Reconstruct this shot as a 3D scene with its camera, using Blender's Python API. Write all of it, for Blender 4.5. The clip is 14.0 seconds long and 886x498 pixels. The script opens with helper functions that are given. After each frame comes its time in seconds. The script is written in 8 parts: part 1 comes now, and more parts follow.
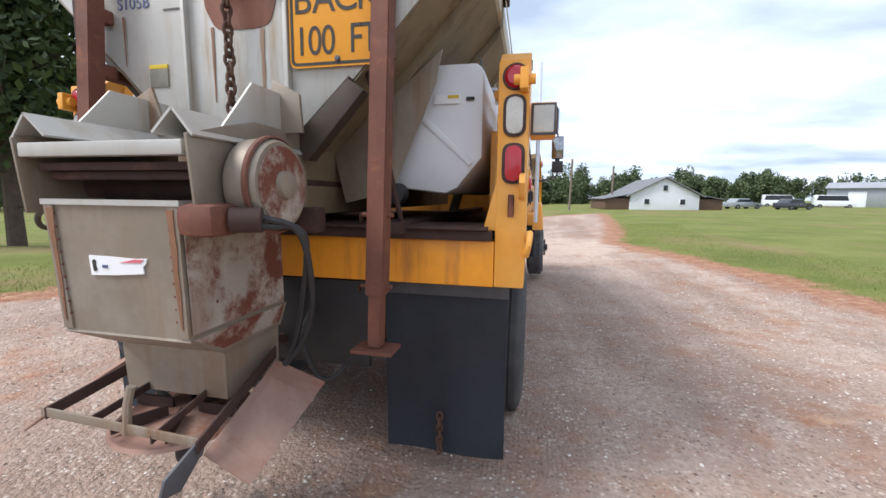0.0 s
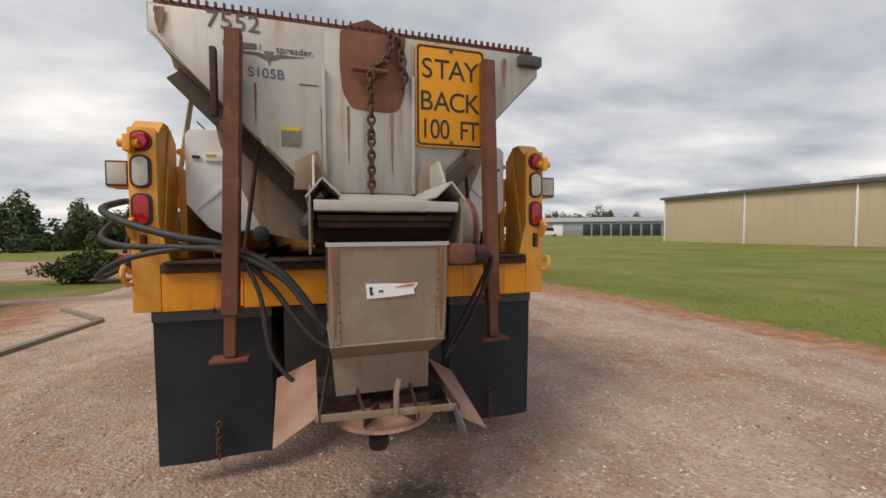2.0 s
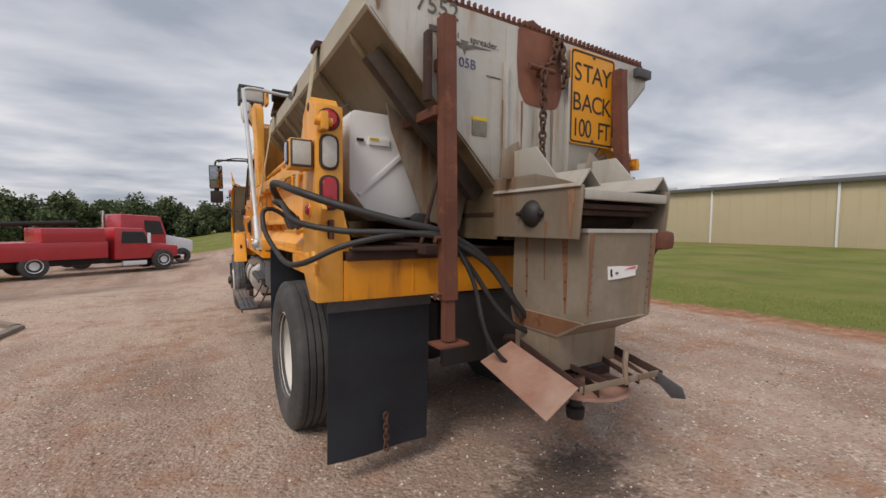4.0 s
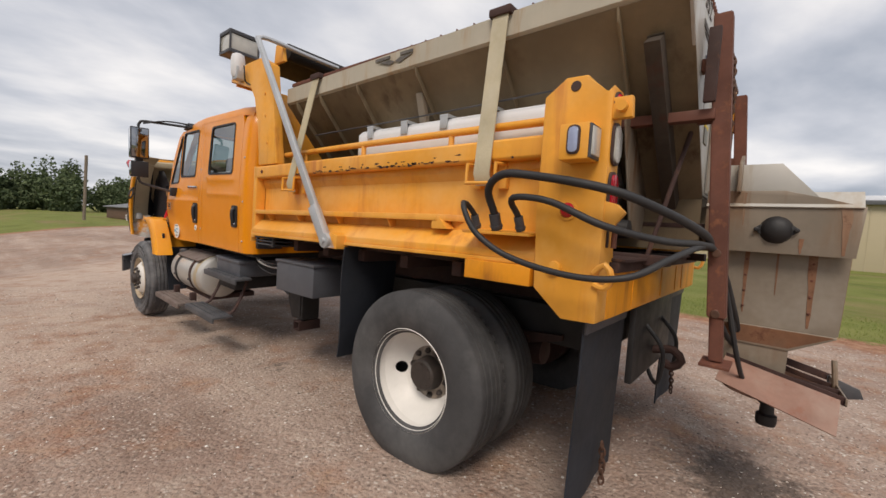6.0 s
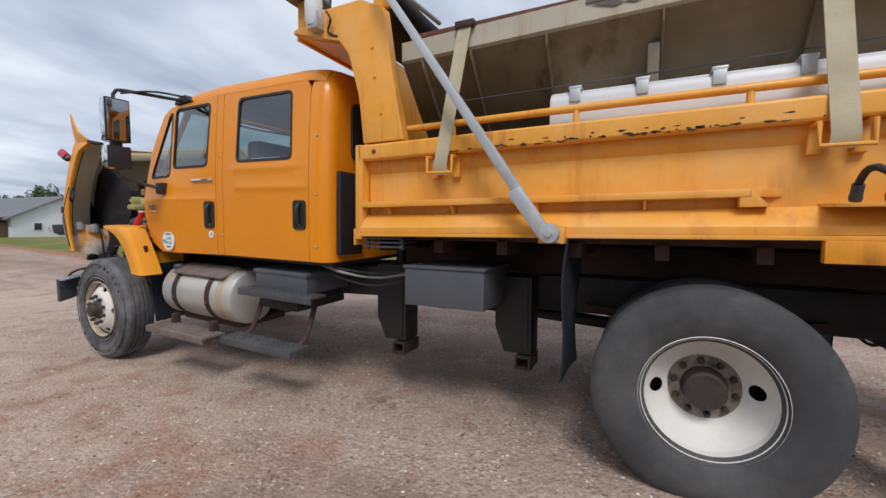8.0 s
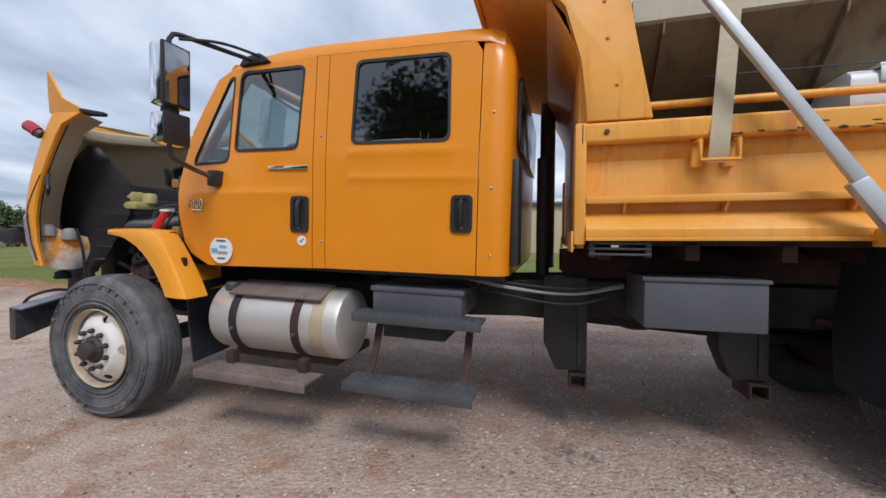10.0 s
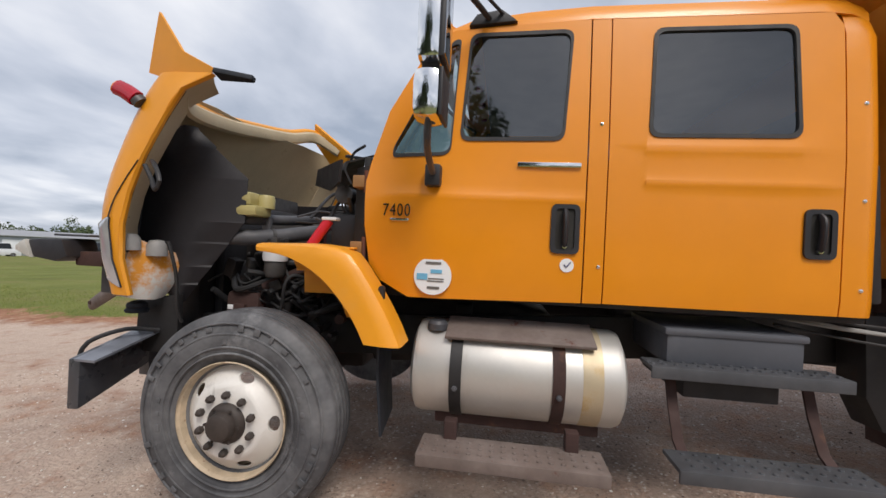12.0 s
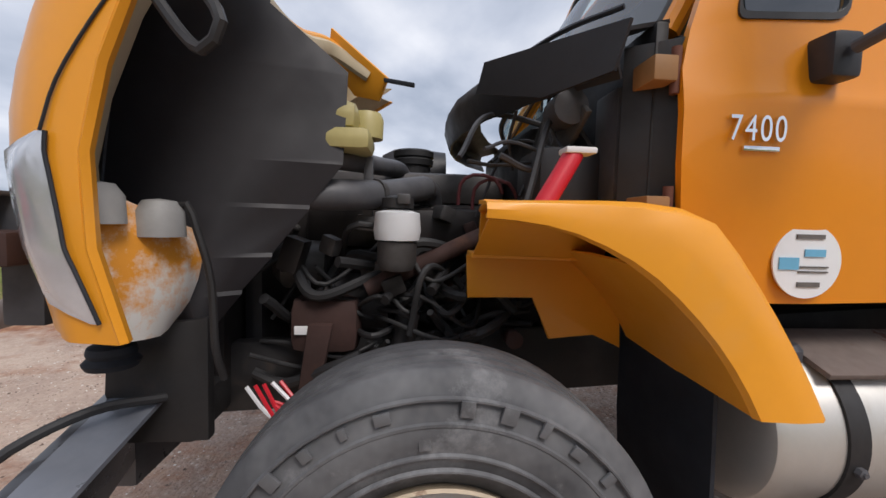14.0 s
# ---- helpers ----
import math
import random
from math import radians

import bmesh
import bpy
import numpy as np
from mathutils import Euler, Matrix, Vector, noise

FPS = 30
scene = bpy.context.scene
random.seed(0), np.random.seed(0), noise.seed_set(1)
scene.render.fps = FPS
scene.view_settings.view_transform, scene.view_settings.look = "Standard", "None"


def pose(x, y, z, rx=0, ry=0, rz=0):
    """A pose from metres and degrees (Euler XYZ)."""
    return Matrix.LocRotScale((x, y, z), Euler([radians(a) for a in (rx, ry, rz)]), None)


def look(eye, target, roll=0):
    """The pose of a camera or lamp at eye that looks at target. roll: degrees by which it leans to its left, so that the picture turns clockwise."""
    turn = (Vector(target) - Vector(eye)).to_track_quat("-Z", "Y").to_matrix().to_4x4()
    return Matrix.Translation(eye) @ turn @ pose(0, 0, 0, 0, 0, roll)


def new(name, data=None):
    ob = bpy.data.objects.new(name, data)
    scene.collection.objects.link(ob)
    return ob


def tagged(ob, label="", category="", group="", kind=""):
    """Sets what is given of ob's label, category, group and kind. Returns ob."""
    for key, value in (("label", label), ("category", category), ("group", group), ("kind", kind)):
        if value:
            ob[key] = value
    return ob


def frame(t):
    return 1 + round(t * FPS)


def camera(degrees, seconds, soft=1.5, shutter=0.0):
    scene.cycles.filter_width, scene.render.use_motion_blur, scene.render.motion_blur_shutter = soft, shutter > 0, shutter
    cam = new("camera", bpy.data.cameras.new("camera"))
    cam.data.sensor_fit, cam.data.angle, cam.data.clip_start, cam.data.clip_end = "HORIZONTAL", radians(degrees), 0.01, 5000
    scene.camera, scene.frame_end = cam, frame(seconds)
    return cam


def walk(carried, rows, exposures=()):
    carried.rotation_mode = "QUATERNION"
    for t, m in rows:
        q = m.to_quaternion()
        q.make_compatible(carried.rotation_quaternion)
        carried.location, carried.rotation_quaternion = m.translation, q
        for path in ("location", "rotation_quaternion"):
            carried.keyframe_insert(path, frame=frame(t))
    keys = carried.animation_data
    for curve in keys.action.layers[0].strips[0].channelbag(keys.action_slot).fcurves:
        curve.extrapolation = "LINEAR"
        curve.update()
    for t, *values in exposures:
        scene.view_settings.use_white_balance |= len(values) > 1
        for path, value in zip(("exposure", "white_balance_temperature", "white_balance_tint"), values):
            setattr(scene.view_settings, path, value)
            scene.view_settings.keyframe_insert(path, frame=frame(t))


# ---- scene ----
cam = camera(94.5, 14.0, soft=1.5)

PATH = [
    (0, (1.305, -1.883, 1.488), (0.876, 0.054, 1.234), 0.6),
    (0.5, (0.905, -2.157, 1.472), (0.811, -0.165, 1.325), -0.6),
    (1, (0.579, -2.504, 1.552), (0.781, -0.518, 1.429), -0.9),
    (1.5, (0.191, -2.629, 1.496), (0.64, -0.682, 1.41), -0.8),
    (2, (-0.312, -2.624, 1.513), (0.285, -0.717, 1.427), -0.2),
    (2.5, (-0.687, -2.63, 1.529), (0.032, -0.766, 1.423), 0.2),
    (3, (-1.062, -2.436, 1.512), (-0.235, -0.62, 1.378), 0.4),
    (3.2, (-1.192, -2.388, 1.468), (-0.337, -0.584, 1.35), 0.4),
    (5.3, (-2.672, -1.169, 1.476), (-1.283, 0.266, 1.363), 2.7),
    (5.5, (-2.759, -0.978, 1.494), (-1.322, 0.409, 1.396), 3.2),
    (6, (-3.030, -0.584, 1.440), (-1.486, 0.683, 1.338), 3.7),
    (6.5, (-3.178, -0.130, 1.395), (-1.539, 1.013, 1.316), 3.3),
    (7, (-3.358, 0.403, 1.368), (-1.656, 1.451, 1.289), 2.5),
    (7.5, (-3.491, 0.874, 1.337), (-1.733, 1.823, 1.244), 1.4),
    (8, (-3.545, 1.427, 1.324), (-1.748, 2.300, 1.222), 0.5),
    (8.2, (-3.593, 1.609, 1.279), (-1.779, 2.446, 1.181), 0.5),
    (10.3, (-3.527, 3.713, 1.234), (-1.580, 4.172, 1.235), 0.7),
    (10.5, (-3.513, 3.927, 1.205), (-1.560, 4.358, 1.233), 0.8),
    (11, (-3.427, 4.388, 1.213), (-1.458, 4.736, 1.246), 1.3),
    (11.5, (-3.271, 4.936, 1.245), (-1.298, 5.254, 1.304), 1.5),
    (12, (-3.165, 5.420, 1.250), (-1.180, 5.659, 1.312), 1.5),
    (12.5, (-2.896, 5.880, 1.228), (-0.904, 6.042, 1.305), 1.3),
    (13, (-2.642, 6.297, 1.232), (-0.644, 6.362, 1.256), 0.9),
    (13.5, (-2.360, 6.572, 1.234), (-0.361, 6.507, 1.204), 0.4),
    (14, (-2.039, 6.811, 1.251), (-0.050, 6.614, 1.172), 0.1),
]
walk(cam, [(t, look(eye, target, roll)) for t, eye, target, roll in PATH], [(0.0, 0.95, 6000, 10), (0.5, 0.75, 6000, 9), (1.0, 0.38, 6600, 10), (1.5, 0.25, 7200, 12), (2.5, 0.1, 7000, 12), (3.2, 0.05, 6800, 13), (5.5, 0.17, 6900, 13), (6.5, 0.17, 6800, 13),
    (8.0, 0.15, 6100, 11), (10.5, 0.2, 5900, 11), (11.0, 0.27, 6050, 11), (11.5, 0.26, 6200, 11), (12.5, 0.22, 6600, 13), (14.0, 0.22, 6300, 13)])

# ---- sky and sun: a bright, broken overcast ----
world = bpy.data.worlds.new("overcast_sky")
scene.world = world
world.use_nodes = True
wn, wl = world.node_tree.nodes, world.node_tree.links
wn.clear()


def wnode(kind, **values):
    node = wn.new(kind)
    for key, value in values.items():
        node.inputs[key].default_value = value
    return node


def wmath(op, a, b):
    node = wn.new("ShaderNodeMath")
    node.operation = op
    for slot, value in ((0, a), (1, b)):
        if isinstance(value, (int, float)):
            node.inputs[slot].default_value = value
        else:
            wl.new(value, node.inputs[slot])
    return node.outputs[0]


sky = wn.new("ShaderNodeTexSky")
sky.sky_type, sky.sun_disc = "NISHITA", False
sky.sun_elevation, sky.sun_rotation = radians(48), radians(250)
sky.air_density, sky.dust_density = 1.0, 2.0
coord = wn.new("ShaderNodeTexCoord")
axes = wn.new("ShaderNodeSeparateXYZ")
wl.new(coord.outputs["Generated"], axes.inputs[0])
high = wmath("ADD", wmath("MAXIMUM", axes.outputs[2], 0.0), 0.16)
flat = wn.new("ShaderNodeCombineXYZ")
wl.new(wmath("DIVIDE", axes.outputs[0], high), flat.inputs[0])
wl.new(wmath("DIVIDE", axes.outputs[1], high), flat.inputs[1])
turned = wn.new("ShaderNodeMapping")
turned.inputs["Rotation"].default_value = (0, 0, radians(35))
turned.inputs["Scale"].default_value = (0.85, 1.15, 1)
wl.new(flat.outputs[0], turned.inputs[0])
billow = wnode("ShaderNodeTexNoise", Scale=1.0, Detail=7.0, Roughness=0.5, Distortion=0.15)
wl.new(turned.outputs[0], billow.inputs["Vector"])
cover = wn.new("ShaderNodeValToRGB")
cover.color_ramp.elements[0].position, cover.color_ramp.elements[0].color = 0.35, (0.33, 0.38, 0.46, 1)
cover.color_ramp.elements[1].position, cover.color_ramp.elements[1].color = 0.68, (0.90, 0.91, 0.92, 1)
mid = cover.color_ramp.elements.new(0.5)
mid.color = (0.56, 0.60, 0.67, 1)
wl.new(billow.outputs["Fac"], cover.inputs[0])
blend = wn.new("ShaderNodeMix")
blend.data_type = "RGBA"
blend.inputs["Factor"].default_value = 0.9
scaled = wn.new("ShaderNodeVectorMath")
scaled.operation = "SCALE"
scaled.inputs["Scale"].default_value = 0.1
wl.new(sky.outputs[0], scaled.inputs[0])
wl.new(scaled.outputs[0], blend.inputs["A"])
wl.new(cover.outputs[0], blend.inputs["B"])
back = wn.new("ShaderNodeBackground")
back.inputs["Strength"].default_value = 1.0
wl.new(blend.outputs["Result"], back.inputs[0])
wl.new(back.outputs[0], wn.new("ShaderNodeOutputWorld").inputs[0])

sun = new("sun", bpy.data.lights.new("sun", "SUN"))
sun.data.energy, sun.data.angle, sun.data.color = 2.0, radians(22), (1.0, 0.93, 0.84)
sun.matrix_world = look((-30, -14, 40), (0, 2, 0))
# ---- materials ----


def material(name, base, rough=0.6, metal=0.0, vary=0.25, scale=3.0, grain=60.0, bump=0.15, bump_size=0.002, wear=None, wear_at=0.62, wear_soft=0.06,
             wear_scale=6.0, wear_rough=0.85, streak=None, streak_at=0.6, coat=0.0, stretch=(1, 1, 1), random_tint=0.0, spec=0.5, hazy=None, hazy_at=0.5):
    """A worn surface: base colour with broad and fine variation, relief, and up to three worn layers: patches, runs from above and a pale haze."""
    m = bpy.data.materials.new(name)
    m.use_nodes = True
    n, link = m.node_tree.nodes, m.node_tree.links
    surf = n["Principled BSDF"]
    where = n.new("ShaderNodeTexCoord")
    place = n.new("ShaderNodeMapping")
    place.inputs["Scale"].default_value = stretch
    link.new(where.outputs["Object"], place.inputs[0])

    def tex(size, detail=4.0, rough_=0.6, vec=None):
        t = n.new("ShaderNodeTexNoise")
        t.inputs["Scale"].default_value, t.inputs["Detail"].default_value, t.inputs["Roughness"].default_value = size, detail, rough_
        link.new(vec or place.outputs[0], t.inputs["Vector"])
        return t.outputs["Fac"]

    def span(value, low, high, a=0.0, b=1.0):
        r = n.new("ShaderNodeMapRange")
        for k, v in zip(("From Min", "From Max", "To Min", "To Max"), (low, high, a, b)):
            r.inputs[k].default_value = v
        link.new(value, r.inputs["Value"])
        return r.outputs[0]

    def mix(fac, a, b, mode="MIX"):
        x = n.new("ShaderNodeMix")
        x.data_type, x.blend_type = "RGBA", mode
        for slot, v in (("Factor", fac), ("A", a), ("B", b)):
            if isinstance(v, (float, int)):
                x.inputs[slot].default_value = v
            elif isinstance(v, tuple):
                x.inputs[slot].default_value = (*v, 1) if len(v) == 3 else v
            else:
                link.new(v, x.inputs[slot])
        return x.outputs["Result"]

    def product(a, b):
        x = n.new("ShaderNodeMath")
        x.operation = "MULTIPLY"
        link.new(a, x.inputs[0])
        link.new(b, x.inputs[1])
        return x.outputs[0]

    dark = tuple(c * (1 - vary) for c in base)
    light = tuple(min(1, c * (1 + vary)) for c in base)
    colour = mix(span(tex(scale), 0.3, 0.7), dark, light)
    colour = mix(span(tex(grain, 3), 0.3, 0.75, 0, 0.45), colour, dark)
    gloss = span(tex(scale * 2.3), 0.3, 0.7, max(0.02, rough - 0.08), min(1, rough + 0.1))
    if random_tint:
        info = n.new("ShaderNodeObjectInfo")
        colour = mix(span(info.outputs["Random"], 0, 1, 0, random_tint), colour, tuple(c * 0.4 for c in base))
    if hazy:
        colour = mix(span(tex(1.7, 5, 0.7), hazy_at, hazy_at + 0.25, 0, 0.75), colour, hazy)
    if streak:
        runs = n.new("ShaderNodeMapping")
        runs.inputs["Scale"].default_value = (9, 9, 0.9)
        link.new(where.outputs["Object"], runs.inputs[0])
        mask = span(tex(1.0, 6, 0.65, runs.outputs[0]), streak_at, streak_at + 0.16)
        mask = product(mask, span(tex(1.1), 0.42, 0.62))
        colour = mix(mask, colour, streak)
    if wear:
        mask = span(tex(wear_scale, 8, 0.72), wear_at, wear_at + wear_soft)
        colour = mix(mask, colour, wear)
        gloss_mix = n.new("ShaderNodeMix")
        gloss_mix.inputs["B"].default_value = wear_rough
        link.new(mask, gloss_mix.inputs["Factor"])
        link.new(gloss, gloss_mix.inputs["A"])
        gloss = gloss_mix.outputs["Result"]
    link.new(colour, surf.inputs["Base Color"])
    link.new(gloss, surf.inputs["Roughness"])
    surf.inputs["Metallic"].default_value = metal
    surf.inputs["Specular IOR Level"].default_value = spec
    surf.inputs["Coat Weight"].default_value = coat
    surf.inputs["Coat Roughness"].default_value = 0.12
    if bump:
        relief = n.new("ShaderNodeBump")
        relief.inputs["Strength"].default_value, relief.inputs["Distance"].default_value = bump, bump_size
        link.new(tex(grain * 0.7, 5), relief.inputs["Height"])
        link.new(relief.outputs[0], surf.inputs["Normal"])
    return m


RUST = (0.13, 0.045, 0.022)
CAB = material("cab_orange_paint", (0.80, 0.275, 0.004), 0.36, vary=0.05, scale=1.4, grain=9, bump=0.015, bump_size=0.001, coat=0.25,
               hazy=(0.76, 0.275, 0.01), hazy_at=0.6)
BODY = material("body_yellow_paint", (0.78, 0.345, 0.035), 0.5, vary=0.12, scale=2.0, grain=25, bump=0.12, wear=(0.20, 0.07, 0.025), wear_at=0.71, wear_soft=0.05,
                wear_scale=8, streak=(0.55, 0.19, 0.03), streak_at=0.52, hazy=(0.80, 0.43, 0.125), hazy_at=0.45, coat=0.1)
SILL = material("sill_yellow_paint", (0.80, 0.31, 0.012), 0.5, vary=0.12, scale=2.5, grain=25, bump=0.15, wear=RUST, wear_at=0.66, wear_soft=0.08, wear_scale=7,
                streak=(0.33, 0.11, 0.02), streak_at=0.5, coat=0.1)
FENDER = material("fender_yellow_paint", (0.80, 0.325, 0.015), 0.42, vary=0.06, scale=1.8, grain=14, bump=0.04, coat=0.2, hazy=(0.74, 0.36, 0.08), hazy_at=0.58)
SANDED = material("sanded_paint", (0.74, 0.30, 0.03), 0.5, vary=0.1, scale=3, wear=(0.74, 0.72, 0.68), wear_at=0.425, wear_soft=0.1, wear_scale=2.2, bump=0.05)
STAINLESS = material("weathered_stainless", (0.47, 0.455, 0.42), 0.47, metal=0.35, vary=0.1, scale=1.6, grain=30, bump=0.08, streak=(0.33, 0.245, 0.155), streak_at=0.5,
                     wear=(0.24, 0.115, 0.055), wear_at=0.69, wear_soft=0.08, wear_scale=4, hazy=(0.57, 0.56, 0.53), hazy_at=0.5)
CHUTE = material("dirty_stainless_chute", (0.27, 0.225, 0.175), 0.52, metal=0.3, vary=0.2, scale=2.2, grain=30, bump=0.1, streak=(0.20, 0.105, 0.05), streak_at=0.46,
                 wear=(0.20, 0.09, 0.04), wear_at=0.68, wear_soft=0.1, wear_scale=4, hazy=(0.38, 0.345, 0.295), hazy_at=0.52)
HOPPER_SIDE = material("salt_stained_steel", (0.205, 0.155, 0.095), 0.62, metal=0.15, vary=0.2, scale=1.6, grain=20, bump=0.1, streak=(0.11, 0.072, 0.042), streak_at=0.5,
                       hazy=(0.28, 0.22, 0.14), hazy_at=0.55)
# strut steel: stains, plus a base darkened for the shadowed channel web
STRUT = material("stained_shaded_strut_steel", (0.05, 0.036, 0.026), 0.7, metal=0.0, vary=0.25, scale=3, grain=25, bump=0.15, wear=(0.075, 0.032, 0.02), wear_at=0.56, wear_soft=0.12, wear_scale=4, hazy=(0.105, 0.083, 0.063), hazy_at=0.55)
HOPPER_LIP = material("dull_steel_lip", (0.46, 0.42, 0.34), 0.6, metal=0.15, vary=0.12, scale=2, grain=20, streak=(0.36, 0.20, 0.08), streak_at=0.5, wear=RUST, wear_at=0.73)
RUSTY = material("rusted_brown_steel", (0.14, 0.05, 0.031), 0.75, vary=0.3, scale=3, grain=45, bump=0.5, wear=(0.25, 0.095, 0.044), wear_at=0.55, wear_soft=0.15, wear_scale=9,
                 streak=(0.085, 0.035, 0.025))
RUST_RED = material("rusted_vane_steel", (0.28, 0.155, 0.115), 0.7, vary=0.2, scale=4, grain=40, bump=0.2, wear=(0.25, 0.075, 0.035), wear_at=0.55, wear_soft=0.16, wear_scale=5,
                    hazy=(0.37, 0.29, 0.235), hazy_at=0.47)
STEP_GREY = material("worn_grey_step", (0.075, 0.078, 0.086), 0.55, metal=0.2, vary=0.25, scale=5, grain=40, bump=0.2, hazy=(0.135, 0.135, 0.14), hazy_at=0.48, wear=(0.07, 0.05, 0.04), wear_at=0.66)
RIM_GRIME = material("grimy_wheel_flange", (0.26, 0.215, 0.175), 0.6, vary=0.35, scale=9, grain=40, bump=0.2, wear=(0.07, 0.05, 0.04), wear_at=0.52, wear_soft=0.15, wear_scale=10)
DUSTY_STEEL = material("dusty_brown_steel", (0.15, 0.115, 0.10), 0.75, vary=0.25, scale=4, grain=40, bump=0.25, hazy=(0.25, 0.205, 0.185), hazy_at=0.45, wear=(0.12, 0.05, 0.035), wear_at=0.62)
DARK_RUST = material("dark_rusted_frame", (0.05, 0.024, 0.02), 0.8, vary=0.3, scale=4, grain=40, bump=0.4, wear=(0.11, 0.05, 0.03), wear_at=0.58, wear_soft=0.12)
BLACK = material("black_chassis_paint", (0.018, 0.017, 0.018), 0.6, vary=0.3, scale=4, grain=40, bump=0.25, wear=(0.05, 0.035, 0.028), wear_at=0.6, wear_soft=0.15,
                 hazy=(0.045, 0.043, 0.043), hazy_at=0.55)
GREY_BLACK = material("dusty_black_steel", (0.055, 0.056, 0.064), 0.5, vary=0.25, scale=3, grain=50, bump=0.2, hazy=(0.13, 0.128, 0.135), hazy_at=0.45)
BOXGREY = material("dark_grey_box_paint", (0.085, 0.09, 0.105), 0.5, vary=0.15, scale=2, grain=35, bump=0.08, hazy=(0.14, 0.145, 0.16), hazy_at=0.5)
GLOSS_BLACK = material("glossy_black_paint", (0.05, 0.052, 0.06), 0.3, vary=0.3, scale=4, grain=40, bump=0.08, hazy=(0.12, 0.122, 0.13), hazy_at=0.5, coat=0.4)
# black bumper flange painted in the blue-grey of the sky it reflects
SKY_FLANGE = material("sky_sheen_flange", (0.21, 0.225, 0.26), 0.34, metal=0.3, vary=0.2, scale=5, grain=40, bump=0.08, hazy=(0.29, 0.305, 0.34), hazy_at=0.48)
RUBBER = material("black_rubber_sheet", (0.011, 0.014, 0.021), 0.7, vary=0.35, scale=3, grain=40, bump=0.25, hazy=(0.022, 0.027, 0.038), hazy_at=0.48, wear=(0.09, 0.085, 0.085), wear_at=0.7, wear_scale=9)
HOSE = material("hose_rubber", (0.02, 0.02, 0.022), 0.6, vary=0.25, scale=6, grain=80, bump=0.15, hazy=(0.048, 0.047, 0.047), hazy_at=0.5)
TYRE = material("dusty_tyre_rubber", (0.05, 0.05, 0.052), 0.8, vary=0.2, scale=5, grain=60, bump=0.25, hazy=(0.115, 0.113, 0.112), hazy_at=0.45)
TYRE_SCUFF = material("scuffed_tyre_rubber", (0.07, 0.071, 0.077), 0.72, vary=0.25, scale=4, grain=50, bump=0.25, hazy=(0.23, 0.232, 0.238), hazy_at=0.42,
                      wear=(0.24, 0.242, 0.25), wear_at=0.56, wear_soft=0.16, wear_scale=3.5)
RIM = material("white_wheel_paint", (0.72, 0.70, 0.66), 0.45, vary=0.08, scale=4, grain=30, bump=0.08, wear=(0.30, 0.20, 0.12), wear_at=0.68, wear_soft=0.1, wear_scale=7,
               streak=(0.16, 0.13, 0.11), streak_at=0.62)
LIP = material("rusty_rim_lip", (0.50, 0.40, 0.28), 0.55, vary=0.25, scale=8, grain=40, wear=(0.16, 0.07, 0.04), wear_at=0.58, wear_soft=0.1, wear_scale=12)
HUB = material("greasy_brown_hub", (0.045, 0.035, 0.03), 0.6, vary=0.35, scale=8, grain=40, bump=0.3)
ALU = material("brushed_aluminium_tank", (0.60, 0.585, 0.55), 0.46, metal=0.6, vary=0.08, scale=2, grain=50, bump=0.04, streak=(0.45, 0.40, 0.33), streak_at=0.58)
ALU_STAIN = material("fuel_stained_band", (0.56, 0.47, 0.32), 0.48, metal=0.45, vary=0.15, scale=5, grain=30, bump=0.05, wear=(0.48, 0.30, 0.09), wear_at=0.5, wear_soft=0.25, wear_scale=5)
TARP_ARM = material("galvanised_tarp_arm", (0.52, 0.54, 0.56), 0.45, metal=0.5, vary=0.08, scale=6, grain=40, bump=0.05)
CHROME = material("chrome", (0.80, 0.81, 0.82), 0.1, metal=1.0, vary=0.03, scale=3, bump=0)
PLASTIC = material("black_plastic", (0.022, 0.022, 0.026), 0.5, vary=0.15, scale=6, grain=80, bump=0.1)
TRIM = material("window_rubber", (0.03, 0.03, 0.032), 0.6, vary=0.15, scale=6, bump=0.05)
SHIELD = material("dusty_splash_shield", (0.016, 0.0145, 0.018), 0.6, vary=0.25, scale=3, grain=30, bump=0.12, hazy=(0.026, 0.0235, 0.027), hazy_at=0.5)
FIBRE = material("bare_fibreglass", (0.50, 0.41, 0.27), 0.65, vary=0.12, scale=3, grain=50, bump=0.2, wear=(0.32, 0.24, 0.15), wear_at=0.6, wear_soft=0.15)
ENGINE = material("oily_engine_metal", (0.03, 0.026, 0.026), 0.5, metal=0.3, vary=0.4, scale=7, grain=40, bump=0.3, hazy=(0.06, 0.05, 0.045), hazy_at=0.55)
ENGINE_GREY = material("cast_alloy_grey", (0.10, 0.095, 0.095), 0.5, metal=0.4, vary=0.3, scale=8, grain=40, bump=0.3)
POLY_WHITE = material("white_poly_tank", (0.70, 0.71, 0.73), 0.45, vary=0.05, scale=1.5, grain=20, bump=0.03, hazy=(0.60, 0.61, 0.62), hazy_at=0.52)
POLY_YELLOW = material("yellowed_poly", (0.46, 0.40, 0.17), 0.45, vary=0.1, scale=5, bump=0.03)
LIGHT_PLASTIC = material("pale_grey_plastic", (0.30, 0.295, 0.285), 0.5, vary=0.15, scale=6, bump=0.05)
HEADLAMP = material("silvered_headlamp", (0.66, 0.68, 0.72), 0.16, metal=0.6, vary=0.1, scale=8, bump=0.05, coat=0.6)
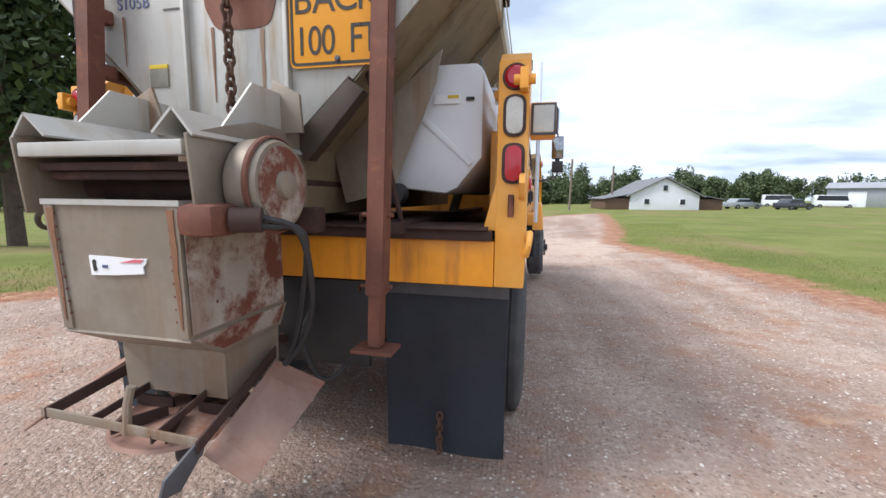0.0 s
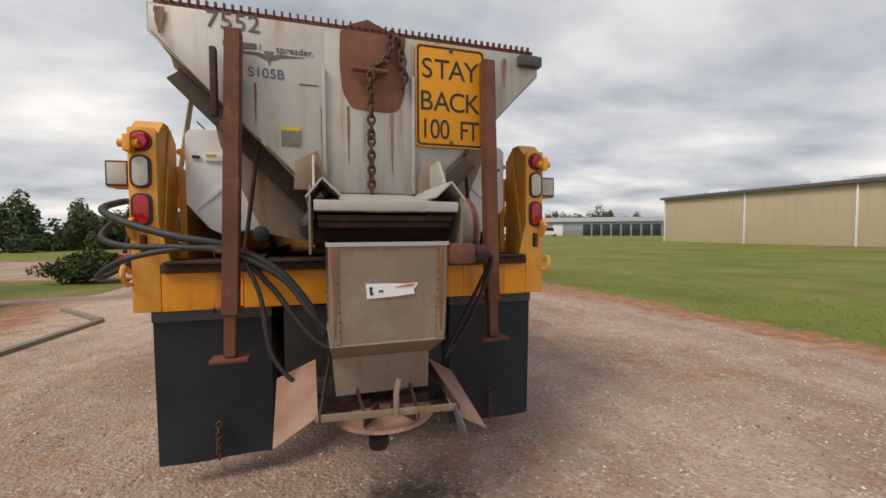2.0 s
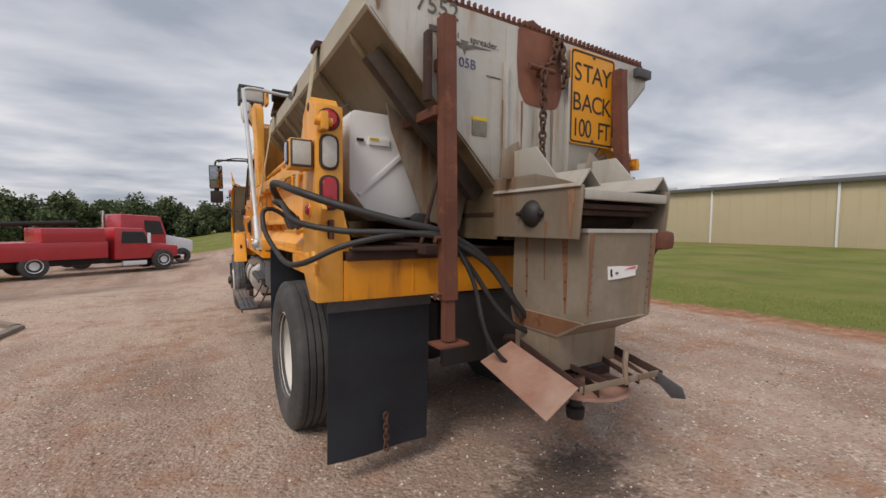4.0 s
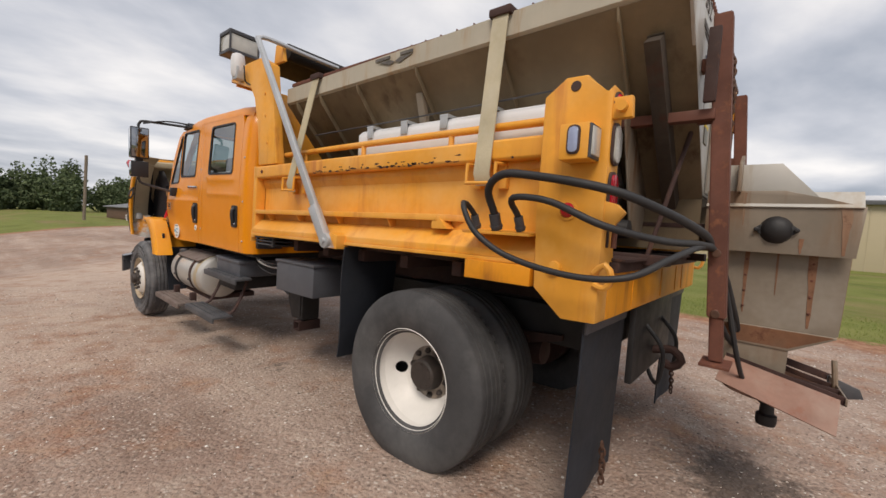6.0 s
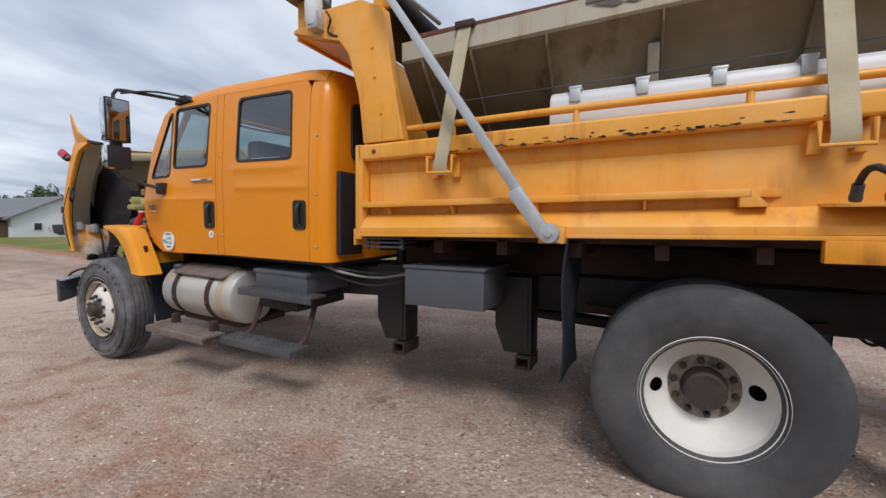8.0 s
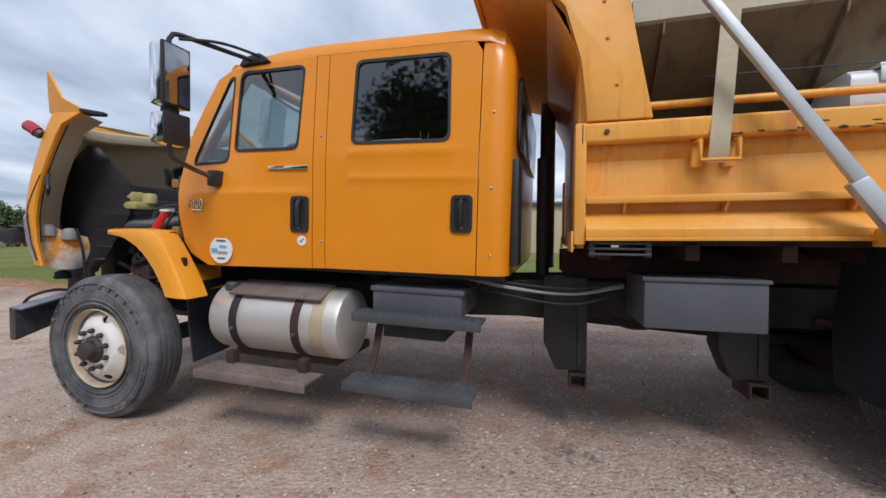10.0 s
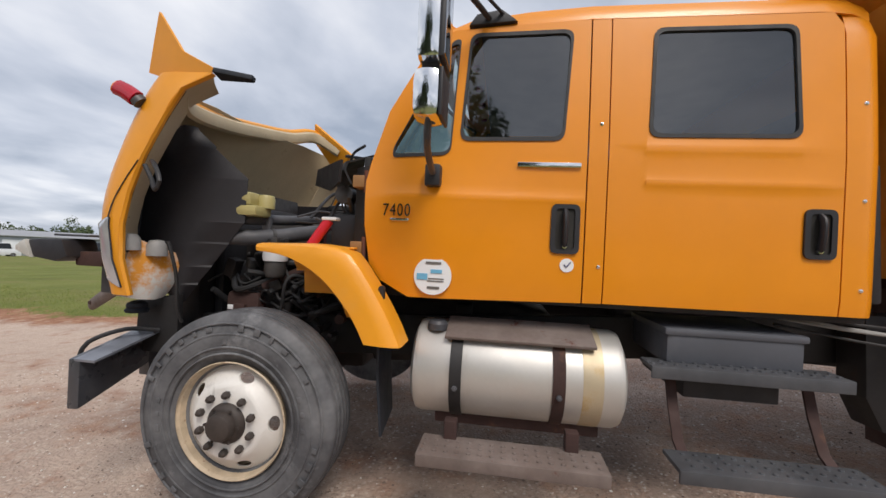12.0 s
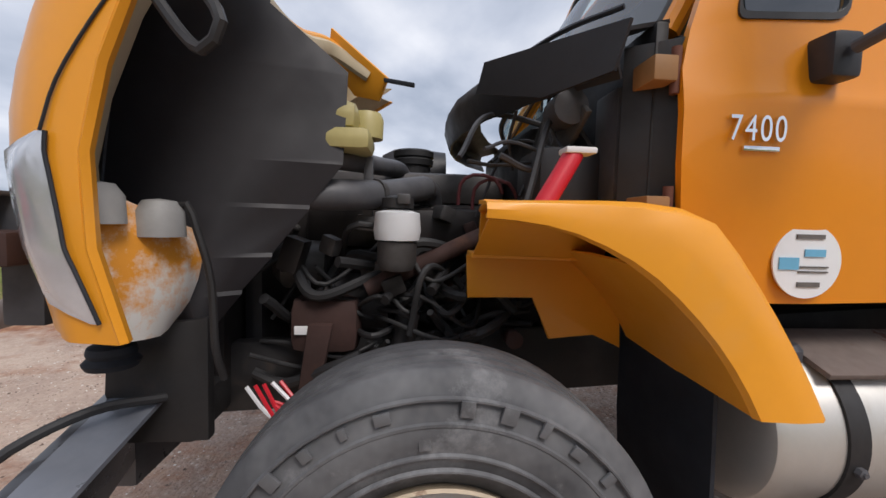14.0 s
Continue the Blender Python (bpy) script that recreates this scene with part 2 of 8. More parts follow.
RUST_PATCH = material("rust_streaked_steel", (0.42, 0.37, 0.31), 0.6, metal=0.15, vary=0.2, scale=3, grain=30, bump=0.2, wear=(0.16, 0.052, 0.032), wear_at=0.44, wear_soft=0.12, wear_scale=4, streak=(0.20, 0.075, 0.045), streak_at=0.44)
GATE_RUST = material("rusted_gate_panel", (0.215, 0.082, 0.05), 0.7, vary=0.25, scale=4, grain=40, bump=0.25, wear=(0.40, 0.33, 0.26), wear_at=0.66, wear_soft=0.12, wear_scale=5, streak=(0.10, 0.038, 0.026), streak_at=0.5)
RUST_RUN = material("rust_run", (0.22, 0.105, 0.055), 0.65, vary=0.3, scale=7, grain=40, bump=0.1, wear=(0.11, 0.042, 0.025), wear_at=0.55, wear_soft=0.15, wear_scale=14, streak=(0.33, 0.24, 0.165), streak_at=0.46)
OXIDE_HOSE = material("dark_red_hose", (0.09, 0.018, 0.024), 0.5, vary=0.2, scale=6, bump=0.1)
HINGE_GOLD = material("dusty_ochre_hinge_paint", (0.34, 0.17, 0.06), 0.55, vary=0.2, scale=5, grain=30, bump=0.15, wear=(0.16, 0.07, 0.04), wear_at=0.62, wear_soft=0.1, wear_scale=9)
RED_PLASTIC = material("red_plastic", (0.55, 0.015, 0.03), 0.4, vary=0.12, scale=6, bump=0.03)
RED_LENS = material("red_lamp_lens", (0.42, 0.006, 0.02), 0.15, vary=0.12, scale=10, bump=0, coat=0.5)
AMBER_LENS = material("amber_lamp_lens", (0.75, 0.20, 0.02), 0.15, vary=0.12, scale=10, bump=0, coat=0.5)
CLEAR_LENS = material("clear_lamp_lens", (0.50, 0.49, 0.45), 0.2, vary=0.12, scale=14, bump=0.1, bump_size=0.004, coat=0.5)
LAMP_DARK = material("lamp_rubber_ring", (0.05, 0.025, 0.02), 0.6, vary=0.2)
BLUE_LENS = material("blue_tint_lens", (0.33, 0.38, 0.55), 0.2, vary=0.12, scale=14, bump=0, coat=0.5)
STRAP = material("dirty_webbing", (0.48, 0.42, 0.29), 0.85, vary=0.15, scale=5, grain=120, bump=0.4, hazy=(0.56, 0.52, 0.42), hazy_at=0.5)
SIGN = material("sign_yellow_sheet", (0.78, 0.33, 0.012), 0.5, vary=0.07, scale=4, grain=40, bump=0.02, hazy=(0.80, 0.40, 0.06), hazy_at=0.5)
INK = material("black_lettering", (0.02, 0.018, 0.015), 0.6, vary=0.3, scale=10, bump=0)
BLUE_INK = material("blue_lettering", (0.09, 0.10, 0.22), 0.6, vary=0.3, scale=30, bump=0)
FADED_INK = material("faded_lettering", (0.13, 0.12, 0.11), 0.7, vary=0.4, scale=30, bump=0)
GREEN_INK = material("dull_green_lettering", (0.10, 0.09, 0.04), 0.7, vary=0.3, scale=30, bump=0)
WHITE_STICKER = material("white_sticker", (0.78, 0.79, 0.80), 0.5, vary=0.04, scale=6, bump=0)
PINK_INK = material("red_print", (0.60, 0.14, 0.18), 0.5, vary=0.1, bump=0)
BLUE_PRINT = material("blue_print", (0.15, 0.42, 0.62), 0.5, vary=0.1, bump=0)
PLACARD = material("placard_grey", (0.20, 0.19, 0.15), 0.5, vary=0.2, scale=20, bump=0)
PLACARD_TOP = material("placard_yellow", (0.62, 0.45, 0.03), 0.5, vary=0.1, bump=0)
TARP = material("black_tarp_mesh", (0.02, 0.018, 0.018), 0.85, vary=0.3, scale=5, grain=120, bump=0.3)
SEAT = material("grey_seat_cloth", (0.16, 0.165, 0.17), 0.9, vary=0.15, scale=6, grain=150, bump=0.2)
CHAIN = material("rusty_chain_link", (0.10, 0.05, 0.032), 0.7, metal=0.3, vary=0.35, scale=20, bump=0.3)


def glass(name, tint=(0.72, 0.84, 0.83), rough=0.03):
    m = bpy.data.materials.new(name)
    m.use_nodes = True
    n, link = m.node_tree.nodes, m.node_tree.links
    n.remove(n["Principled BSDF"])
    see, shine, both, edge = n.new("ShaderNodeBsdfTransparent"), n.new("ShaderNodeBsdfGlossy"), n.new("ShaderNodeMixShader"), n.new("ShaderNodeLayerWeight")
    see.inputs[0].default_value = (*tint, 1)
    shine.inputs["Roughness"].default_value = rough
    power, scale = n.new("ShaderNodeMath"), n.new("ShaderNodeMath")
    power.operation, power.inputs[1].default_value = "POWER", 3.5
    scale.operation, scale.inputs[1].default_value, scale.inputs[2].default_value = "MULTIPLY_ADD", 0.70, 0.17
    link.new(edge.outputs["Facing"], power.inputs[0])
    link.new(power.outputs[0], scale.inputs[0])
    link.new(scale.outputs[0], both.inputs[0])
    link.new(see.outputs[0], both.inputs[1])
    link.new(shine.outputs[0], both.inputs[2])
    link.new(both.outputs[0], n["Material Output"].inputs[0])
    return m


GLASS = glass("tinted_window_glass", (0.46, 0.55, 0.55))
SHIELD_GLASS = glass("windscreen_glass", (0.62, 0.74, 0.73))
MIRROR = material("mirror_glass", (0.30, 0.31, 0.33), 0.03, metal=1.0, vary=0.0, bump=0)

# ---- shape helpers ----


def thing(name, at=(0, 0, 0), label="", category="", group="", kind=""):
    ob = new(name)
    ob.location, ob.empty_display_size = at, 0.2
    return tagged(ob, label, category, group, kind)


# The cab and nose are drawn on a level frame; NOSE sets them on the truck's real one, which dips and turns a little towards the front.
NOSE = Matrix(((1.0828, 0.0203, -0.0311, 0.0328), (-0.0211, 1.0829, -0.0255, -0.3014), (0.0306, 0.0261, 1.0827, -0.2539), (0, 0, 0, 1)))
LEVEL = Matrix.Identity(4)
stance = LEVEL


def part(name, bm, stuff, parent=None, label="", smooth=True):
    """Links a bmesh as one mesh under a thing or a part, set on the frame that holds at this point of the script."""
    bm.transform(stance)
    me = bpy.data.meshes.new(name)
    bmesh.ops.recalc_face_normals(bm, faces=bm.faces)
    if smooth:
        for f in bm.faces:
            f.smooth = True
        for e in bm.edges:
            if len(e.link_faces) != 2 or e.calc_face_angle(0) > 0.6:
                e.smooth = False
    bm.to_mesh(me)
    bm.free()
    me.materials.append(stuff)
    ob = new(name, me)
    if parent:
        ob.parent = parent
        if parent.type == "EMPTY":
            ob.location = -parent.location
    return tagged(ob, label)


def join(bm, other):
    me = bpy.data.meshes.new("scrap")
    other.to_mesh(me)
    other.free()
    bm.from_mesh(me)
    bpy.data.meshes.remove(me)
    return bm


def box(x0, x1, y0, y1, z0, z1, r=0.006, bm=None, m=None, seg=2):
    b = bmesh.new()
    bmesh.ops.create_cube(b, size=1)
    for v in b.verts:
        v.co = Vector(((x0 + x1) / 2 + v.co.x * abs(x1 - x0), (y0 + y1) / 2 + v.co.y * abs(y1 - y0), (z0 + z1) / 2 + v.co.z * abs(z1 - z0)))
    r = min(r, 0.45 * min(abs(x1 - x0), abs(y1 - y0), abs(z1 - z0)))
    if r > 0:
        bmesh.ops.bevel(b, geom=b.edges[:], offset=r, segments=seg, profile=0.6, affect="EDGES")
    if m is not None:
        b.transform(m)
    return join(bm, b) if bm else b


def slab(points, thick, bm=None, r=0.0):
    """A flat plate from a ring of points in space, thick along its normal (both ways)."""
    b = bmesh.new()
    pts = [Vector(p) for p in points]
    nrm = Vector()
    for i, p in enumerate(pts):
        nrm += p.cross(pts[(i + 1) % len(pts)])
    nrm.normalize()
    top = [b.verts.new(p + nrm * thick / 2) for p in pts]
    low = [b.verts.new(p - nrm * thick / 2) for p in pts]
    b.faces.new(top)
    b.faces.new(low[::-1])
    for i in range(len(pts)):
        j = (i + 1) % len(pts)
        b.faces.new((top[i], low[i], low[j], top[j]))
    if r:
        bmesh.ops.bevel(b, geom=b.edges[:], offset=r, segments=2, profile=0.6, affect="EDGES")
    return join(bm, b) if bm else b


def prism(axis, outline, a, c, r=0.004, bm=None):
    """An outline in the two other axes, from a to c along the axis."""
    if axis == "x":
        pts = [(0.5 * (a + c), u, v) for u, v in outline]
    elif axis == "y":
        pts = [(u, 0.5 * (a + c), v) for u, v in outline]
    else:
        pts = [(u, v, 0.5 * (a + c)) for u, v in outline]
    return slab(pts, abs(c - a), bm, r)


def curve_points(points, step=0.03):
    pts = [Vector(p) for p in points]
    if len(pts) < 3:
        return pts
    ends = [2 * pts[0] - pts[1], *pts, 2 * pts[-1] - pts[-2]]
    out = []
    for i in range(1, len(ends) - 2):
        p0, p1, p2, p3 = ends[i - 1 : i + 3]
        n = max(2, int((p2 - p1).length / step))
        for k in range(n):
            t = k / n
            out.append(0.5 * ((2 * p1) + (p2 - p0) * t + (2 * p0 - 5 * p1 + 4 * p2 - p3) * t * t + (3 * p1 - p0 - 3 * p2 + p3) * t ** 3))
    out.append(pts[-1])
    return out


def tube(points, r, bm=None, seg=10, soft=True, step=0.03, wide=None):
    """A round bar or hose through the points; wide: another radius for the second axis."""
    b = bmesh.new()
    pts = curve_points(points, step) if soft else [Vector(p) for p in points]
    rings, up = [], None
    for i, p in enumerate(pts):
        d = (pts[min(i + 1, len(pts) - 1)] - pts[max(i - 1, 0)]).normalized()
        if up is None:
            up = d.cross(Vector((0.3, 0.2, 1))).normalized()
        up = (up - d * up.dot(d)).normalized()
        side = d.cross(up)
        rings.append([b.verts.new(p + up * math.cos(2 * math.pi * k / seg) * r + side * math.sin(2 * math.pi * k / seg) * (wide or r)) for k in range(seg)])
    for a, c in zip(rings, rings[1:]):
        for k in range(seg):
            b.faces.new((a[k], a[(k + 1) % seg], c[(k + 1) % seg], c[k]))
    b.faces.new(rings[0][::-1])
    b.faces.new(rings[-1])
    return join(bm, b) if bm else b


def lathe(profile, centre, axis="x", seg=48, bm=None):
    """A ring or cup turned round an axis: profile rows of (radius, place along the axis)."""
    b = bmesh.new()
    rings = []
    for r, h in profile:
        ring = []
        for k in range(seg):
            a = 2 * math.pi * k / seg
            u, v = r * math.cos(a), r * math.sin(a)
            off = {"x": (h, u, v), "y": (u, h, v), "z": (u, v, h)}[axis]
            ring.append(b.verts.new(Vector(centre) + Vector(off)))
        rings.append(ring)
    for a, c in zip(rings, rings[1:]):
        for k in range(seg):
            b.faces.new((a[k], a[(k + 1) % seg], c[(k + 1) % seg], c[k]))
    for ring, (r, h) in ((rings[0], profile[0]), (rings[-1], profile[-1])):
        if 1e-4 < r < 0.07:
            b.faces.new(ring)
    bmesh.ops.remove_doubles(b, verts=b.verts, dist=1e-5)
    return join(bm, b) if bm else b


def rod(a, b_, r, seg=14, bm=None):
    return tube([a, b_], r, bm, seg, soft=False)


def loft(rows, thick=0.0, bm=None, closed=False):
    """A skin through rows of points; thick turns it into a shell."""
    b = bmesh.new()
    grid = [[b.verts.new(p) for p in row] for row in rows]
    for a, c in zip(grid, grid[1:]):
        n = len(a)
        for k in range(n if closed else n - 1):
            j = (k + 1) % n
            b.faces.new((a[k], a[j], c[j], c[k]))
    if thick:
        bmesh.ops.recalc_face_normals(b, faces=b.faces)
        bmesh.ops.solidify(b, geom=b.faces[:], thickness=thick)
    return join(bm, b) if bm else b


def sheet(outline, holes, place, thick, cuts=()):
    """A panel with holes: outlines in (u, v), filled, cut at some v, mapped to space by place(u, v, depth)."""
    b = bmesh.new()
    edges = []
    for ring in (outline, *holes):
        vs = [b.verts.new((u, v, 0)) for u, v in ring]
        edges += [b.edges.new((vs[i], vs[(i + 1) % len(vs)])) for i in range(len(vs))]
    bmesh.ops.triangle_fill(b, use_beauty=True, use_dissolve=False, edges=edges)
    for v in cuts:
        bmesh.ops.bisect_plane(b, geom=b.verts[:] + b.edges[:] + b.faces[:], plane_co=(0, v, 0), plane_no=(0, 1, 0))
    faces = b.faces[:]
    made = bmesh.ops.extrude_face_region(b, geom=faces)
    front = [g for g in made["geom"] if isinstance(g, bmesh.types.BMVert)]
    for v in front:
        v.co.z = 1
    for v in b.verts:
        v.co = Vector(place(v.co.x, v.co.y, thick * v.co.z))
    return b


def pane_mesh(outline, place, cuts=()):
    """A single sheet of glass."""
    b = bmesh.new()
    vs = [b.verts.new((u, v, 0)) for u, v in outline]
    edges = [b.edges.new((vs[i], vs[(i + 1) % len(vs)])) for i in range(len(vs))]
    bmesh.ops.triangle_fill(b, use_beauty=True, use_dissolve=False, edges=edges)
    for v in cuts:
        bmesh.ops.bisect_plane(b, geom=b.verts[:] + b.edges[:] + b.faces[:], plane_co=(0, v, 0), plane_no=(0, 1, 0))
    for v in b.verts:
        v.co = Vector(place(v.co.x, v.co.y, 0.0))
    return b


def round_ring(points, r, seg=4):
    """A polygon in (u, v) with its corners rounded."""
    out, n = [], len(points)
    for i in range(n):
        p0, p, p1 = (Vector(points[(i + k) % n]) for k in (-1, 0, 1))
        a, c = (p0 - p), (p1 - p)
        d = min(r, a.length * 0.45, c.length * 0.45)
        a, c = p + a.normalized() * d, p + c.normalized() * d
        for k in range(seg + 1):
            t = k / seg
            q = a * (1 - t) ** 2 + p * 2 * t * (1 - t) + c * t * t
            out.append((q.x, q.y))
    return out


def letters(text, size, m, stuff, parent, name="lettering", extrude=0.002, align="LEFT", label="", wide=1.0):
    """Words in the built-in font as a mesh."""
    font = bpy.data.curves.new(name, "FONT")
    font.body, font.size, font.extrude, font.align_x = text, size, extrude, align
    scrap = bpy.data.objects.new("scrap", font)
    me = bpy.data.meshes.new_from_object(scrap)
    bpy.data.objects.remove(scrap)
    bm = bmesh.new()
    bm.from_mesh(me)
    bm.transform(m @ Matrix.Diagonal((wide, 1, 1, 1)))
    return part(name, bm, stuff, parent, label, smooth=False)


def chain(points, r, bm=None, pitch=0.045):
    """Oval links along a line, each turned a quarter from the last."""
    b = bmesh.new()
    pts = curve_points(points, 0.01)
    walk_, last, k = 0.0, pts[0], 0
    for p, q in zip(pts, pts[1:]):
        walk_ += (q - p).length
        if walk_ >= pitch * 0.72:
            walk_ = 0.0
            d = (q - p).normalized()
            turn = d.to_track_quat("Z", "Y").to_matrix().to_4x4() @ Matrix.Rotation(math.pi / 2 * (k % 2), 4, "Z")
            k += 1
            ring = [Vector((math.sin(a) * pitch * 0.36, 0, math.cos(a) * pitch * 0.56)) for a in [2 * math.pi * i / 10 for i in range(11)]]
            tube([q + turn.to_3x3() @ v for v in ring], r, b, 6, soft=False)
    return join(bm, b) if bm else b

# ---- ground: one sheet of gravel lot and grass ----
rnd = random.Random(7)


def smooth(a, b, v):
    t = np.clip((v - a) / (b - a), 0, 1)
    return t * t * (3 - 2 * t)


EDGE_Y = [-300, -40, 0, 6, 10, 14, 22, 50, 150, 400]
EDGE_X = [6.0, 6.0, 6.3, 6.0, 5.2, 4.2, 5.5, 9, 18, 40]


def ripple(x, y):
    return 0.35 * np.sin(x * 1.9 + 1.3 * np.sin(y * 0.8)) + 0.3 * np.sin(y * 2.3 + 0.7 * np.sin(x * 1.1)) + 0.2 * np.sin((x + y) * 4.7)


def ground_height(x, y):
    z = 0.12 * smooth(7, 14, x) + 0.18 * smooth(14, 36, x)
    z = z - 0.027 * np.clip(y - 1.1, 0, 7.9) * smooth(7, 2.5, x)
    z = z - 0.9 * smooth(9, 22, y - 0.25 * x) * smooth(4, -4, x)
    away = smooth(3.5, 8, np.hypot(x + 0.5, y - 3))
    return z + 0.02 * ripple(x * 0.4, y * 0.4) * away


def grassiness(x, y):
    """0 on the gravel, 1 on the grass, 0.5 on the line between them."""
    right = (x - np.interp(y, EDGE_Y, EDGE_X)) / 1.4 + 0.5
    kerb = np.interp(y, [-60, -3, 0, 3, 5.1, 7.9, 11.7, 18], [-16, -8.5, -6.6, -5.9, -5.6, -6.0, -8.0, -14])
    left = np.where(y < 18, (kerb - x) / 1.6 + 0.5, 0)
    strip = np.minimum((y - 17.5) / 1.5, (25.5 - y) / 1.5) + 0.5
    strip = np.where(x < -9, strip, 0)
    front = (y - 38 - 0.25 * np.abs(x)) / 2 + 0.5
    behind = (-34 - y) / 2 + 0.5
    far_left = (-30 - x) / 2 + 0.5
    g = np.maximum.reduce([right, left, strip, front, behind, far_left])
    return g + 0.12 * ripple(x, y)


def ground_material():
    m = bpy.data.materials.new("gravel_and_grass")
    m.use_nodes = True
    n, link = m.node_tree.nodes, m.node_tree.links
    surf = n["Principled BSDF"]
    where = n.new("ShaderNodeTexCoord").outputs["Object"]

    def noise(size, detail=5.0, rough=0.6):
        t = n.new("ShaderNodeTexNoise")
        t.inputs["Scale"].default_value, t.inputs["Detail"].default_value, t.inputs["Roughness"].default_value = size, detail, rough
        link.new(where, t.inputs["Vector"])
        return t.outputs["Fac"]

    def ramp(value, *stops):
        r = n.new("ShaderNodeValToRGB")
        els = r.color_ramp.elements
        while len(els) < len(stops):
            els.new(0.5)
        for el, (at, c) in zip(els, stops):
            el.position, el.color = at, (*c, 1)
        link.new(value, r.inputs[0])
        return r.outputs[0]

    def mix(fac, a, b, mode="MIX"):
        x = n.new("ShaderNodeMix")
        x.data_type, x.blend_type = "RGBA", mode
        for slot, v in (("Factor", fac), ("A", a), ("B", b)):
            if isinstance(v, float):
                x.inputs[slot].default_value = v
            elif isinstance(v, tuple):
                x.inputs[slot].default_value = (*v, 1)
            else:
                link.new(v, x.inputs[slot])
        return x.outputs["Result"]

    def span(value, low, high, a=0.0, b=1.0):
        r = n.new("ShaderNodeMapRange")
        for k, v in zip(("From Min", "From Max", "To Min", "To Max"), (low, high, a, b)):
            r.inputs[k].default_value = v
        link.new(value, r.inputs["Value"])
        return r.outputs[0]

    def maths(op, a, b):
        x = n.new("ShaderNodeMath")
        x.operation = op
        for i, v in enumerate((a, b)):
            if isinstance(v, float):
                x.inputs[i].default_value = v
            else:
                link.new(v, x.inputs[i])
        return x.outputs[0]

    def stones(size):
        v = n.new("ShaderNodeTexVoronoi")
        v.inputs["Scale"].default_value = size
        link.new(where, v.inputs["Vector"])
        return v

    # gravel: fine chips of several colours over packed dust
    chips, grit = stones(40), stones(110)
    tone = n.new("ShaderNodeSeparateColor")
    link.new(chips.outputs["Color"], tone.inputs[0])
    gravel = ramp(noise(0.55, 6), (0.3, (0.25, 0.174, 0.135)), (0.5, (0.34, 0.243, 0.195)), (0.72, (0.45, 0.342, 0.28)))
    stone = ramp(tone.outputs[0], (0.0, (0.12, 0.08, 0.062)), (0.4, (0.30, 0.222, 0.18)), (0.78, (0.48, 0.375, 0.305)), (0.95, (0.76, 0.70, 0.63)))
    tracks = n.new("ShaderNodeMapping")
    tracks.inputs["Scale"].default_value, tracks.inputs["Rotation"].default_value = (0.75, 0.12, 1), (0, 0, 0.12)
    link.new(where, tracks.inputs[0])
    worn = n.new("ShaderNodeTexNoise")
    worn.inputs["Scale"].default_value, worn.inputs["Detail"].default_value, worn.inputs["Roughness"].default_value = 1.0, 6, 0.62
    link.new(tracks.outputs[0], worn.inputs["Vector"])
    gravel = mix(span(worn.outputs["Fac"], 0.47, 0.62, 0.0, 0.75), gravel, (0.52, 0.408, 0.335))
    gravel = mix(span(worn.outputs["Fac"], 0.46, 0.32, 0.0, 0.55), gravel, (0.24, 0.168, 0.135))
    stony = maths("MULTIPLY", span(chips.outputs["Distance"], 0.62, 0.3), span(noise(3.0), 0.36, 0.62, 0.08, 0.8))
    gravel = mix(stony, gravel, stone)
    gravel = mix(span(noise(24.0, 4), 0.45, 0.7, 0.0, 0.5), gravel, (0.21, 0.16, 0.13))
    gravel = mix(span(noise(1.9, 6, 0.72), 0.54, 0.72, 0.0, 0.6), gravel, (0.52, 0.44, 0.365))
    # pale packed dust on the drive, and shaded gravel beside the truck painted lighter
    drive = n.new("ShaderNodeAttribute")
    drive.attribute_name = "dusty"
    dusty = span(maths("ADD", drive.outputs["Fac"], span(noise(0.9, 6, 0.7), 0.3, 0.7, -0.35, 0.35)), 0.3, 0.85, 0.0, 0.7)
    gravel = mix(dusty, gravel, mix(span(noise(14.0, 5, 0.7), 0.35, 0.7), (0.60, 0.475, 0.385), (0.46, 0.35, 0.28)))
    # straw and reddish dirt along the verge
    dirt = ramp(noise(5.0, 6, 0.7), (0.3, (0.22, 0.095, 0.055)), (0.5, (0.32, 0.16, 0.095)), (0.7, (0.46, 0.30, 0.19)))
    # grass: mown, patchy, with bare reddish spots
    grass = ramp(noise(0.35, 6, 0.65), (0.3, (0.115, 0.13, 0.026)), (0.5, (0.175, 0.195, 0.045)), (0.7, (0.25, 0.25, 0.075)))
    grass = mix(span(noise(18.0, 4, 0.7), 0.35, 0.7, 0.0, 0.6), grass, (0.085, 0.115, 0.02))
    patch = n.new("ShaderNodeMapping")
    patch.inputs["Scale"].default_value = (0.28, 0.11, 1)
    link.new(where, patch.inputs[0])
    bare = n.new("ShaderNodeTexNoise")
    bare.inputs["Scale"].default_value, bare.inputs["Detail"].default_value, bare.inputs["Roughness"].default_value = 1.0, 6, 0.7
    link.new(patch.outputs[0], bare.inputs["Vector"])
    grass = mix(span(bare.outputs["Fac"], 0.5, 0.68, 0.0, 0.8), grass, (0.25, 0.165, 0.09))
    attr = n.new("ShaderNodeAttribute")
    attr.attribute_name = "grassiness"
    line = maths("ADD", attr.outputs["Fac"], span(noise(2.6, 6, 0.7), 0.25, 0.75, -0.35, 0.35))
    verge = span(line, 0.0, 0.36)
    lawn = span(line, 0.68, 0.92)
    colour = mix(lawn, mix(verge, gravel, dirt), grass)
    # oil and water that dripped below the spreader
    damp = n.new("ShaderNodeAttribute")
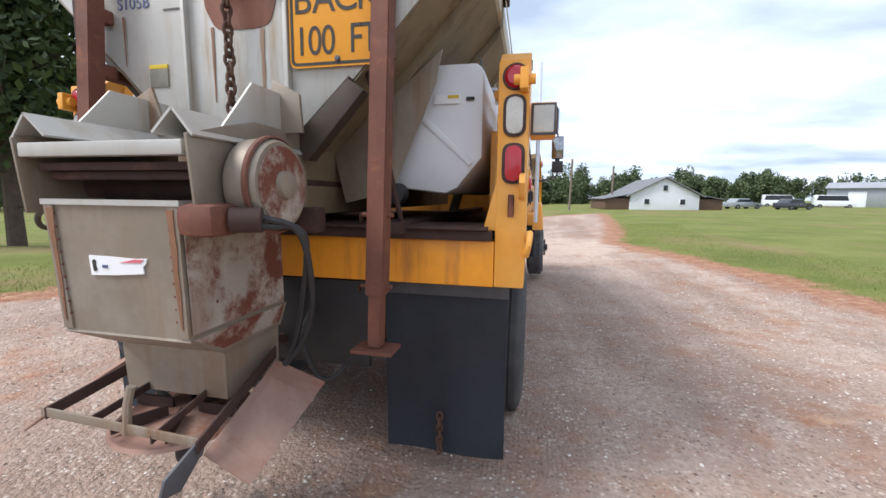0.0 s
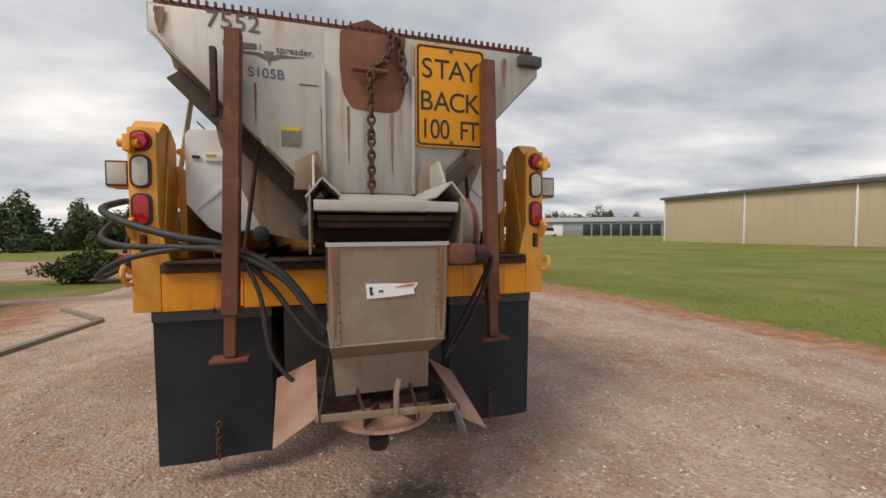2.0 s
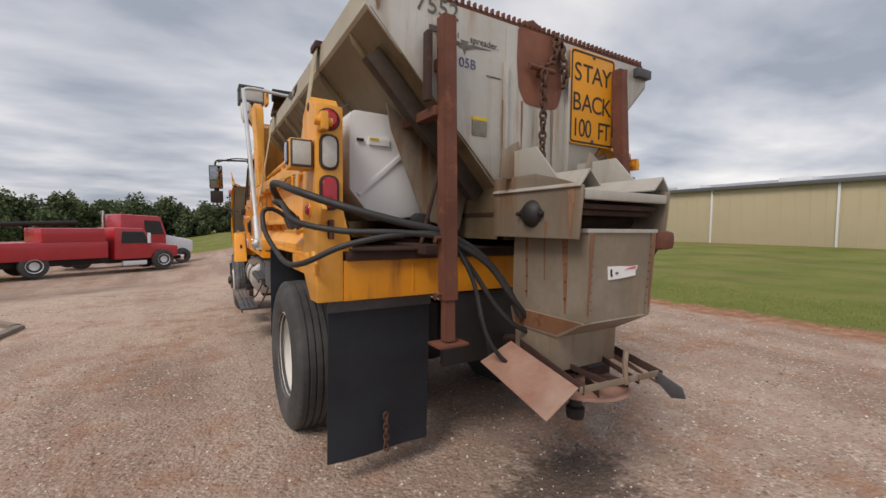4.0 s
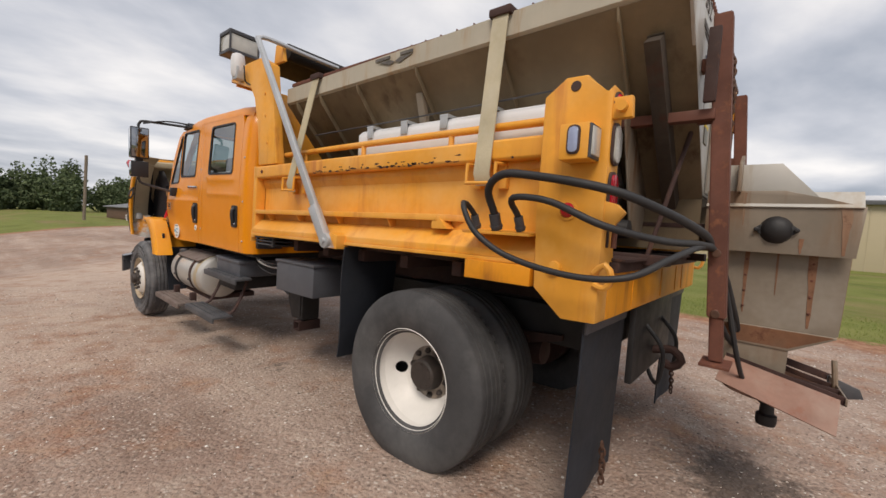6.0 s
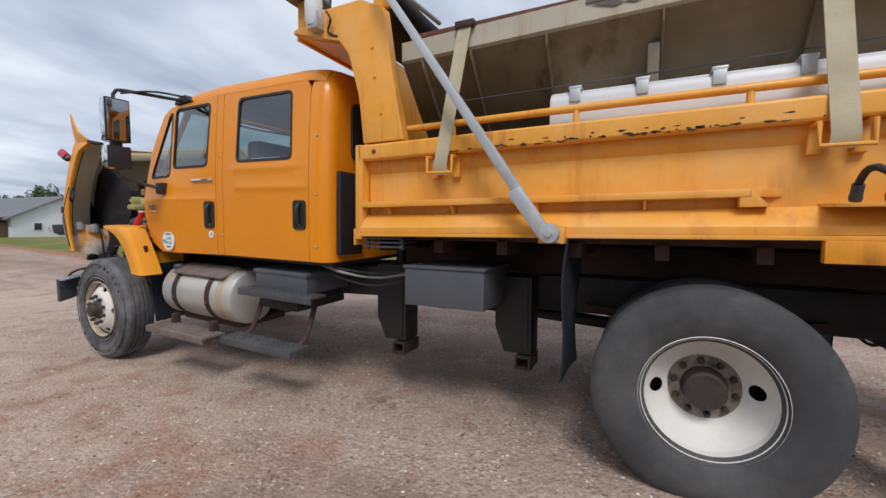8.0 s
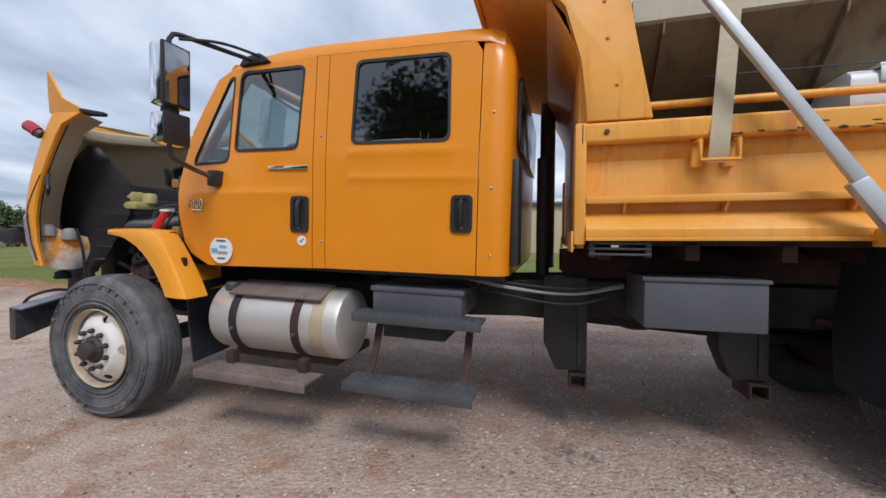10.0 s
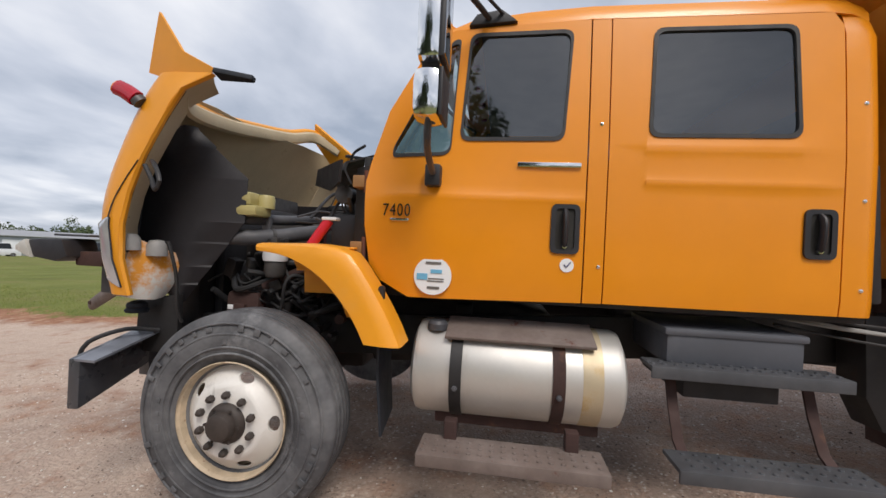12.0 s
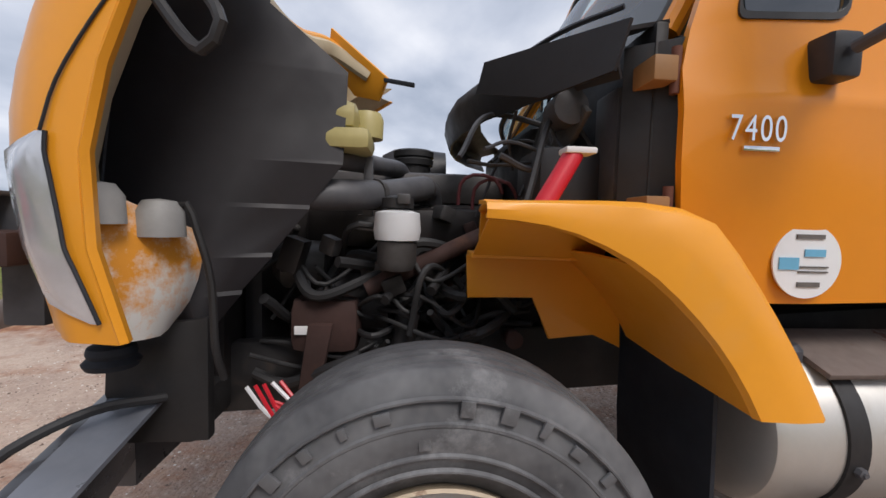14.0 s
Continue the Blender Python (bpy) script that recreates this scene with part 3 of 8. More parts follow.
    damp.attribute_name = "damp"
    wet = span(maths("ADD", damp.outputs["Fac"], span(noise(7.0, 6, 0.7), 0.3, 0.7, -0.3, 0.3)), 0.35, 0.65, 0.0, 0.72)
    colour = mix(wet, colour, (0.045, 0.032, 0.026))
    link.new(colour, surf.inputs["Base Color"])
    link.new(span(wet, 0, 1, 0.92, 0.6), surf.inputs["Roughness"])
    surf.inputs["Specular IOR Level"].default_value = 0.25
    height = maths("ADD", maths("MULTIPLY", chips.outputs["Distance"], -0.9), maths("MULTIPLY", grit.outputs["Distance"], -0.35))
    height = maths("ADD", height, maths("MULTIPLY", noise(9.0, 6, 0.7), 1.2))
    relief = n.new("ShaderNodeBump")
    relief.inputs["Strength"].default_value, relief.inputs["Distance"].default_value = 0.9, 0.014
    link.new(height, relief.inputs["Height"])
    link.new(relief.outputs[0], surf.inputs["Normal"])
    return m


def axis_steps(near_low, near_high, far, step=0.3):
    inner = np.arange(near_low, near_high + 1e-6, step)
    out, k = [], step
    while not out or out[-1] < far:
        k *= 1.22
        out.append((out[-1] if out else 0) + k)
    out = np.array(out)
    return np.concatenate([near_low - out[::-1], inner, near_high + out])


def build_ground():
    xs, ys = axis_steps(-12, 12, 1500), axis_steps(-8, 32, 1500)
    gx, gy = np.meshgrid(xs, ys)
    gz = ground_height(gx, gy)
    verts = np.column_stack([gx.ravel(), gy.ravel(), gz.ravel()])
    w, h = len(xs), len(ys)
    i = np.arange(w * h).reshape(h, w)
    quads = np.column_stack([i[:-1, :-1].ravel(), i[:-1, 1:].ravel(), i[1:, 1:].ravel(), i[1:, :-1].ravel()])
    me = bpy.data.meshes.new("ground")
    me.from_pydata(verts.tolist(), [], quads.tolist())
    g = me.attributes.new("grassiness", "FLOAT", "POINT")
    g.data.foreach_set("value", np.clip(grassiness(gx, gy), -1, 2).ravel().astype(np.float32))
    d = me.attributes.new("damp", "FLOAT", "POINT")
    damp = np.exp(-(((gx - 0.02) / 0.5) ** 2 + ((gy + 0.55) / 0.42) ** 2)) + 0.6 * np.exp(-(((gx + 0.9) / 0.3) ** 2 + ((gy - 3.2) / 0.3) ** 2))
    d.data.foreach_set("value", damp.ravel().astype(np.float32))
    d = me.attributes.new("dusty", "FLOAT", "POINT")
    # third term lightens the gravel beside the truck to offset its shade
    dusty = 1.1 * np.exp(-((gx - 1.0) / 5.0) ** 2 - ((gy - 13.0) / 4.5) ** 2) + np.exp(-((gx + 4.6) / 1.3) ** 2 - ((gy - 8.0) / 4.0) ** 2) + 0.6 * np.exp(-((gx + 1.6) / 2.2) ** 2 - ((gy - 6.6) / 4.0) ** 2)
    d.data.foreach_set("value", dusty.ravel().astype(np.float32))
    me.materials.append(ground_material())
    me.polygons.foreach_set("use_smooth", np.ones(len(me.polygons), bool))
    tagged(new("ground", me), "pinkish gravel lot with straw verge and mown grass", "ground", "", "structure")


build_ground()


def scatter(name, verts, faces, stuff, label, category):
    me = bpy.data.meshes.new(name)
    me.from_pydata(verts.tolist(), [], faces.tolist())
    me.materials.append(stuff)
    return tagged(new(name, me), label, category, "", "stuff")


def island_material(name, stops, rough=0.9):
    m = bpy.data.materials.new(name)
    m.use_nodes = True
    n, link = m.node_tree.nodes, m.node_tree.links
    geo, r = n.new("ShaderNodeNewGeometry"), n.new("ShaderNodeValToRGB")
    while len(r.color_ramp.elements) < len(stops):
        r.color_ramp.elements.new(0.5)
    for el, (at, c) in zip(r.color_ramp.elements, stops):
        el.position, el.color = at, (*c, 1)
    link.new(geo.outputs["Random Per Island"], r.inputs[0])
    link.new(r.outputs[0], n["Principled BSDF"].inputs["Base Color"])
    n["Principled BSDF"].inputs["Roughness"].default_value = rough
    n["Principled BSDF"].inputs["Specular IOR Level"].default_value = 0.25
    return m


PEBBLE = island_material("gravel_chips", [(0.0, (0.12, 0.085, 0.07)), (0.35, (0.30, 0.23, 0.19)), (0.65, (0.45, 0.36, 0.30)), (0.85, (0.58, 0.52, 0.46)), (1.0, (0.78, 0.75, 0.71))])
BLADE = island_material("grass_blades", [(0.0, (0.09, 0.13, 0.02)), (0.6, (0.16, 0.21, 0.04)), (0.9, (0.25, 0.27, 0.08)), (1.0, (0.42, 0.34, 0.16))])
STRAW = island_material("straw_litter", [(0.0, (0.22, 0.115, 0.07)), (0.5, (0.38, 0.25, 0.16)), (1.0, (0.56, 0.45, 0.31))])
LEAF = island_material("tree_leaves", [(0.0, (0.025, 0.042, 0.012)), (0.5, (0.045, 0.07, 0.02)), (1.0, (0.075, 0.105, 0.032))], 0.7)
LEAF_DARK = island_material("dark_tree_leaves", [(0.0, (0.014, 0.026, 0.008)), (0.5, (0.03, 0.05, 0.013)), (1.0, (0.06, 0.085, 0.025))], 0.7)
# far leaves are paler: distance haze mixed into the leaf colour
LEAF_HAZE = island_material("hazed_far_leaves", [(0.0, (0.062, 0.09, 0.045)), (0.5, (0.095, 0.128, 0.06)), (1.0, (0.13, 0.16, 0.08))], 0.85)
BARK = material("tree_bark", (0.085, 0.062, 0.045), 0.9, vary=0.3, scale=5, grain=25, bump=0.6, bump_size=0.02)


def pebbles():
    g = np.random.default_rng(3)
    n = 46000
    x, y = g.uniform(-5.5, 5.8, n), g.uniform(-2.6, 11, n)
    keep = grassiness(x, y) < 0.35
    x, y = x[keep], y[keep]
    n = len(x)
    size = 0.004 + 0.008 * g.random(n) ** 3
    size[g.random(n) > 0.99] *= 1.8
    unit = np.array([(1, 0, 0), (0, 1, 0), (-1, 0, 0), (0, -1, 0), (0, 0, 0.7), (0, 0, -0.5)], float)
    ang = g.uniform(0, 6.28, n)
    v = unit[None] * g.uniform(0.6, 1.35, (n, 6, 1)) * size[:, None, None]
    c, s = np.cos(ang)[:, None], np.sin(ang)[:, None]
    v = np.stack([v[..., 0] * c - v[..., 1] * s + x[:, None], v[..., 0] * s + v[..., 1] * c + y[:, None], v[..., 2] + ground_height(x, y)[:, None] + 0.2 * size[:, None]], -1)
    tri = np.array([(0, 1, 4), (1, 2, 4), (2, 3, 4), (3, 0, 4), (1, 0, 5), (2, 1, 5), (3, 2, 5), (0, 3, 5)])
    f = (tri[None] + 6 * np.arange(n)[:, None, None]).reshape(-1, 3)
    scatter("gravel_chips", v.reshape(-1, 3), f, PEBBLE, "loose pale and brown gravel chips on the lot", "gravel")


def blades(name, n, xr, yr, low, high, tall, stuff, label, category, lean=0.4, wide=0.004, seed=5):
    g = np.random.default_rng(seed)
    x, y = g.uniform(*xr, n), g.uniform(*yr, n)
    k = grassiness(x, y) + g.normal(0, 0.12, n)
    keep = (k > low) & (k < high)
    x, y = x[keep], y[keep]
    n = len(x)
    h, a = tall * g.uniform(0.5, 1.2, n), g.uniform(0, 6.28, n)
    z = ground_height(x, y) - 0.005
    dx, dy = np.cos(a), np.sin(a)
    w = wide * g.uniform(0.7, 1.5, n)
    b = g.uniform(0, 6.28, n)
    tx, ty = np.cos(b) * h * lean * g.random(n) * 2, np.sin(b) * h * lean * g.random(n) * 2
    v = np.stack([np.stack([x - dx * w, y - dy * w, z], -1), np.stack([x + dx * w, y + dy * w, z], -1), np.stack([x + tx, y + ty, z + h], -1)], 1)
    scatter(name, v.reshape(-1, 3), np.arange(3 * n).reshape(-1, 3), stuff, label, category)


pebbles()
blades("grass", 42000, (4.5, 11), (-3, 24), 0.72, 3, 0.05, BLADE, "short mown green grass beside the lot", "grass", seed=11)
blades("grass", 26000, (-12, -4.5), (-4, 12), 0.72, 3, 0.06, BLADE, "patchy short green grass on the island", "grass", seed=12)
blades("straw_litter", 16000, (3.5, 9), (-3, 26), 0.22, 0.85, 0.014, STRAW, "dry reddish straw along the verge", "straw", lean=2.2, wide=0.006, seed=13)


def crown_leaves(g, centre, radius, squash, n, leaf, lumps=9):
    """Leaf faces gathered in clumps round the limbs' ends, with gaps between."""
    clump = g.normal(0, 1, (lumps, 3))
    clump /= np.linalg.norm(clump, axis=1)[:, None]
    clump *= radius * g.uniform(0.35, 0.85, (lumps, 1))
    size = radius * g.uniform(0.3, 0.55, lumps)
    which = g.integers(0, lumps, n)
    d = g.normal(0, 1, (n, 3))
    d /= np.linalg.norm(d, axis=1)[:, None]
    p = clump[which] + d * (size[which] * g.random(n) ** 0.4)[:, None]
    p *= (1, 1, squash)
    p += centre
    u = g.normal(0, 1, (n, 3))
    u /= np.linalg.norm(u, axis=1)[:, None]
    w = np.cross(u, g.normal(0, 1, (n, 3)))
    w /= np.linalg.norm(w, axis=1)[:, None] + 1e-6
    s = leaf * g.uniform(0.6, 1.3, (n, 1))
    return np.stack([p - u * s, p + w * s * 0.55, p + u * s, p - w * s * 0.55], 1)


def tree(x, y, tall, radius, leaf, n, label, stuff=LEAF, seed=1, category="tree", stem=0.3):
    g = np.random.default_rng(seed)
    base = Vector((x, y, float(ground_height(np.array(x), np.array(y)))))
    root = thing("tree" if category == "tree" else "bush", base, label, category)
    b = bmesh.new()
    r0 = 0.022 * tall + 0.03
    mid = base + Vector((0.1, 0.05, tall * 0.45))
    for p, q, ra, rb in [(base - Vector((0, 0, 0.1)), mid, r0, r0 * 0.6), (mid, base + Vector((0.05, 0.15, tall * 0.85)), r0 * 0.6, r0 * 0.15)]:
        d = q - p
        lathe([(ra, 0), (rb, d.length)], p, "z", 10, b)
    part("trunk", b, BARK, root)
    b = bmesh.new()
    for k in range(9):
        a = 2.4 * k
        s = base + Vector((0.05, 0.05, tall * (stem + 0.05 * k)))
        e = s + Vector((math.cos(a) * radius * 0.75, math.sin(a) * radius * 0.75, tall * 0.16))
        tube([s, (s + e) / 2 + Vector((0, 0, -0.03 * tall)), e], r0 * 0.22, b, 6, step=0.4)
    part("limbs", b, BARK, root)
    v = crown_leaves(g, np.array(base) + (0, 0, tall * (0.5 + stem / 2)), radius, (tall * (1 - stem) / 2) / radius, n, leaf, 22)
    me = bpy.data.meshes.new("crown")
    me.from_pydata((v.reshape(-1, 3) - np.array(base)).tolist(), [], np.arange(4 * n).reshape(-1, 4).tolist())
    me.materials.append(stuff)
    ob = new("crown", me)
    ob.parent = root
    return root


tree(-17, 9.2, 11.5, 4.4, 0.17, 15000, "tall dark-leaved tree on the grass island", LEAF_DARK, 2, stem=0.12)
tree(-21, 15.5, 9.5, 3.8, 0.18, 8000, "full green tree behind the island", LEAF_DARK, 6, stem=0.15)
tree(-9.5, 9.0, 0.8, 0.9, 0.045, 3000, "low green bush beside the timber edging", LEAF, 3, "bush", 0.05)
tree(-11.9, 23.6, 1.7, 2.0, 0.085, 8000, "dense green bush beside the red truck", LEAF, 4, "bush", 0.02)


def woods(name, arcs, label, seed, stuff, leaf=0.3, per=2000):
    """Far tree belts: rows of trees as clumps of leaf faces over thin trunks."""
    g = np.random.default_rng(seed)
    verts = []
    for x0, y0, x1, y1, count, low, high in arcs:
        for k in range(count):
            t = (k + g.uniform(-0.5, 0.5)) / count
            x, y = x0 + (x1 - x0) * t + g.normal(0, 2.5), y0 + (y1 - y0) * t + g.normal(0, 2.5)
            tall = g.uniform(low, high)
            r = tall * g.uniform(0.3, 0.46)
            z = float(ground_height(np.array(x), np.array(y)))
            verts.append(crown_leaves(g, np.array((x, y, z + tall * 0.47)), r, tall * 0.54 / r, per, leaf, 13))
            s = 0.12 + 0.01 * tall
            verts.append(np.array([[(x - s, y, z - 0.3), (x + s, y, z - 0.3), (x + s * 0.4, y, z + tall * 0.6), (x - s * 0.4, y, z + tall * 0.6)],
                                   [(x, y - s, z - 0.3), (x, y + s, z - 0.3), (x, y + s * 0.4, z + tall * 0.6), (x, y - s * 0.4, z + tall * 0.6)]]))
    v = np.concatenate(verts)
    scatter(name, v.reshape(-1, 3), np.arange(len(v) * 4).reshape(-1, 4), stuff, label, "woods")


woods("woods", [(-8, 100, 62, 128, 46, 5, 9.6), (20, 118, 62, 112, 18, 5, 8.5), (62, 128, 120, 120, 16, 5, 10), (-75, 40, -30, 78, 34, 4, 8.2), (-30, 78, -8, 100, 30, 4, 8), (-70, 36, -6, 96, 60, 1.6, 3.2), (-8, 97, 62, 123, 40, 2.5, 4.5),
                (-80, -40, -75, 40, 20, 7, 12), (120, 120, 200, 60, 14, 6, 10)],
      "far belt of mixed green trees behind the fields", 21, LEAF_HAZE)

# ---- far buildings and vehicles ----
SIDING = material("tan_metal_siding", (0.47, 0.40, 0.27), 0.6, vary=0.05, scale=0.3, grain=3, bump=0.05, streak=(0.40, 0.34, 0.24), streak_at=0.62)
ROOFING = material("grey_metal_roof", (0.30, 0.31, 0.33), 0.6, vary=0.08, scale=0.4, grain=3, bump=0.05)
EAVE = material("dark_eave_trim", (0.10, 0.105, 0.115), 0.6, vary=0.1)
WHITE_WALL = material("white_painted_boards", (0.74, 0.76, 0.80), 0.6, vary=0.05, scale=0.6, bump=0.05)
HOUSE_ROOF = material("grey_shingles", (0.17, 0.175, 0.185), 0.85, vary=0.15, scale=1.2, grain=8, bump=0.2)
BROWN_BOARD = material("brown_porch_boards", (0.13, 0.075, 0.05), 0.7, vary=0.15)
DARK_PANE = material("dark_far_pane", (0.03, 0.035, 0.045), 0.15, vary=0.1, bump=0)
WHITE_CAR = material("white_vehicle_paint", (0.72, 0.74, 0.77), 0.3, vary=0.03, bump=0, coat=0.5)
RED_CAR = material("red_vehicle_paint", (0.46, 0.022, 0.035), 0.35, vary=0.1, scale=1.5, bump=0.02, coat=0.5)
SILVER_CAR = material("silver_vehicle_paint", (0.34, 0.36, 0.38), 0.3, metal=0.4, vary=0.05, bump=0)
DARK_CAR = material("dark_vehicle_paint", (0.03, 0.033, 0.04), 0.25, vary=0.1, bump=0, coat=0.5)
POLE_WOOD = material("weathered_pole_wood", (0.20, 0.16, 0.125), 0.9, vary=0.2, scale=4, bump=0.3)
TIMBER = material("grey_edging_timber", (0.22, 0.185, 0.155), 0.9, vary=0.25, scale=4, grain=30, bump=0.4)
CONCRETE = material("pale_road_surface", (0.50, 0.49, 0.47), 0.9, vary=0.08, scale=0.5, bump=0.1)


def metal_building():
    root = thing("metal_building", (37.5, -3, 0.2), "long tan metal building with white downspouts", "building")
    part("wall", box(37.5, 58, -40, 34.2, 0.0, 5.0, 0.02), SIDING, root)
    part("roof", prism("y", [(37.2, 5.0), (58.3, 5.0), (58.3, 5.15), (47.8, 6.5), (37.2, 5.15)], -40.3, 34.5, 0.02), ROOFING, root)
    part("eave_trim", box(37.12, 37.2, -40.3, 34.5, 4.92, 5.2, 0.01), EAVE, root, "dark eave gutter")
    for y in (34.1, 25.1, 16.9, 8.5, 0.1, -8.4, -17, -26):
        part("downspout", box(37.36, 37.5, y - 0.07, y + 0.07, 0.15, 4.95, 0.02), WHITE_CAR, root, "white downspout")
    for y in (30, 20.5, 12, 3, -6):
        part("skylight", box(40.2, 43.2, y - 1.1, y + 1.1, 5.35, 5.85, 0.03), WHITE_CAR, root)
    for y in np.arange(-39.4, 34, 0.9):
        part("siding_rib", box(37.478, 37.5, y - 0.04, y + 0.04, 0.1, 4.93, 0), SIDING, root, smooth=False)


metal_building()


def local_thing(name, m, label, category, group=""):
    root = thing(name, (0, 0, 0), label, category, group)
    return root, m


def shed_row():
    root = thing("storage_shed", (0, 0, 0), "long grey storage shed with open dark bays", "building")
    part("wall", box(-16, 16, 0, 9, 0, 3.6, 0.02), SILVER_CAR, root)
    part("roof", prism("x", [(-0.7, 3.6), (9.3, 3.6), (9.3, 3.75), (4.5, 4.9), (-0.7, 3.75)], -16.3, 16.3, 0.02), ROOFING, root)
    for k in range(9):
        x = -5.5 + 2.3 * k
        # solid dark block paints the shade inside each open bay
        part("bay", box(x, x + 1.9, -0.05, 0.4, 0, 3.0, 0.02), DARK_PANE, root, "open bay with its inside shade as a dark block")
    part("door", box(-13, -10.5, -0.06, 0.2, 0, 3.0, 0.02), WHITE_WALL, root)
    root.matrix_world = pose(70, 84, 0.2, 0, 0, -36)


shed_row()


def white_house():
    root = thing("white_house", (0, 0, 0), "low white gabled house with grey roof", "house")
    part("wall", prism("y", [(-5, 0), (5, 0), (5, 2.3), (0, 4.9), (-5, 2.3)], 0, 14, 0.02), WHITE_WALL, root)
    for s in (-1, 1):
        part("roof", slab([(s * 5.7, -0.5, 2.05), (s * 5.7, 14.5, 2.05), (0, 14.5, 5.05), (0, -0.5, 5.05)], 0.16), HOUSE_ROOF, root)
        part("porch", box(s * 5, s * 8.6, 0.6, 12, 0, 1.75, 0.02), BROWN_BOARD, root, "brown side porch")
        part("porch_roof", slab([(s * 9.0, 0.2, 1.65), (s * 9.0, 12.4, 1.65), (s * 4.9, 12.4, 2.45), (s * 4.9, 0.2, 2.45)], 0.12), HOUSE_ROOF, root)
    for x, z, w in ((-2.6, 1.3, 0.45), (2.6, 1.3, 0.45), (0, 3.4, 0.4)):
        win = part("window", box(x - w, x + w, -0.08, 0.02, z - 0.5, z + 0.5, 0.02), WHITE_CAR, root)
        part("pane", box(x - w + 0.1, x + w - 0.1, -0.1, -0.07, z - 0.4, z + 0.4, 0.005), DARK_PANE, win)
    root.matrix_world = pose(17.0, 54, 0.1, 0, 0, 4) @ Matrix.Scale(0.8, 4)


white_house()


def far_car(name, m, paint, label, body, cabin, width=1.85, group=""):
    """A parked car: side outlines of body and cabin, four wheels and panes."""
    root = thing(name, (0, 0, 0), label, "car" if name == "car" else "van", group)
    part("body", prism("y", body, -width / 2, width / 2, 0.09), paint, root)
    part("cabin", prism("y", cabin, -width / 2 + 0.1, width / 2 - 0.1, 0.12), paint, root)
    for s in (-1, 1):
        u = [x for x, z in cabin]
        lo, hi = min(z for x, z in cabin), max(z for x, z in cabin)
        part("pane", prism("y", [(min(u) + 0.35, lo + 0.1), (max(u) - 0.35, lo + 0.1), (max(u) - 0.6, hi - 0.12), (min(u) + 0.55, hi - 0.12)], s * (width / 2 - 0.09), s * (width / 2 - 0.07), 0), DARK_PANE, root)
        for x in (min(p[0] for p in body) + 0.85, max(p[0] for p in body) - 0.85):
            w = part("wheel", lathe([(0.1, -0.1), (0.33, -0.1), (0.34, 0.0), (0.33, 0.1), (0.1, 0.1)], (x, s * (width / 2 - 0.08), 0.33), "y", 20), TYRE, root)
            part("rim", lathe([(0.02, 0), (0.2, 0.02), (0.21, 0)], (x, s * (width / 2 + 0.02), 0.33), "y", 16), SILVER_CAR, w)
    root.matrix_world = m


VAN_BODY = [(-2.7, 0.35), (2.7, 0.35), (2.75, 1.05), (2.0, 1.25), (-2.7, 1.25)]
VAN_CABIN = [(-2.7, 1.2), (2.1, 1.2), (1.5, 2.2), (-2.65, 2.25)]
CAR_BODY = [(-2.3, 0.3), (2.3, 0.3), (2.3, 0.75), (1.2, 0.95), (-2.2, 0.98)]
CAR_CABIN = [(-1.9, 0.9), (1.0, 0.9), (0.3, 1.45), (-1.3, 1.45)]
far_car("van", pose(45, 85, 0.2, 0, 0, -20), WHITE_CAR, "white panel van parked beside the far road", VAN_BODY, VAN_CABIN, group="parked vans")
far_car("van", pose(51.5, 82, 0.2, 0, 0, -20), WHITE_CAR, "white panel van parked beside the far road", VAN_BODY, VAN_CABIN, group="parked vans")
far_car("car", pose(34, 60, 0.2, 0, 0, 25), DARK_CAR, "dark parked car on the far grass edge", CAR_BODY, CAR_CABIN)
far_car("car", pose(29, 62, 0.2, 0, 0, 20), SILVER_CAR, "silver parked car on the far grass edge", CAR_BODY, CAR_CABIN)

road = part("road", box(-14, 130, -2.2, 2.2, 0.0, 0.06, 0.01), CONCRETE)
road.matrix_world = pose(25, 66, 0.02, 0, 0, 6)
tagged(road, "pale far road across the fields", "road", "", "structure")


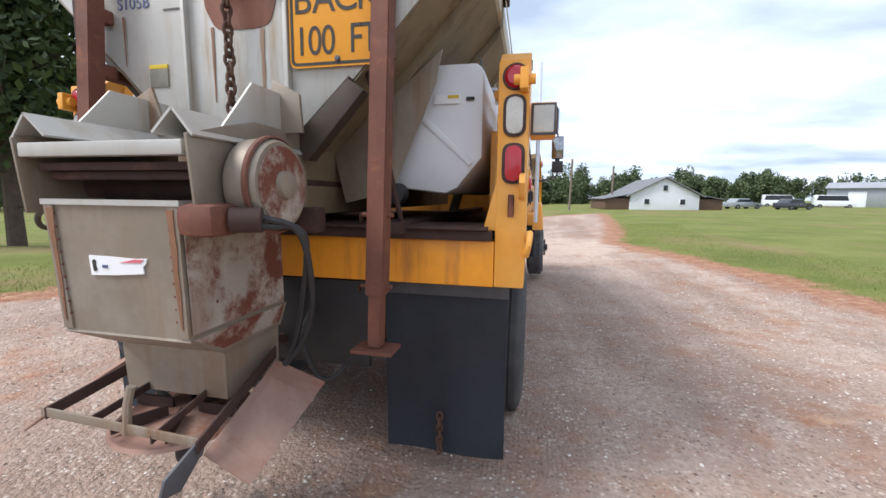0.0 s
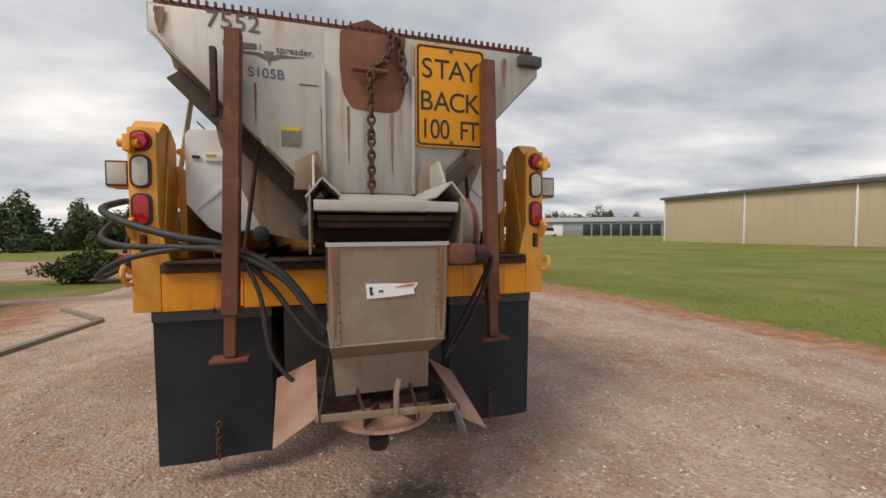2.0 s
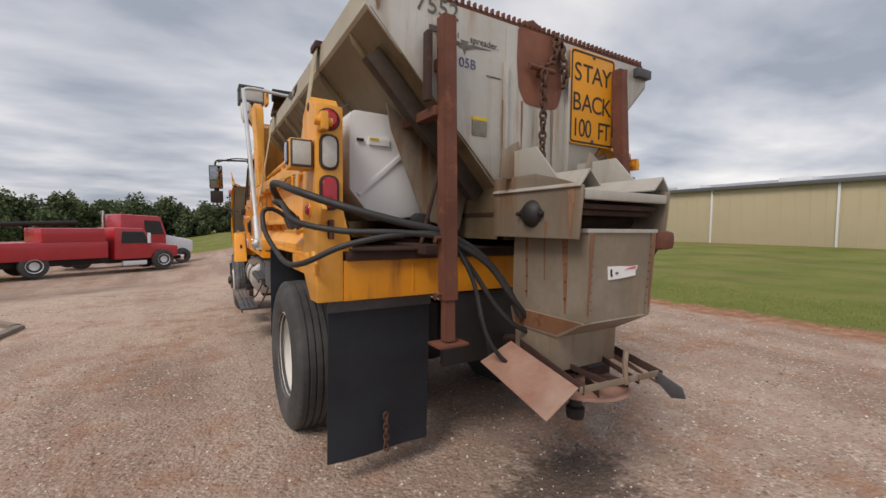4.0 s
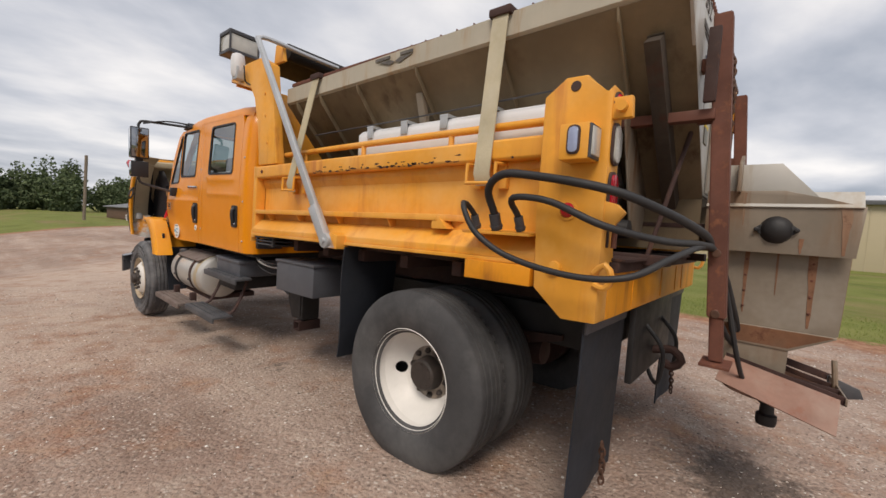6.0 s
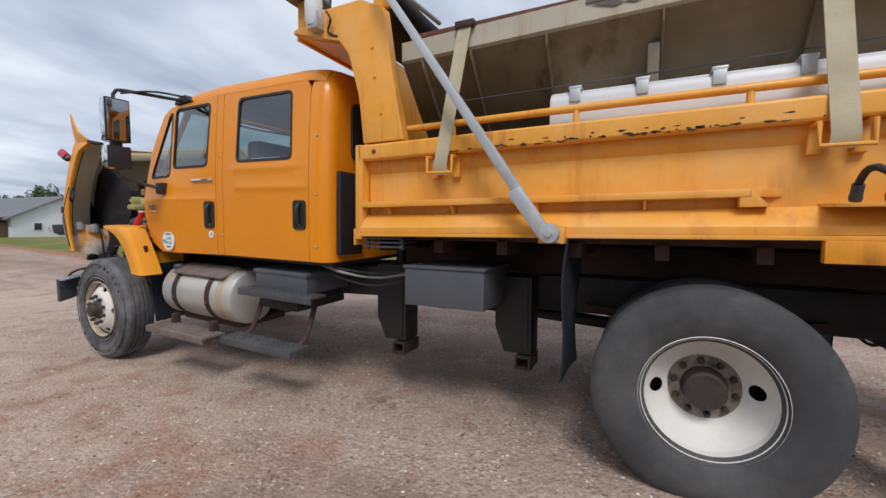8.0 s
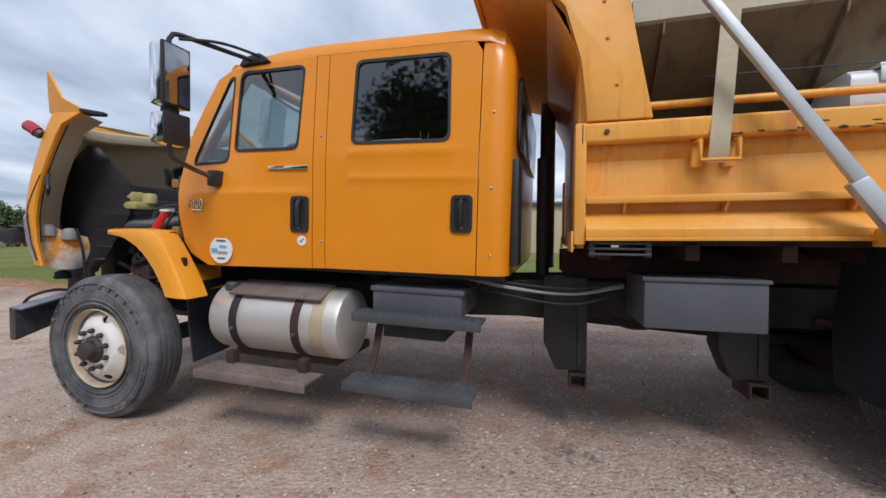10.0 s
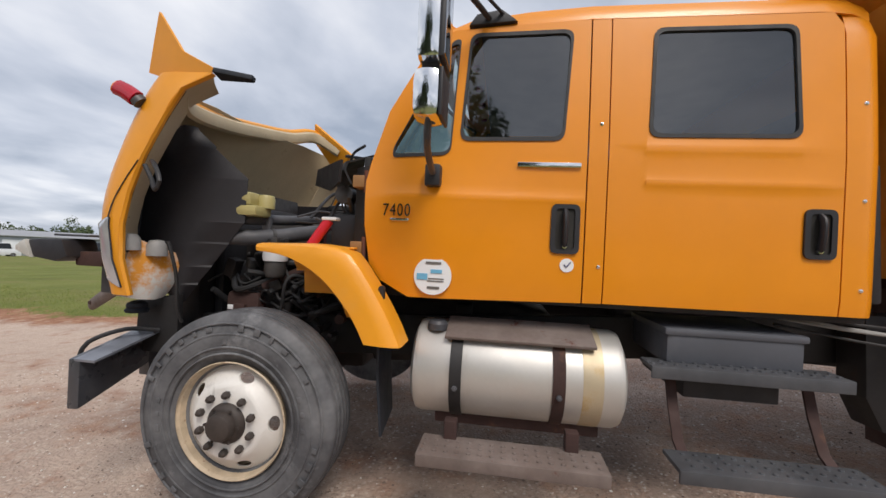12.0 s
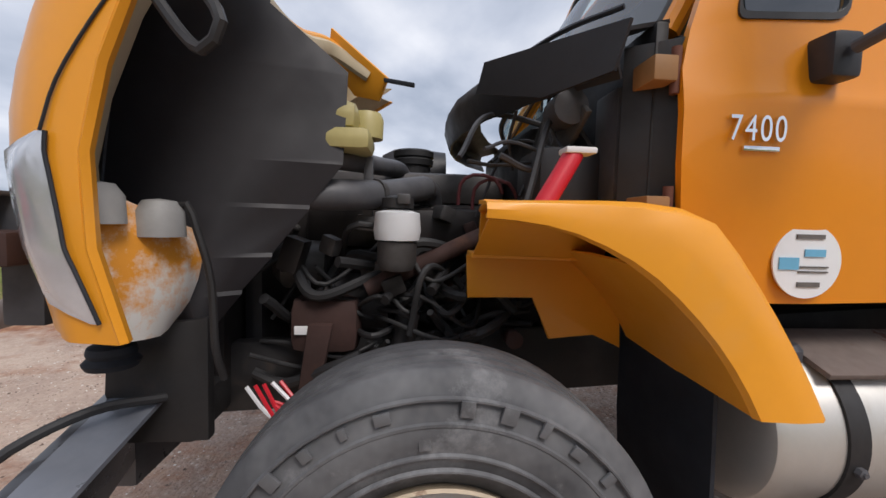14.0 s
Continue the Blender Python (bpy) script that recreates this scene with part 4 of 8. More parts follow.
def service_truck():
    root = thing("service_truck", (0, 0, 0), "red service truck with utility body and crane", "truck")
    part("utility_body", box(-4.6, -0.3, -1.15, 1.15, 0.85, 1.75, 0.05), RED_CAR, root)
    part("upper_box", box(-3.0, -0.4, -1.14, 1.14, 1.75, 2.45, 0.05), RED_CAR, root)
    part("rear_deck", box(-5.3, -4.6, -1.15, 1.15, 0.7, 1.15, 0.04), BLACK, root)
    part("rear_box", box(-5.2, -4.6, -1.1, 1.1, 1.15, 1.55, 0.04), RED_CAR, root)
    part("chassis", box(-5.6, 3.2, -0.5, 0.5, 0.5, 0.85, 0.03), BLACK, root)
    for x in (-4.4, -3.0, -1.6):
        part("compartment_door", box(x, x + 1.2, 1.15, 1.17, 0.95, 1.65, 0.01), RED_CAR, root)
    part("cab", prism("y", [(0.0, 0.7), (1.9, 0.7), (1.9, 1.6), (1.55, 2.45), (0.05, 2.5)], -1.05, 1.05, 0.1), RED_CAR, root)
    part("hood", prism("y", [(1.8, 0.7), (3.4, 0.7), (3.45, 1.4), (1.8, 1.65)], -0.95, 0.95, 0.12), RED_CAR, root)
    part("grille", box(3.43, 3.5, -0.7, 0.7, 0.75, 1.4, 0.02), CHROME, root)
    part("bumper", box(3.5, 3.7, -1.1, 1.1, 0.5, 0.8, 0.04), CHROME, root)
    for s in (-1, 1):
        part("pane", prism("y", [(0.35, 1.6), (1.75, 1.6), (1.5, 2.25), (0.4, 2.28)], s * 1.06, s * 1.07, 0), DARK_PANE, root)
        part("mirror", box(1.6, 1.7, s * 1.2, s * 1.4, 1.6, 2.2, 0.02), WHITE_CAR, root)
        part("steps", box(0.4, 1.6, s * 0.9, s * 1.1, 0.35, 0.6, 0.02), WHITE_CAR, root)
        for x in (-3.3, 2.5):
            w = part("wheel", lathe([(0.2, -0.15), (0.56, -0.14), (0.6, 0), (0.56, 0.14), (0.2, 0.15)], (x, s * 1.0, 0.6), "y", 26), TYRE, root)
            part("rim", lathe([(0.05, 0.06 * s), (0.3, 0.12 * s), (0.34, 0.16 * s)], (x, s * 1.02, 0.6), "y", 20), WHITE_CAR, w)
    part("crane_arm", tube([(-4.9, 0.6, 1.5), (-4.7, 0.6, 2.6), (-1.0, 0.6, 2.75)], 0.12, None, 10, soft=False), BLACK, root)
    root.matrix_world = pose(-5.95, 25.5, -1.05, 0, 0, 30) @ Matrix.Scale(0.93, 4)


service_truck()


def white_semi():
    root = thing("tractor_unit", (0, 0, 0), "white tractor unit parked beside the red truck", "truck")
    part("cab", prism("y", [(-1.2, 0.8), (1.2, 0.8), (1.2, 2.0), (0.9, 3.0), (-1.2, 3.1)], -1.1, 1.1, 0.12), RED_CAR, root)
    part("hood", prism("y", [(1.1, 0.7), (2.9, 0.7), (2.9, 1.5), (1.1, 1.9)], -0.9, 0.9, 0.12), WHITE_CAR, root)
    part("chassis", box(-4, 2.8, -0.5, 0.5, 0.55, 0.8, 0.03), BLACK, root)
    part("stack", lathe([(0.09, 1.0), (0.09, 3.3)], (-1.35, 0.9, 0), "z", 12), CHROME, root)
    for s in (-1, 1):
        part("pane", prism("y", [(0.0, 1.9), (1.05, 1.9), (0.85, 2.7), (0.0, 2.75)], s * 1.11, s * 1.12, 0), DARK_PANE, root)
        for x in (-3, 2.2):
            part("wheel", lathe([(0.2, -0.14), (0.47, -0.14), (0.5, 0), (0.47, 0.14), (0.2, 0.14)], (x, s * 0.9, 0.5), "y", 24), TYRE, root)
    root.matrix_world = pose(-5.0, 29.3, -1.05, 0, 0, 28)


white_semi()


def barrier():
    root = thing("road_barrier", (-13.5, 11.5, 0), "red plastic barrier on the grass", "barrier")
    z = float(ground_height(np.array(-13.5), np.array(11.5)))
    part("panel", box(-14.3, -12.5, 11.35, 11.65, z + 0.25, z + 0.65, 0.05), RED_PLASTIC, root)
    for x in (-14.1, -12.7):
        part("foot", box(x - 0.1, x + 0.1, 11.2, 11.8, z - 0.02, z + 0.27, 0.03), RED_PLASTIC, root)


barrier()


def utility_pole(x, y, tall, lean=0.0):
    z = float(ground_height(np.array(x), np.array(y)))
    root = thing("utility_pole", (x, y, z), "weathered wooden utility pole beside the field", "pole", "utility poles")
    part("post", tube([(x, y, z - 0.3), (x + lean, y, z + tall)], 0.13, None, 10, soft=False), POLE_WOOD, root)
    part("pole_cap", box(x + lean - 0.12, x + lean + 0.12, y - 0.06, y + 0.06, z + tall - 0.9, z + tall - 0.6, 0.02), POLE_WOOD, root)


utility_pole(5.55, 52, 6.3, 0.1)
utility_pole(12.2, 62, 6)
for a, c in (((-4.3, 3.2), (-4.14, 6.5)), ((-4.2, 6.6), (-5.6, 8.4))):
    z = [float(ground_height(np.array(p[0]), np.array(p[1]))) for p in (a, c)]
    d = (Vector(c) - Vector(a)).normalized()
    nx, ny = -d.y * 0.07, d.x * 0.07
    b = bmesh.new()
    ring = lambda p, zz: [(p[0] - nx, p[1] - ny, zz - 0.03), (p[0] + nx, p[1] + ny, zz - 0.03), (p[0] + nx, p[1] + ny, zz + 0.06), (p[0] - nx, p[1] - ny, zz + 0.06)]
    loft([ring(a, z[0]), ring(c, z[1])], 0, b, True)
    bmesh.ops.holes_fill(b, edges=b.edges[:])
    bmesh.ops.bevel(b, geom=b.edges[:], offset=0.012, segments=2, affect="EDGES")
    tagged(part("edging_timber", b, TIMBER), "weathered grey timber edging on the gravel", "timber", "edging timbers")

# ---- dump truck ----
truck = thing("dump_truck", (0, 3.2, 0), "orange crew-cab dump truck with tilted-open hood", "truck")


def mirrored(bm):
    bm.transform(Matrix.Diagonal((-1, 1, 1, 1)))
    return bm


def risen(bm, k=0.026):
    """The dump body stands a little higher at its tail."""
    for v in bm.verts:
        v.co.z += k * (3.2 - v.co.y) / 2.9
    return bm


def both(make, name, stuff, parent=None, label="", right=True):
    """A part on the left side and its twin on the right."""
    a = part(name, make(), stuff, parent or truck, label)
    if right:
        part(name, mirrored(make()), stuff, parent or truck, label)
    return a


# frame, axles and springs
for s in (-1, 1):
    part("frame_rail", prism("x", [(0.15, 0.72), (3.2, 0.72), (7.5, 0.58), (7.5, 0.84), (3.2, 0.98), (0.15, 0.98)], s * 0.39, s * 0.47, 0.012), BLACK, truck)
    part("body_subframe", box(s * 0.36, s * 0.44, 0.1, 3.3, 1.0, 1.2, 0.012), DARK_RUST, truck)
    part("leaf_spring", prism("x", [(0.45, 0.76), (0.75, 0.68), (1.11, 0.62), (1.45, 0.68), (1.78, 0.76), (1.78, 0.80), (1.11, 0.74), (0.45, 0.80)], s * 0.40, s * 0.50, 0.006), DARK_RUST, truck)
for y in (0.25, 1.9, 3.1, 4.4, 5.6):
    part("cross_member", box(-0.40, 0.40, y - 0.05, y + 0.05, 0.74, 0.96, 0.01), BLACK, truck)
part("rear_axle", lathe([(0.02, -0.95), (0.07, -0.95), (0.075, -0.3), (0.19, -0.16), (0.21, 0), (0.19, 0.16), (0.075, 0.3), (0.07, 0.95), (0.02, 0.95)], (0, 1.11, 0.48), "x", 28), BLACK, truck)
part("drive_shaft", rod((0, 1.3, 0.55), (0, 5.0, 0.75), 0.05), BLACK, truck)
part("air_tank", lathe([(0.02, 2.0), (0.12, 2.02), (0.13, 2.06), (0.13, 2.6), (0.12, 2.64), (0.02, 2.66)], (0.62, 0, 0.78), "y", 20), BLACK, truck)
part("brake_chamber", lathe([(0.02, 0.62), (0.09, 0.63), (0.1, 0.7), (0.1, 0.82), (0.09, 0.88), (0.02, 0.9)], (-0.35, 0, 0.62), "y", 18), DARK_RUST, truck)
part("brake_chamber", lathe([(0.02, 0.62), (0.09, 0.63), (0.1, 0.7), (0.1, 0.82), (0.09, 0.88), (0.02, 0.9)], (0.35, 0, 0.62), "y", 18), DARK_RUST, truck)
part("body_floor", box(-1.06, 1.06, 0.02, 3.2, 1.24, 1.31, 0.01), DARK_RUST, truck)
for y in np.arange(0.45, 3.1, 0.44):
    part("floor_beam", box(-1.1, 1.1, y - 0.035, y + 0.035, 1.16, 1.245, 0.008), DARK_RUST, truck)
part("hitch_plate", box(-0.5, 0.5, 0.02, 0.06, 0.6, 1.06, 0.012), BLACK, truck)
part("pintle_hook", tube([(0, 0.02, 0.72), (0, -0.1, 0.74), (0, -0.15, 0.68), (0, -0.1, 0.63), (0, -0.05, 0.65)], 0.028, None, 10), DARK_RUST, truck)
part("hoist_cylinder", rod((0, 1.6, 0.9), (0, 3.1, 1.15), 0.1), DARK_RUST, truck)
for x in (-0.22, 0.2):
    part("air_line", tube([(x, 0.06, 0.95), (x - 0.02, -0.08, 0.78), (x + 0.06, -0.05, 0.55), (x + 0.16, 0.03, 0.6), (x + 0.2, 0.1, 0.85)], 0.013, None, 8), HOSE, truck)


# wheels
def tyre_mesh(cx, y, z, wide, R, inner, bulge=0.012):
    """A truck tyre with ribbed tread: cx is the outer sidewall, wide runs inwards (+x)."""
    w = wide
    prof = [(inner - 0.03, 0.055), (inner, 0.022), (inner + 0.022, 0.008), (inner + 0.06, -0.002), (inner + 0.11, -bulge), (R - 0.085, -0.004), (R - 0.05, 0.006), (R - 0.02, 0.02), (R - 0.006, 0.034)]
    grooves, n = [], 5
    for k in range(n):
        a, c = 0.034 + (w - 0.068) * k / n, 0.034 + (w - 0.068) * (k + 1) / n
        top = R - 0.002 * abs(k - 2)
        grooves += [(top, a + 0.006), (top, c - 0.006)]
        if k < n - 1:
            grooves += [(R - 0.014, c - 0.003), (R - 0.014, c + 0.003)]
    back = [(r, w - h) for r, h in prof[::-1]]
    return lathe(prof + grooves + back, (cx, y, z), "x", 84)


def lug_blocks(cx, y, z, wide, R):
    """Short tread lugs along the shoulders."""
    b = bmesh.new()
    for k in range(60):
        a = 2 * math.pi * k / 60
        for off in (0.019, wide - 0.035):
            m = Matrix.Translation((cx + off, y, z)) @ Matrix.Rotation(a, 4, "X")
            box(0.010, 0.032, -0.017, 0.017, R - 0.03, R - 0.010, 0, b, m)
    return b


def dish_panel(cx, y, z, rows, holes, hole_r, hole_at, turn, thick, oval=1.0):
    """A wheel disc: a flat ring with hand holes, then bent to its dish by the radius rows (r, x)."""
    R = rows[-1][0]
    outline = [(R * math.cos(a), R * math.sin(a)) for a in [2 * math.pi * k / 60 for k in range(60)]]
    rings = []
    for k in range(holes):
        a = turn + 2 * math.pi * k / holes
        ring = []
        for i in range(14):
            q = 2 * math.pi * i / 14
            u, v = hole_at + math.cos(q) * hole_r, math.sin(q) * hole_r * oval
            ring.append((u * math.cos(a) - v * math.sin(a), u * math.sin(a) + v * math.cos(a)))
        rings.append(ring)
    rs, xs = [r for r, x in rows], [x for r, x in rows]

    def place(u, v, d):
        return (cx + float(np.interp(math.hypot(u, v), rs, xs)) + d, y + u, z + v)

    b = bmesh.new()
    edges = []
    for ring in [outline, *rings]:
        vs = [b.verts.new((u, v, 0)) for u, v in ring]
        edges += [b.edges.new((vs[i], vs[(i + 1) % len(vs)])) for i in range(len(vs))]
    bmesh.ops.triangle_fill(b, use_beauty=True, use_dissolve=False, edges=edges)
    for k in range(3):
        long_ = [e for e in b.edges if e.calc_length() > 0.035]
        bmesh.ops.subdivide_edges(b, edges=long_, cuts=1)
        bmesh.ops.triangulate(b, faces=[f for f in b.faces if len(f.verts) > 3])
    faces = b.faces[:]
    made = bmesh.ops.extrude_face_region(b, geom=faces)
    for g in made["geom"]:
        if isinstance(g, bmesh.types.BMVert):
            g.co.z = 1
    for v in b.verts:
        v.co = Vector(place(v.co.x, v.co.y, thick * v.co.z))
    return b


def hex_nut(a, r, x0, x1, cx, y, z, ring):
    return lathe([(0.004, x0), (r, x0), (r * 0.95, (x0 * 0.3 + x1 * 0.7)), (r * 0.55, x1 - 0.004 * (1 if x1 > x0 else -1)), (r * 0.5, x1), (0.002, x1)], (cx, y + ring * math.cos(a), z + ring * math.sin(a)), "x", 6)


def rear_wheel(side):
    f = mirrored if side > 0 else (lambda b: b)
    outer = part("rear_wheel", f(tyre_mesh(-1.255, 1.11, 0.497, 0.29, 0.552, 0.315)), TYRE, truck, "dusty black dual tyre")
    tagged(part("tread_edge", f(lug_blocks(-1.255, 1.11, 0.497, 0.29, 0.552)), TYRE, outer), kind="stuff")
    part("rim", f(lathe([(0.313, 0.0), (0.318, 0.006), (0.313, 0.014), (0.302, 0.018), (0.296, 0.03), (0.29, 0.08), (0.286, 0.11)], (-1.238, 1.11, 0.497), "x", 64)), RIM, outer, "white painted steel rim")
    part("wheel_disc", f(dish_panel(-1.238, 1.11, 0.497, [(0, 0.225), (0.172, 0.225), (0.185, 0.221), (0.212, 0.203), (0.24, 0.172), (0.265, 0.135), (0.288, 0.09)], 2, 0.032, 0.225, -0.07, 0.01, 1.25)), RIM, outer, "white painted dished wheel disc")
    part("hub", f(lathe([(0.002, -0.09), (0.085, -0.088), (0.098, -0.078), (0.104, -0.03), (0.11, 0.0), (0.115, 0.02)], (-1.02, 1.11, 0.497), "x", 36)), HUB, outer, "greasy dark axle hub")
    part("mounting_ring", f(lathe([(0.10, -0.004), (0.168, -0.004), (0.174, 0.004)], (-1.016, 1.11, 0.497), "x", 40)), RIM_GRIME, outer, "grimy mounting ring")
    for k in range(10):
        part("lug_nut", f(hex_nut(2 * math.pi * (k + 0.3) / 10, 0.019, 0, -0.038, -1.013, 1.11, 0.497, 0.143)), HUB, outer)
    for k in range(8):
        part("hub_bolt", f(hex_nut(2 * math.pi * k / 8, 0.009, 0, -0.014, -1.10, 1.11, 0.497, 0.074)), HUB, outer)
    inner = part("rear_wheel", f(tyre_mesh(-0.90, 1.11, 0.497, 0.29, 0.552, 0.315)), TYRE, truck, "dusty black inner dual tyre")
    part("brake_drum", f(lathe([(0.02, -0.3), (0.25, -0.3), (0.27, -0.1), (0.27, 0.12), (0.02, 0.12)], (-0.62, 1.11, 0.497), "x", 30)), DARK_RUST, inner)


def front_wheel(side):
    f = mirrored if side > 0 else (lambda b: b)
    tyre = part("front_wheel", f(tyre_mesh(-1.235, 6.485, 0.488, 0.265, 0.514, 0.283, 0.014)), TYRE_SCUFF, truck, "scuffed black front tyre")
    part("sidewall_ring", f(lathe([(0.405, 0.003), (0.41, -0.004), (0.416, -0.004), (0.42, 0.003)], (-1.243, 6.485, 0.488), "x", 72)), TYRE_SCUFF, tyre)
    g = random.Random(5)
    for k in range(34):
        a = 2 * math.pi * k / 34 + 0.1
        r0 = 0.43 if k % 9 < 6 else 0.365
        m = Matrix.Translation((-1.248, 6.485, 0.488)) @ Matrix.Rotation(a, 4, "X")
        part("raised_mark", f(box(0.0, 0.008, -0.006 - 0.012 * g.random(), 0.006 + 0.012 * g.random(), r0, r0 + g.uniform(0.02, 0.035), 0.002, None, m)), TYRE_SCUFF, tyre)
    for r in (0.462, 0.35, 0.32):
        part("sidewall_ring", f(lathe([(r - 0.006, 0.004), (r - 0.002, -0.003), (r + 0.002, -0.003), (r + 0.006, 0.004)], (-1.243 if r < 0.4 else -1.24, 6.485, 0.488), "x", 72)), TYRE_SCUFF, tyre)
    part("rim", f(lathe([(0.277, 0.0), (0.282, 0.006), (0.278, 0.014), (0.270, 0.02), (0.264, 0.05), (0.256, 0.07), (0.25, 0.14)], (-1.243, 6.485, 0.488), "x", 64)), LIP, tyre, "rust-flecked cream rim lip")
    part("wheel_disc", f(dish_panel(-1.243, 6.485, 0.488, [(0, -0.012), (0.165, -0.01), (0.178, -0.004), (0.205, 0.022), (0.245, 0.055), (0.258, 0.07)], 5, 0.021, 0.214, 0.62, 0.012, 1.8)), RIM, tyre, "white painted steel wheel disc")
    part("hub", f(lathe([(0.002, -0.068), (0.045, -0.066), (0.058, -0.06), (0.064, -0.045), (0.066, -0.02), (0.078, -0.016), (0.094, 0.0), (0.098, 0.02)], (-1.263, 6.485, 0.488), "x", 36)), HUB, tyre, "greasy dark hub cap")
    for k in range(10):
        part("lug_nut", f(hex_nut(2 * math.pi * (k + 0.5) / 10, 0.018, 0, -0.036, -1.256, 6.485, 0.488, 0.134)), HUB, tyre)
    for k in range(6):
        part("hub_bolt", f(hex_nut(2 * math.pi * k / 6, 0.008, 0, -0.012, -1.29, 6.485, 0.488, 0.082)), HUB, tyre)


for s in (-1, 1):
    rear_wheel(s)

# tail sill, lamp posts and mudflaps
part("rear_sill", prism("x", [(0, 1.07), (0.02, 1.065), (0.16, 1.075), (0.16, 1.28), (0, 1.285)], -1.129, 1.129, 0.008), SILL, truck, "yellow chipped rear sill")
part("sill_channel", box(-1.12, 1.12, -0.035, 0.10, 1.287, 1.335, 0.008), DARK_RUST, truck, "rusted steel channel along the sill")
part("sill_plate", box(-1.1, 1.1, -0.06, 0.3, 1.337, 1.352, 0.004), DARK_RUST, truck)
for x in (-0.72, -0.05, 0.42, 0.66):
    part("weld_seam", box(x - 0.005, x + 0.005, -0.004, 0.002, 1.09, 1.27, 0.002), SILL, truck)


def ring_oval(cx, cz, hw, hh):
    return round_ring([(cx - hw, cz - hh), (cx + hw, cz - hh), (cx + hw, cz + hh), (cx - hw, cz + hh)], hw * 0.98, 6)


POST = [(0.0, 1.07), (0.155, 1.065), (0.30, 1.19), (0.31, 1.5), (0.31, 2.07), (0.21, 2.145), (0.115, 2.143), (0.03, 2.045), (0.0, 2.085)]


def lamp_post(s):
    f = mirrored if s > 0 else (lambda b: b)
    post = part("lamp_post", f(prism("x", POST, -1.268, -1.13, 0.01)), BODY, truck, "yellow tail lamp post")
    part("gusset", f(prism("y", [(-1.132, 1.335), (-1.075, 1.335), (-1.132, 1.56)], 0.004, 0.02, 0.002)), BODY, post)
    part("inner_plate", f(prism("x", [(0.02, 1.34), (0.30, 1.34), (0.30, 2.05), (0.2, 2.12)], -1.128, -1.118, 0.002)), BODY, post)
    part("upper_ear", f(prism("x", [(0.02, 2.03), (-0.075, 2.03), (-0.08, 1.94), (0.02, 1.94)], -1.262, -1.225, 0.008)), BODY, post)
    part("ear_pin", f(rod((-1.29, -0.04, 1.985), (-1.2, -0.04, 1.985), 0.022)), BODY, post)
    part("lower_ear", f(prism("x", [(0.01, 1.60), (-0.05, 1.585), (-0.085, 1.55), (-0.04, 1.49), (0.01, 1.47)], -1.262, -1.235, 0.006)), BODY, post)
    part("hook", f(tube([(-1.275, 0.02, 1.29), (-1.29, -0.03, 1.33), (-1.285, -0.06, 1.28), (-1.275, -0.03, 1.23), (-1.27, 0.02, 1.24)], 0.014, None, 8)), BODY, post)
    part("boss", f(lathe([(0.002, -0.02), (0.03, -0.018), (0.036, 0.01)], (-1.268, 0.2, 1.29), "x", 20)), BODY, post)
    # solid dark disc and oval in place of the holes' shade
    part("pivot_hole", f(lathe([(0.002, 0), (0.022, 0), (0.024, 0.004)], (-1.2715, 0.165, 2.1), "x", 18)), LAMP_DARK, post)
    part("pin_slot", f(prism("y", ring_oval(-1.2, 1.45, 0.014, 0.05), -0.004, 0.004, 0)), LAMP_DARK, post)
    part("latch_pin", f(rod((-1.2, -0.03, 1.40), (-1.2, -0.03, 1.50), 0.012)), RUSTY, post)
    cx = -1.205
    lamp = part("tail_lamp", f(lathe([(0.002, -0.022), (0.035, -0.02), (0.048, -0.008), (0.05, 0.0)], (cx, -0.004, 2.008), "y", 28)), RED_LENS, post, "round red lamp")
    part("lamp_ring", f(lathe([(0.048, -0.006), (0.056, -0.006), (0.058, 0.002)], (cx, -0.003, 2.008), "y", 28)), LAMP_DARK, lamp)
    for z, hh, stuff, label in ((1.843, 0.09, CLEAR_LENS, "clear oval reversing lamp"), (1.637, 0.09, RED_LENS, "red oval brake lamp")):
        lens = part("tail_lamp", f(prism("y", ring_oval(cx, z, 0.036, hh - 0.012), -0.02, 0.0, 0.008)), stuff, post, label)
        part("lamp_ring", f(prism("y", ring_oval(cx, z, 0.05, hh), -0.011, 0.001, 0.003)), LAMP_DARK, lens)
    pod = part("lamp_box", f(box(-1.385, -1.272, 0.045, 0.172, 1.758, 1.908, 0.008)), BODY, post, "yellow side lamp box")
    lens = part("side_lens", f(prism("x", ring_oval(0.108, 1.838, 0.02, 0.052), -1.398, -1.384, 0.004)), BLUE_LENS, pod, "blue-tinted oval lens")
    part("lens_ring", f(prism("x", ring_oval(0.108, 1.838, 0.028, 0.06), -1.392, -1.384, 0.002)), LAMP_DARK, pod)
    part("rear_lens", f(box(-1.375, -1.285, 0.03, 0.046, 1.775, 1.893, 0.006)), CLEAR_LENS, pod, "clear square lens")
    part("lens_frame", f(box(-1.384, -1.276, 0.036, 0.0465, 1.764, 1.902, 0.004)), GREY_BLACK, pod)
    side = part("side_marker", f(lathe([(0.002, -0.02), (0.025, -0.017), (0.036, -0.004), (0.037, 0)], (-1.268, 0.16, 1.555), "x", 24)), RED_LENS, post, "round red side marker")
    part("lamp_ring", f(lathe([(0.036, -0.005), (0.045, -0.005), (0.046, 0.002)], (-1.269, 0.16, 1.555), "x", 24)), BODY, side)
    flap = part("mudflap", f(flap_mesh(-1.195, -0.575, 0.075, 0.15, 1.06)), RUBBER, truck, "black rubber mudflap")
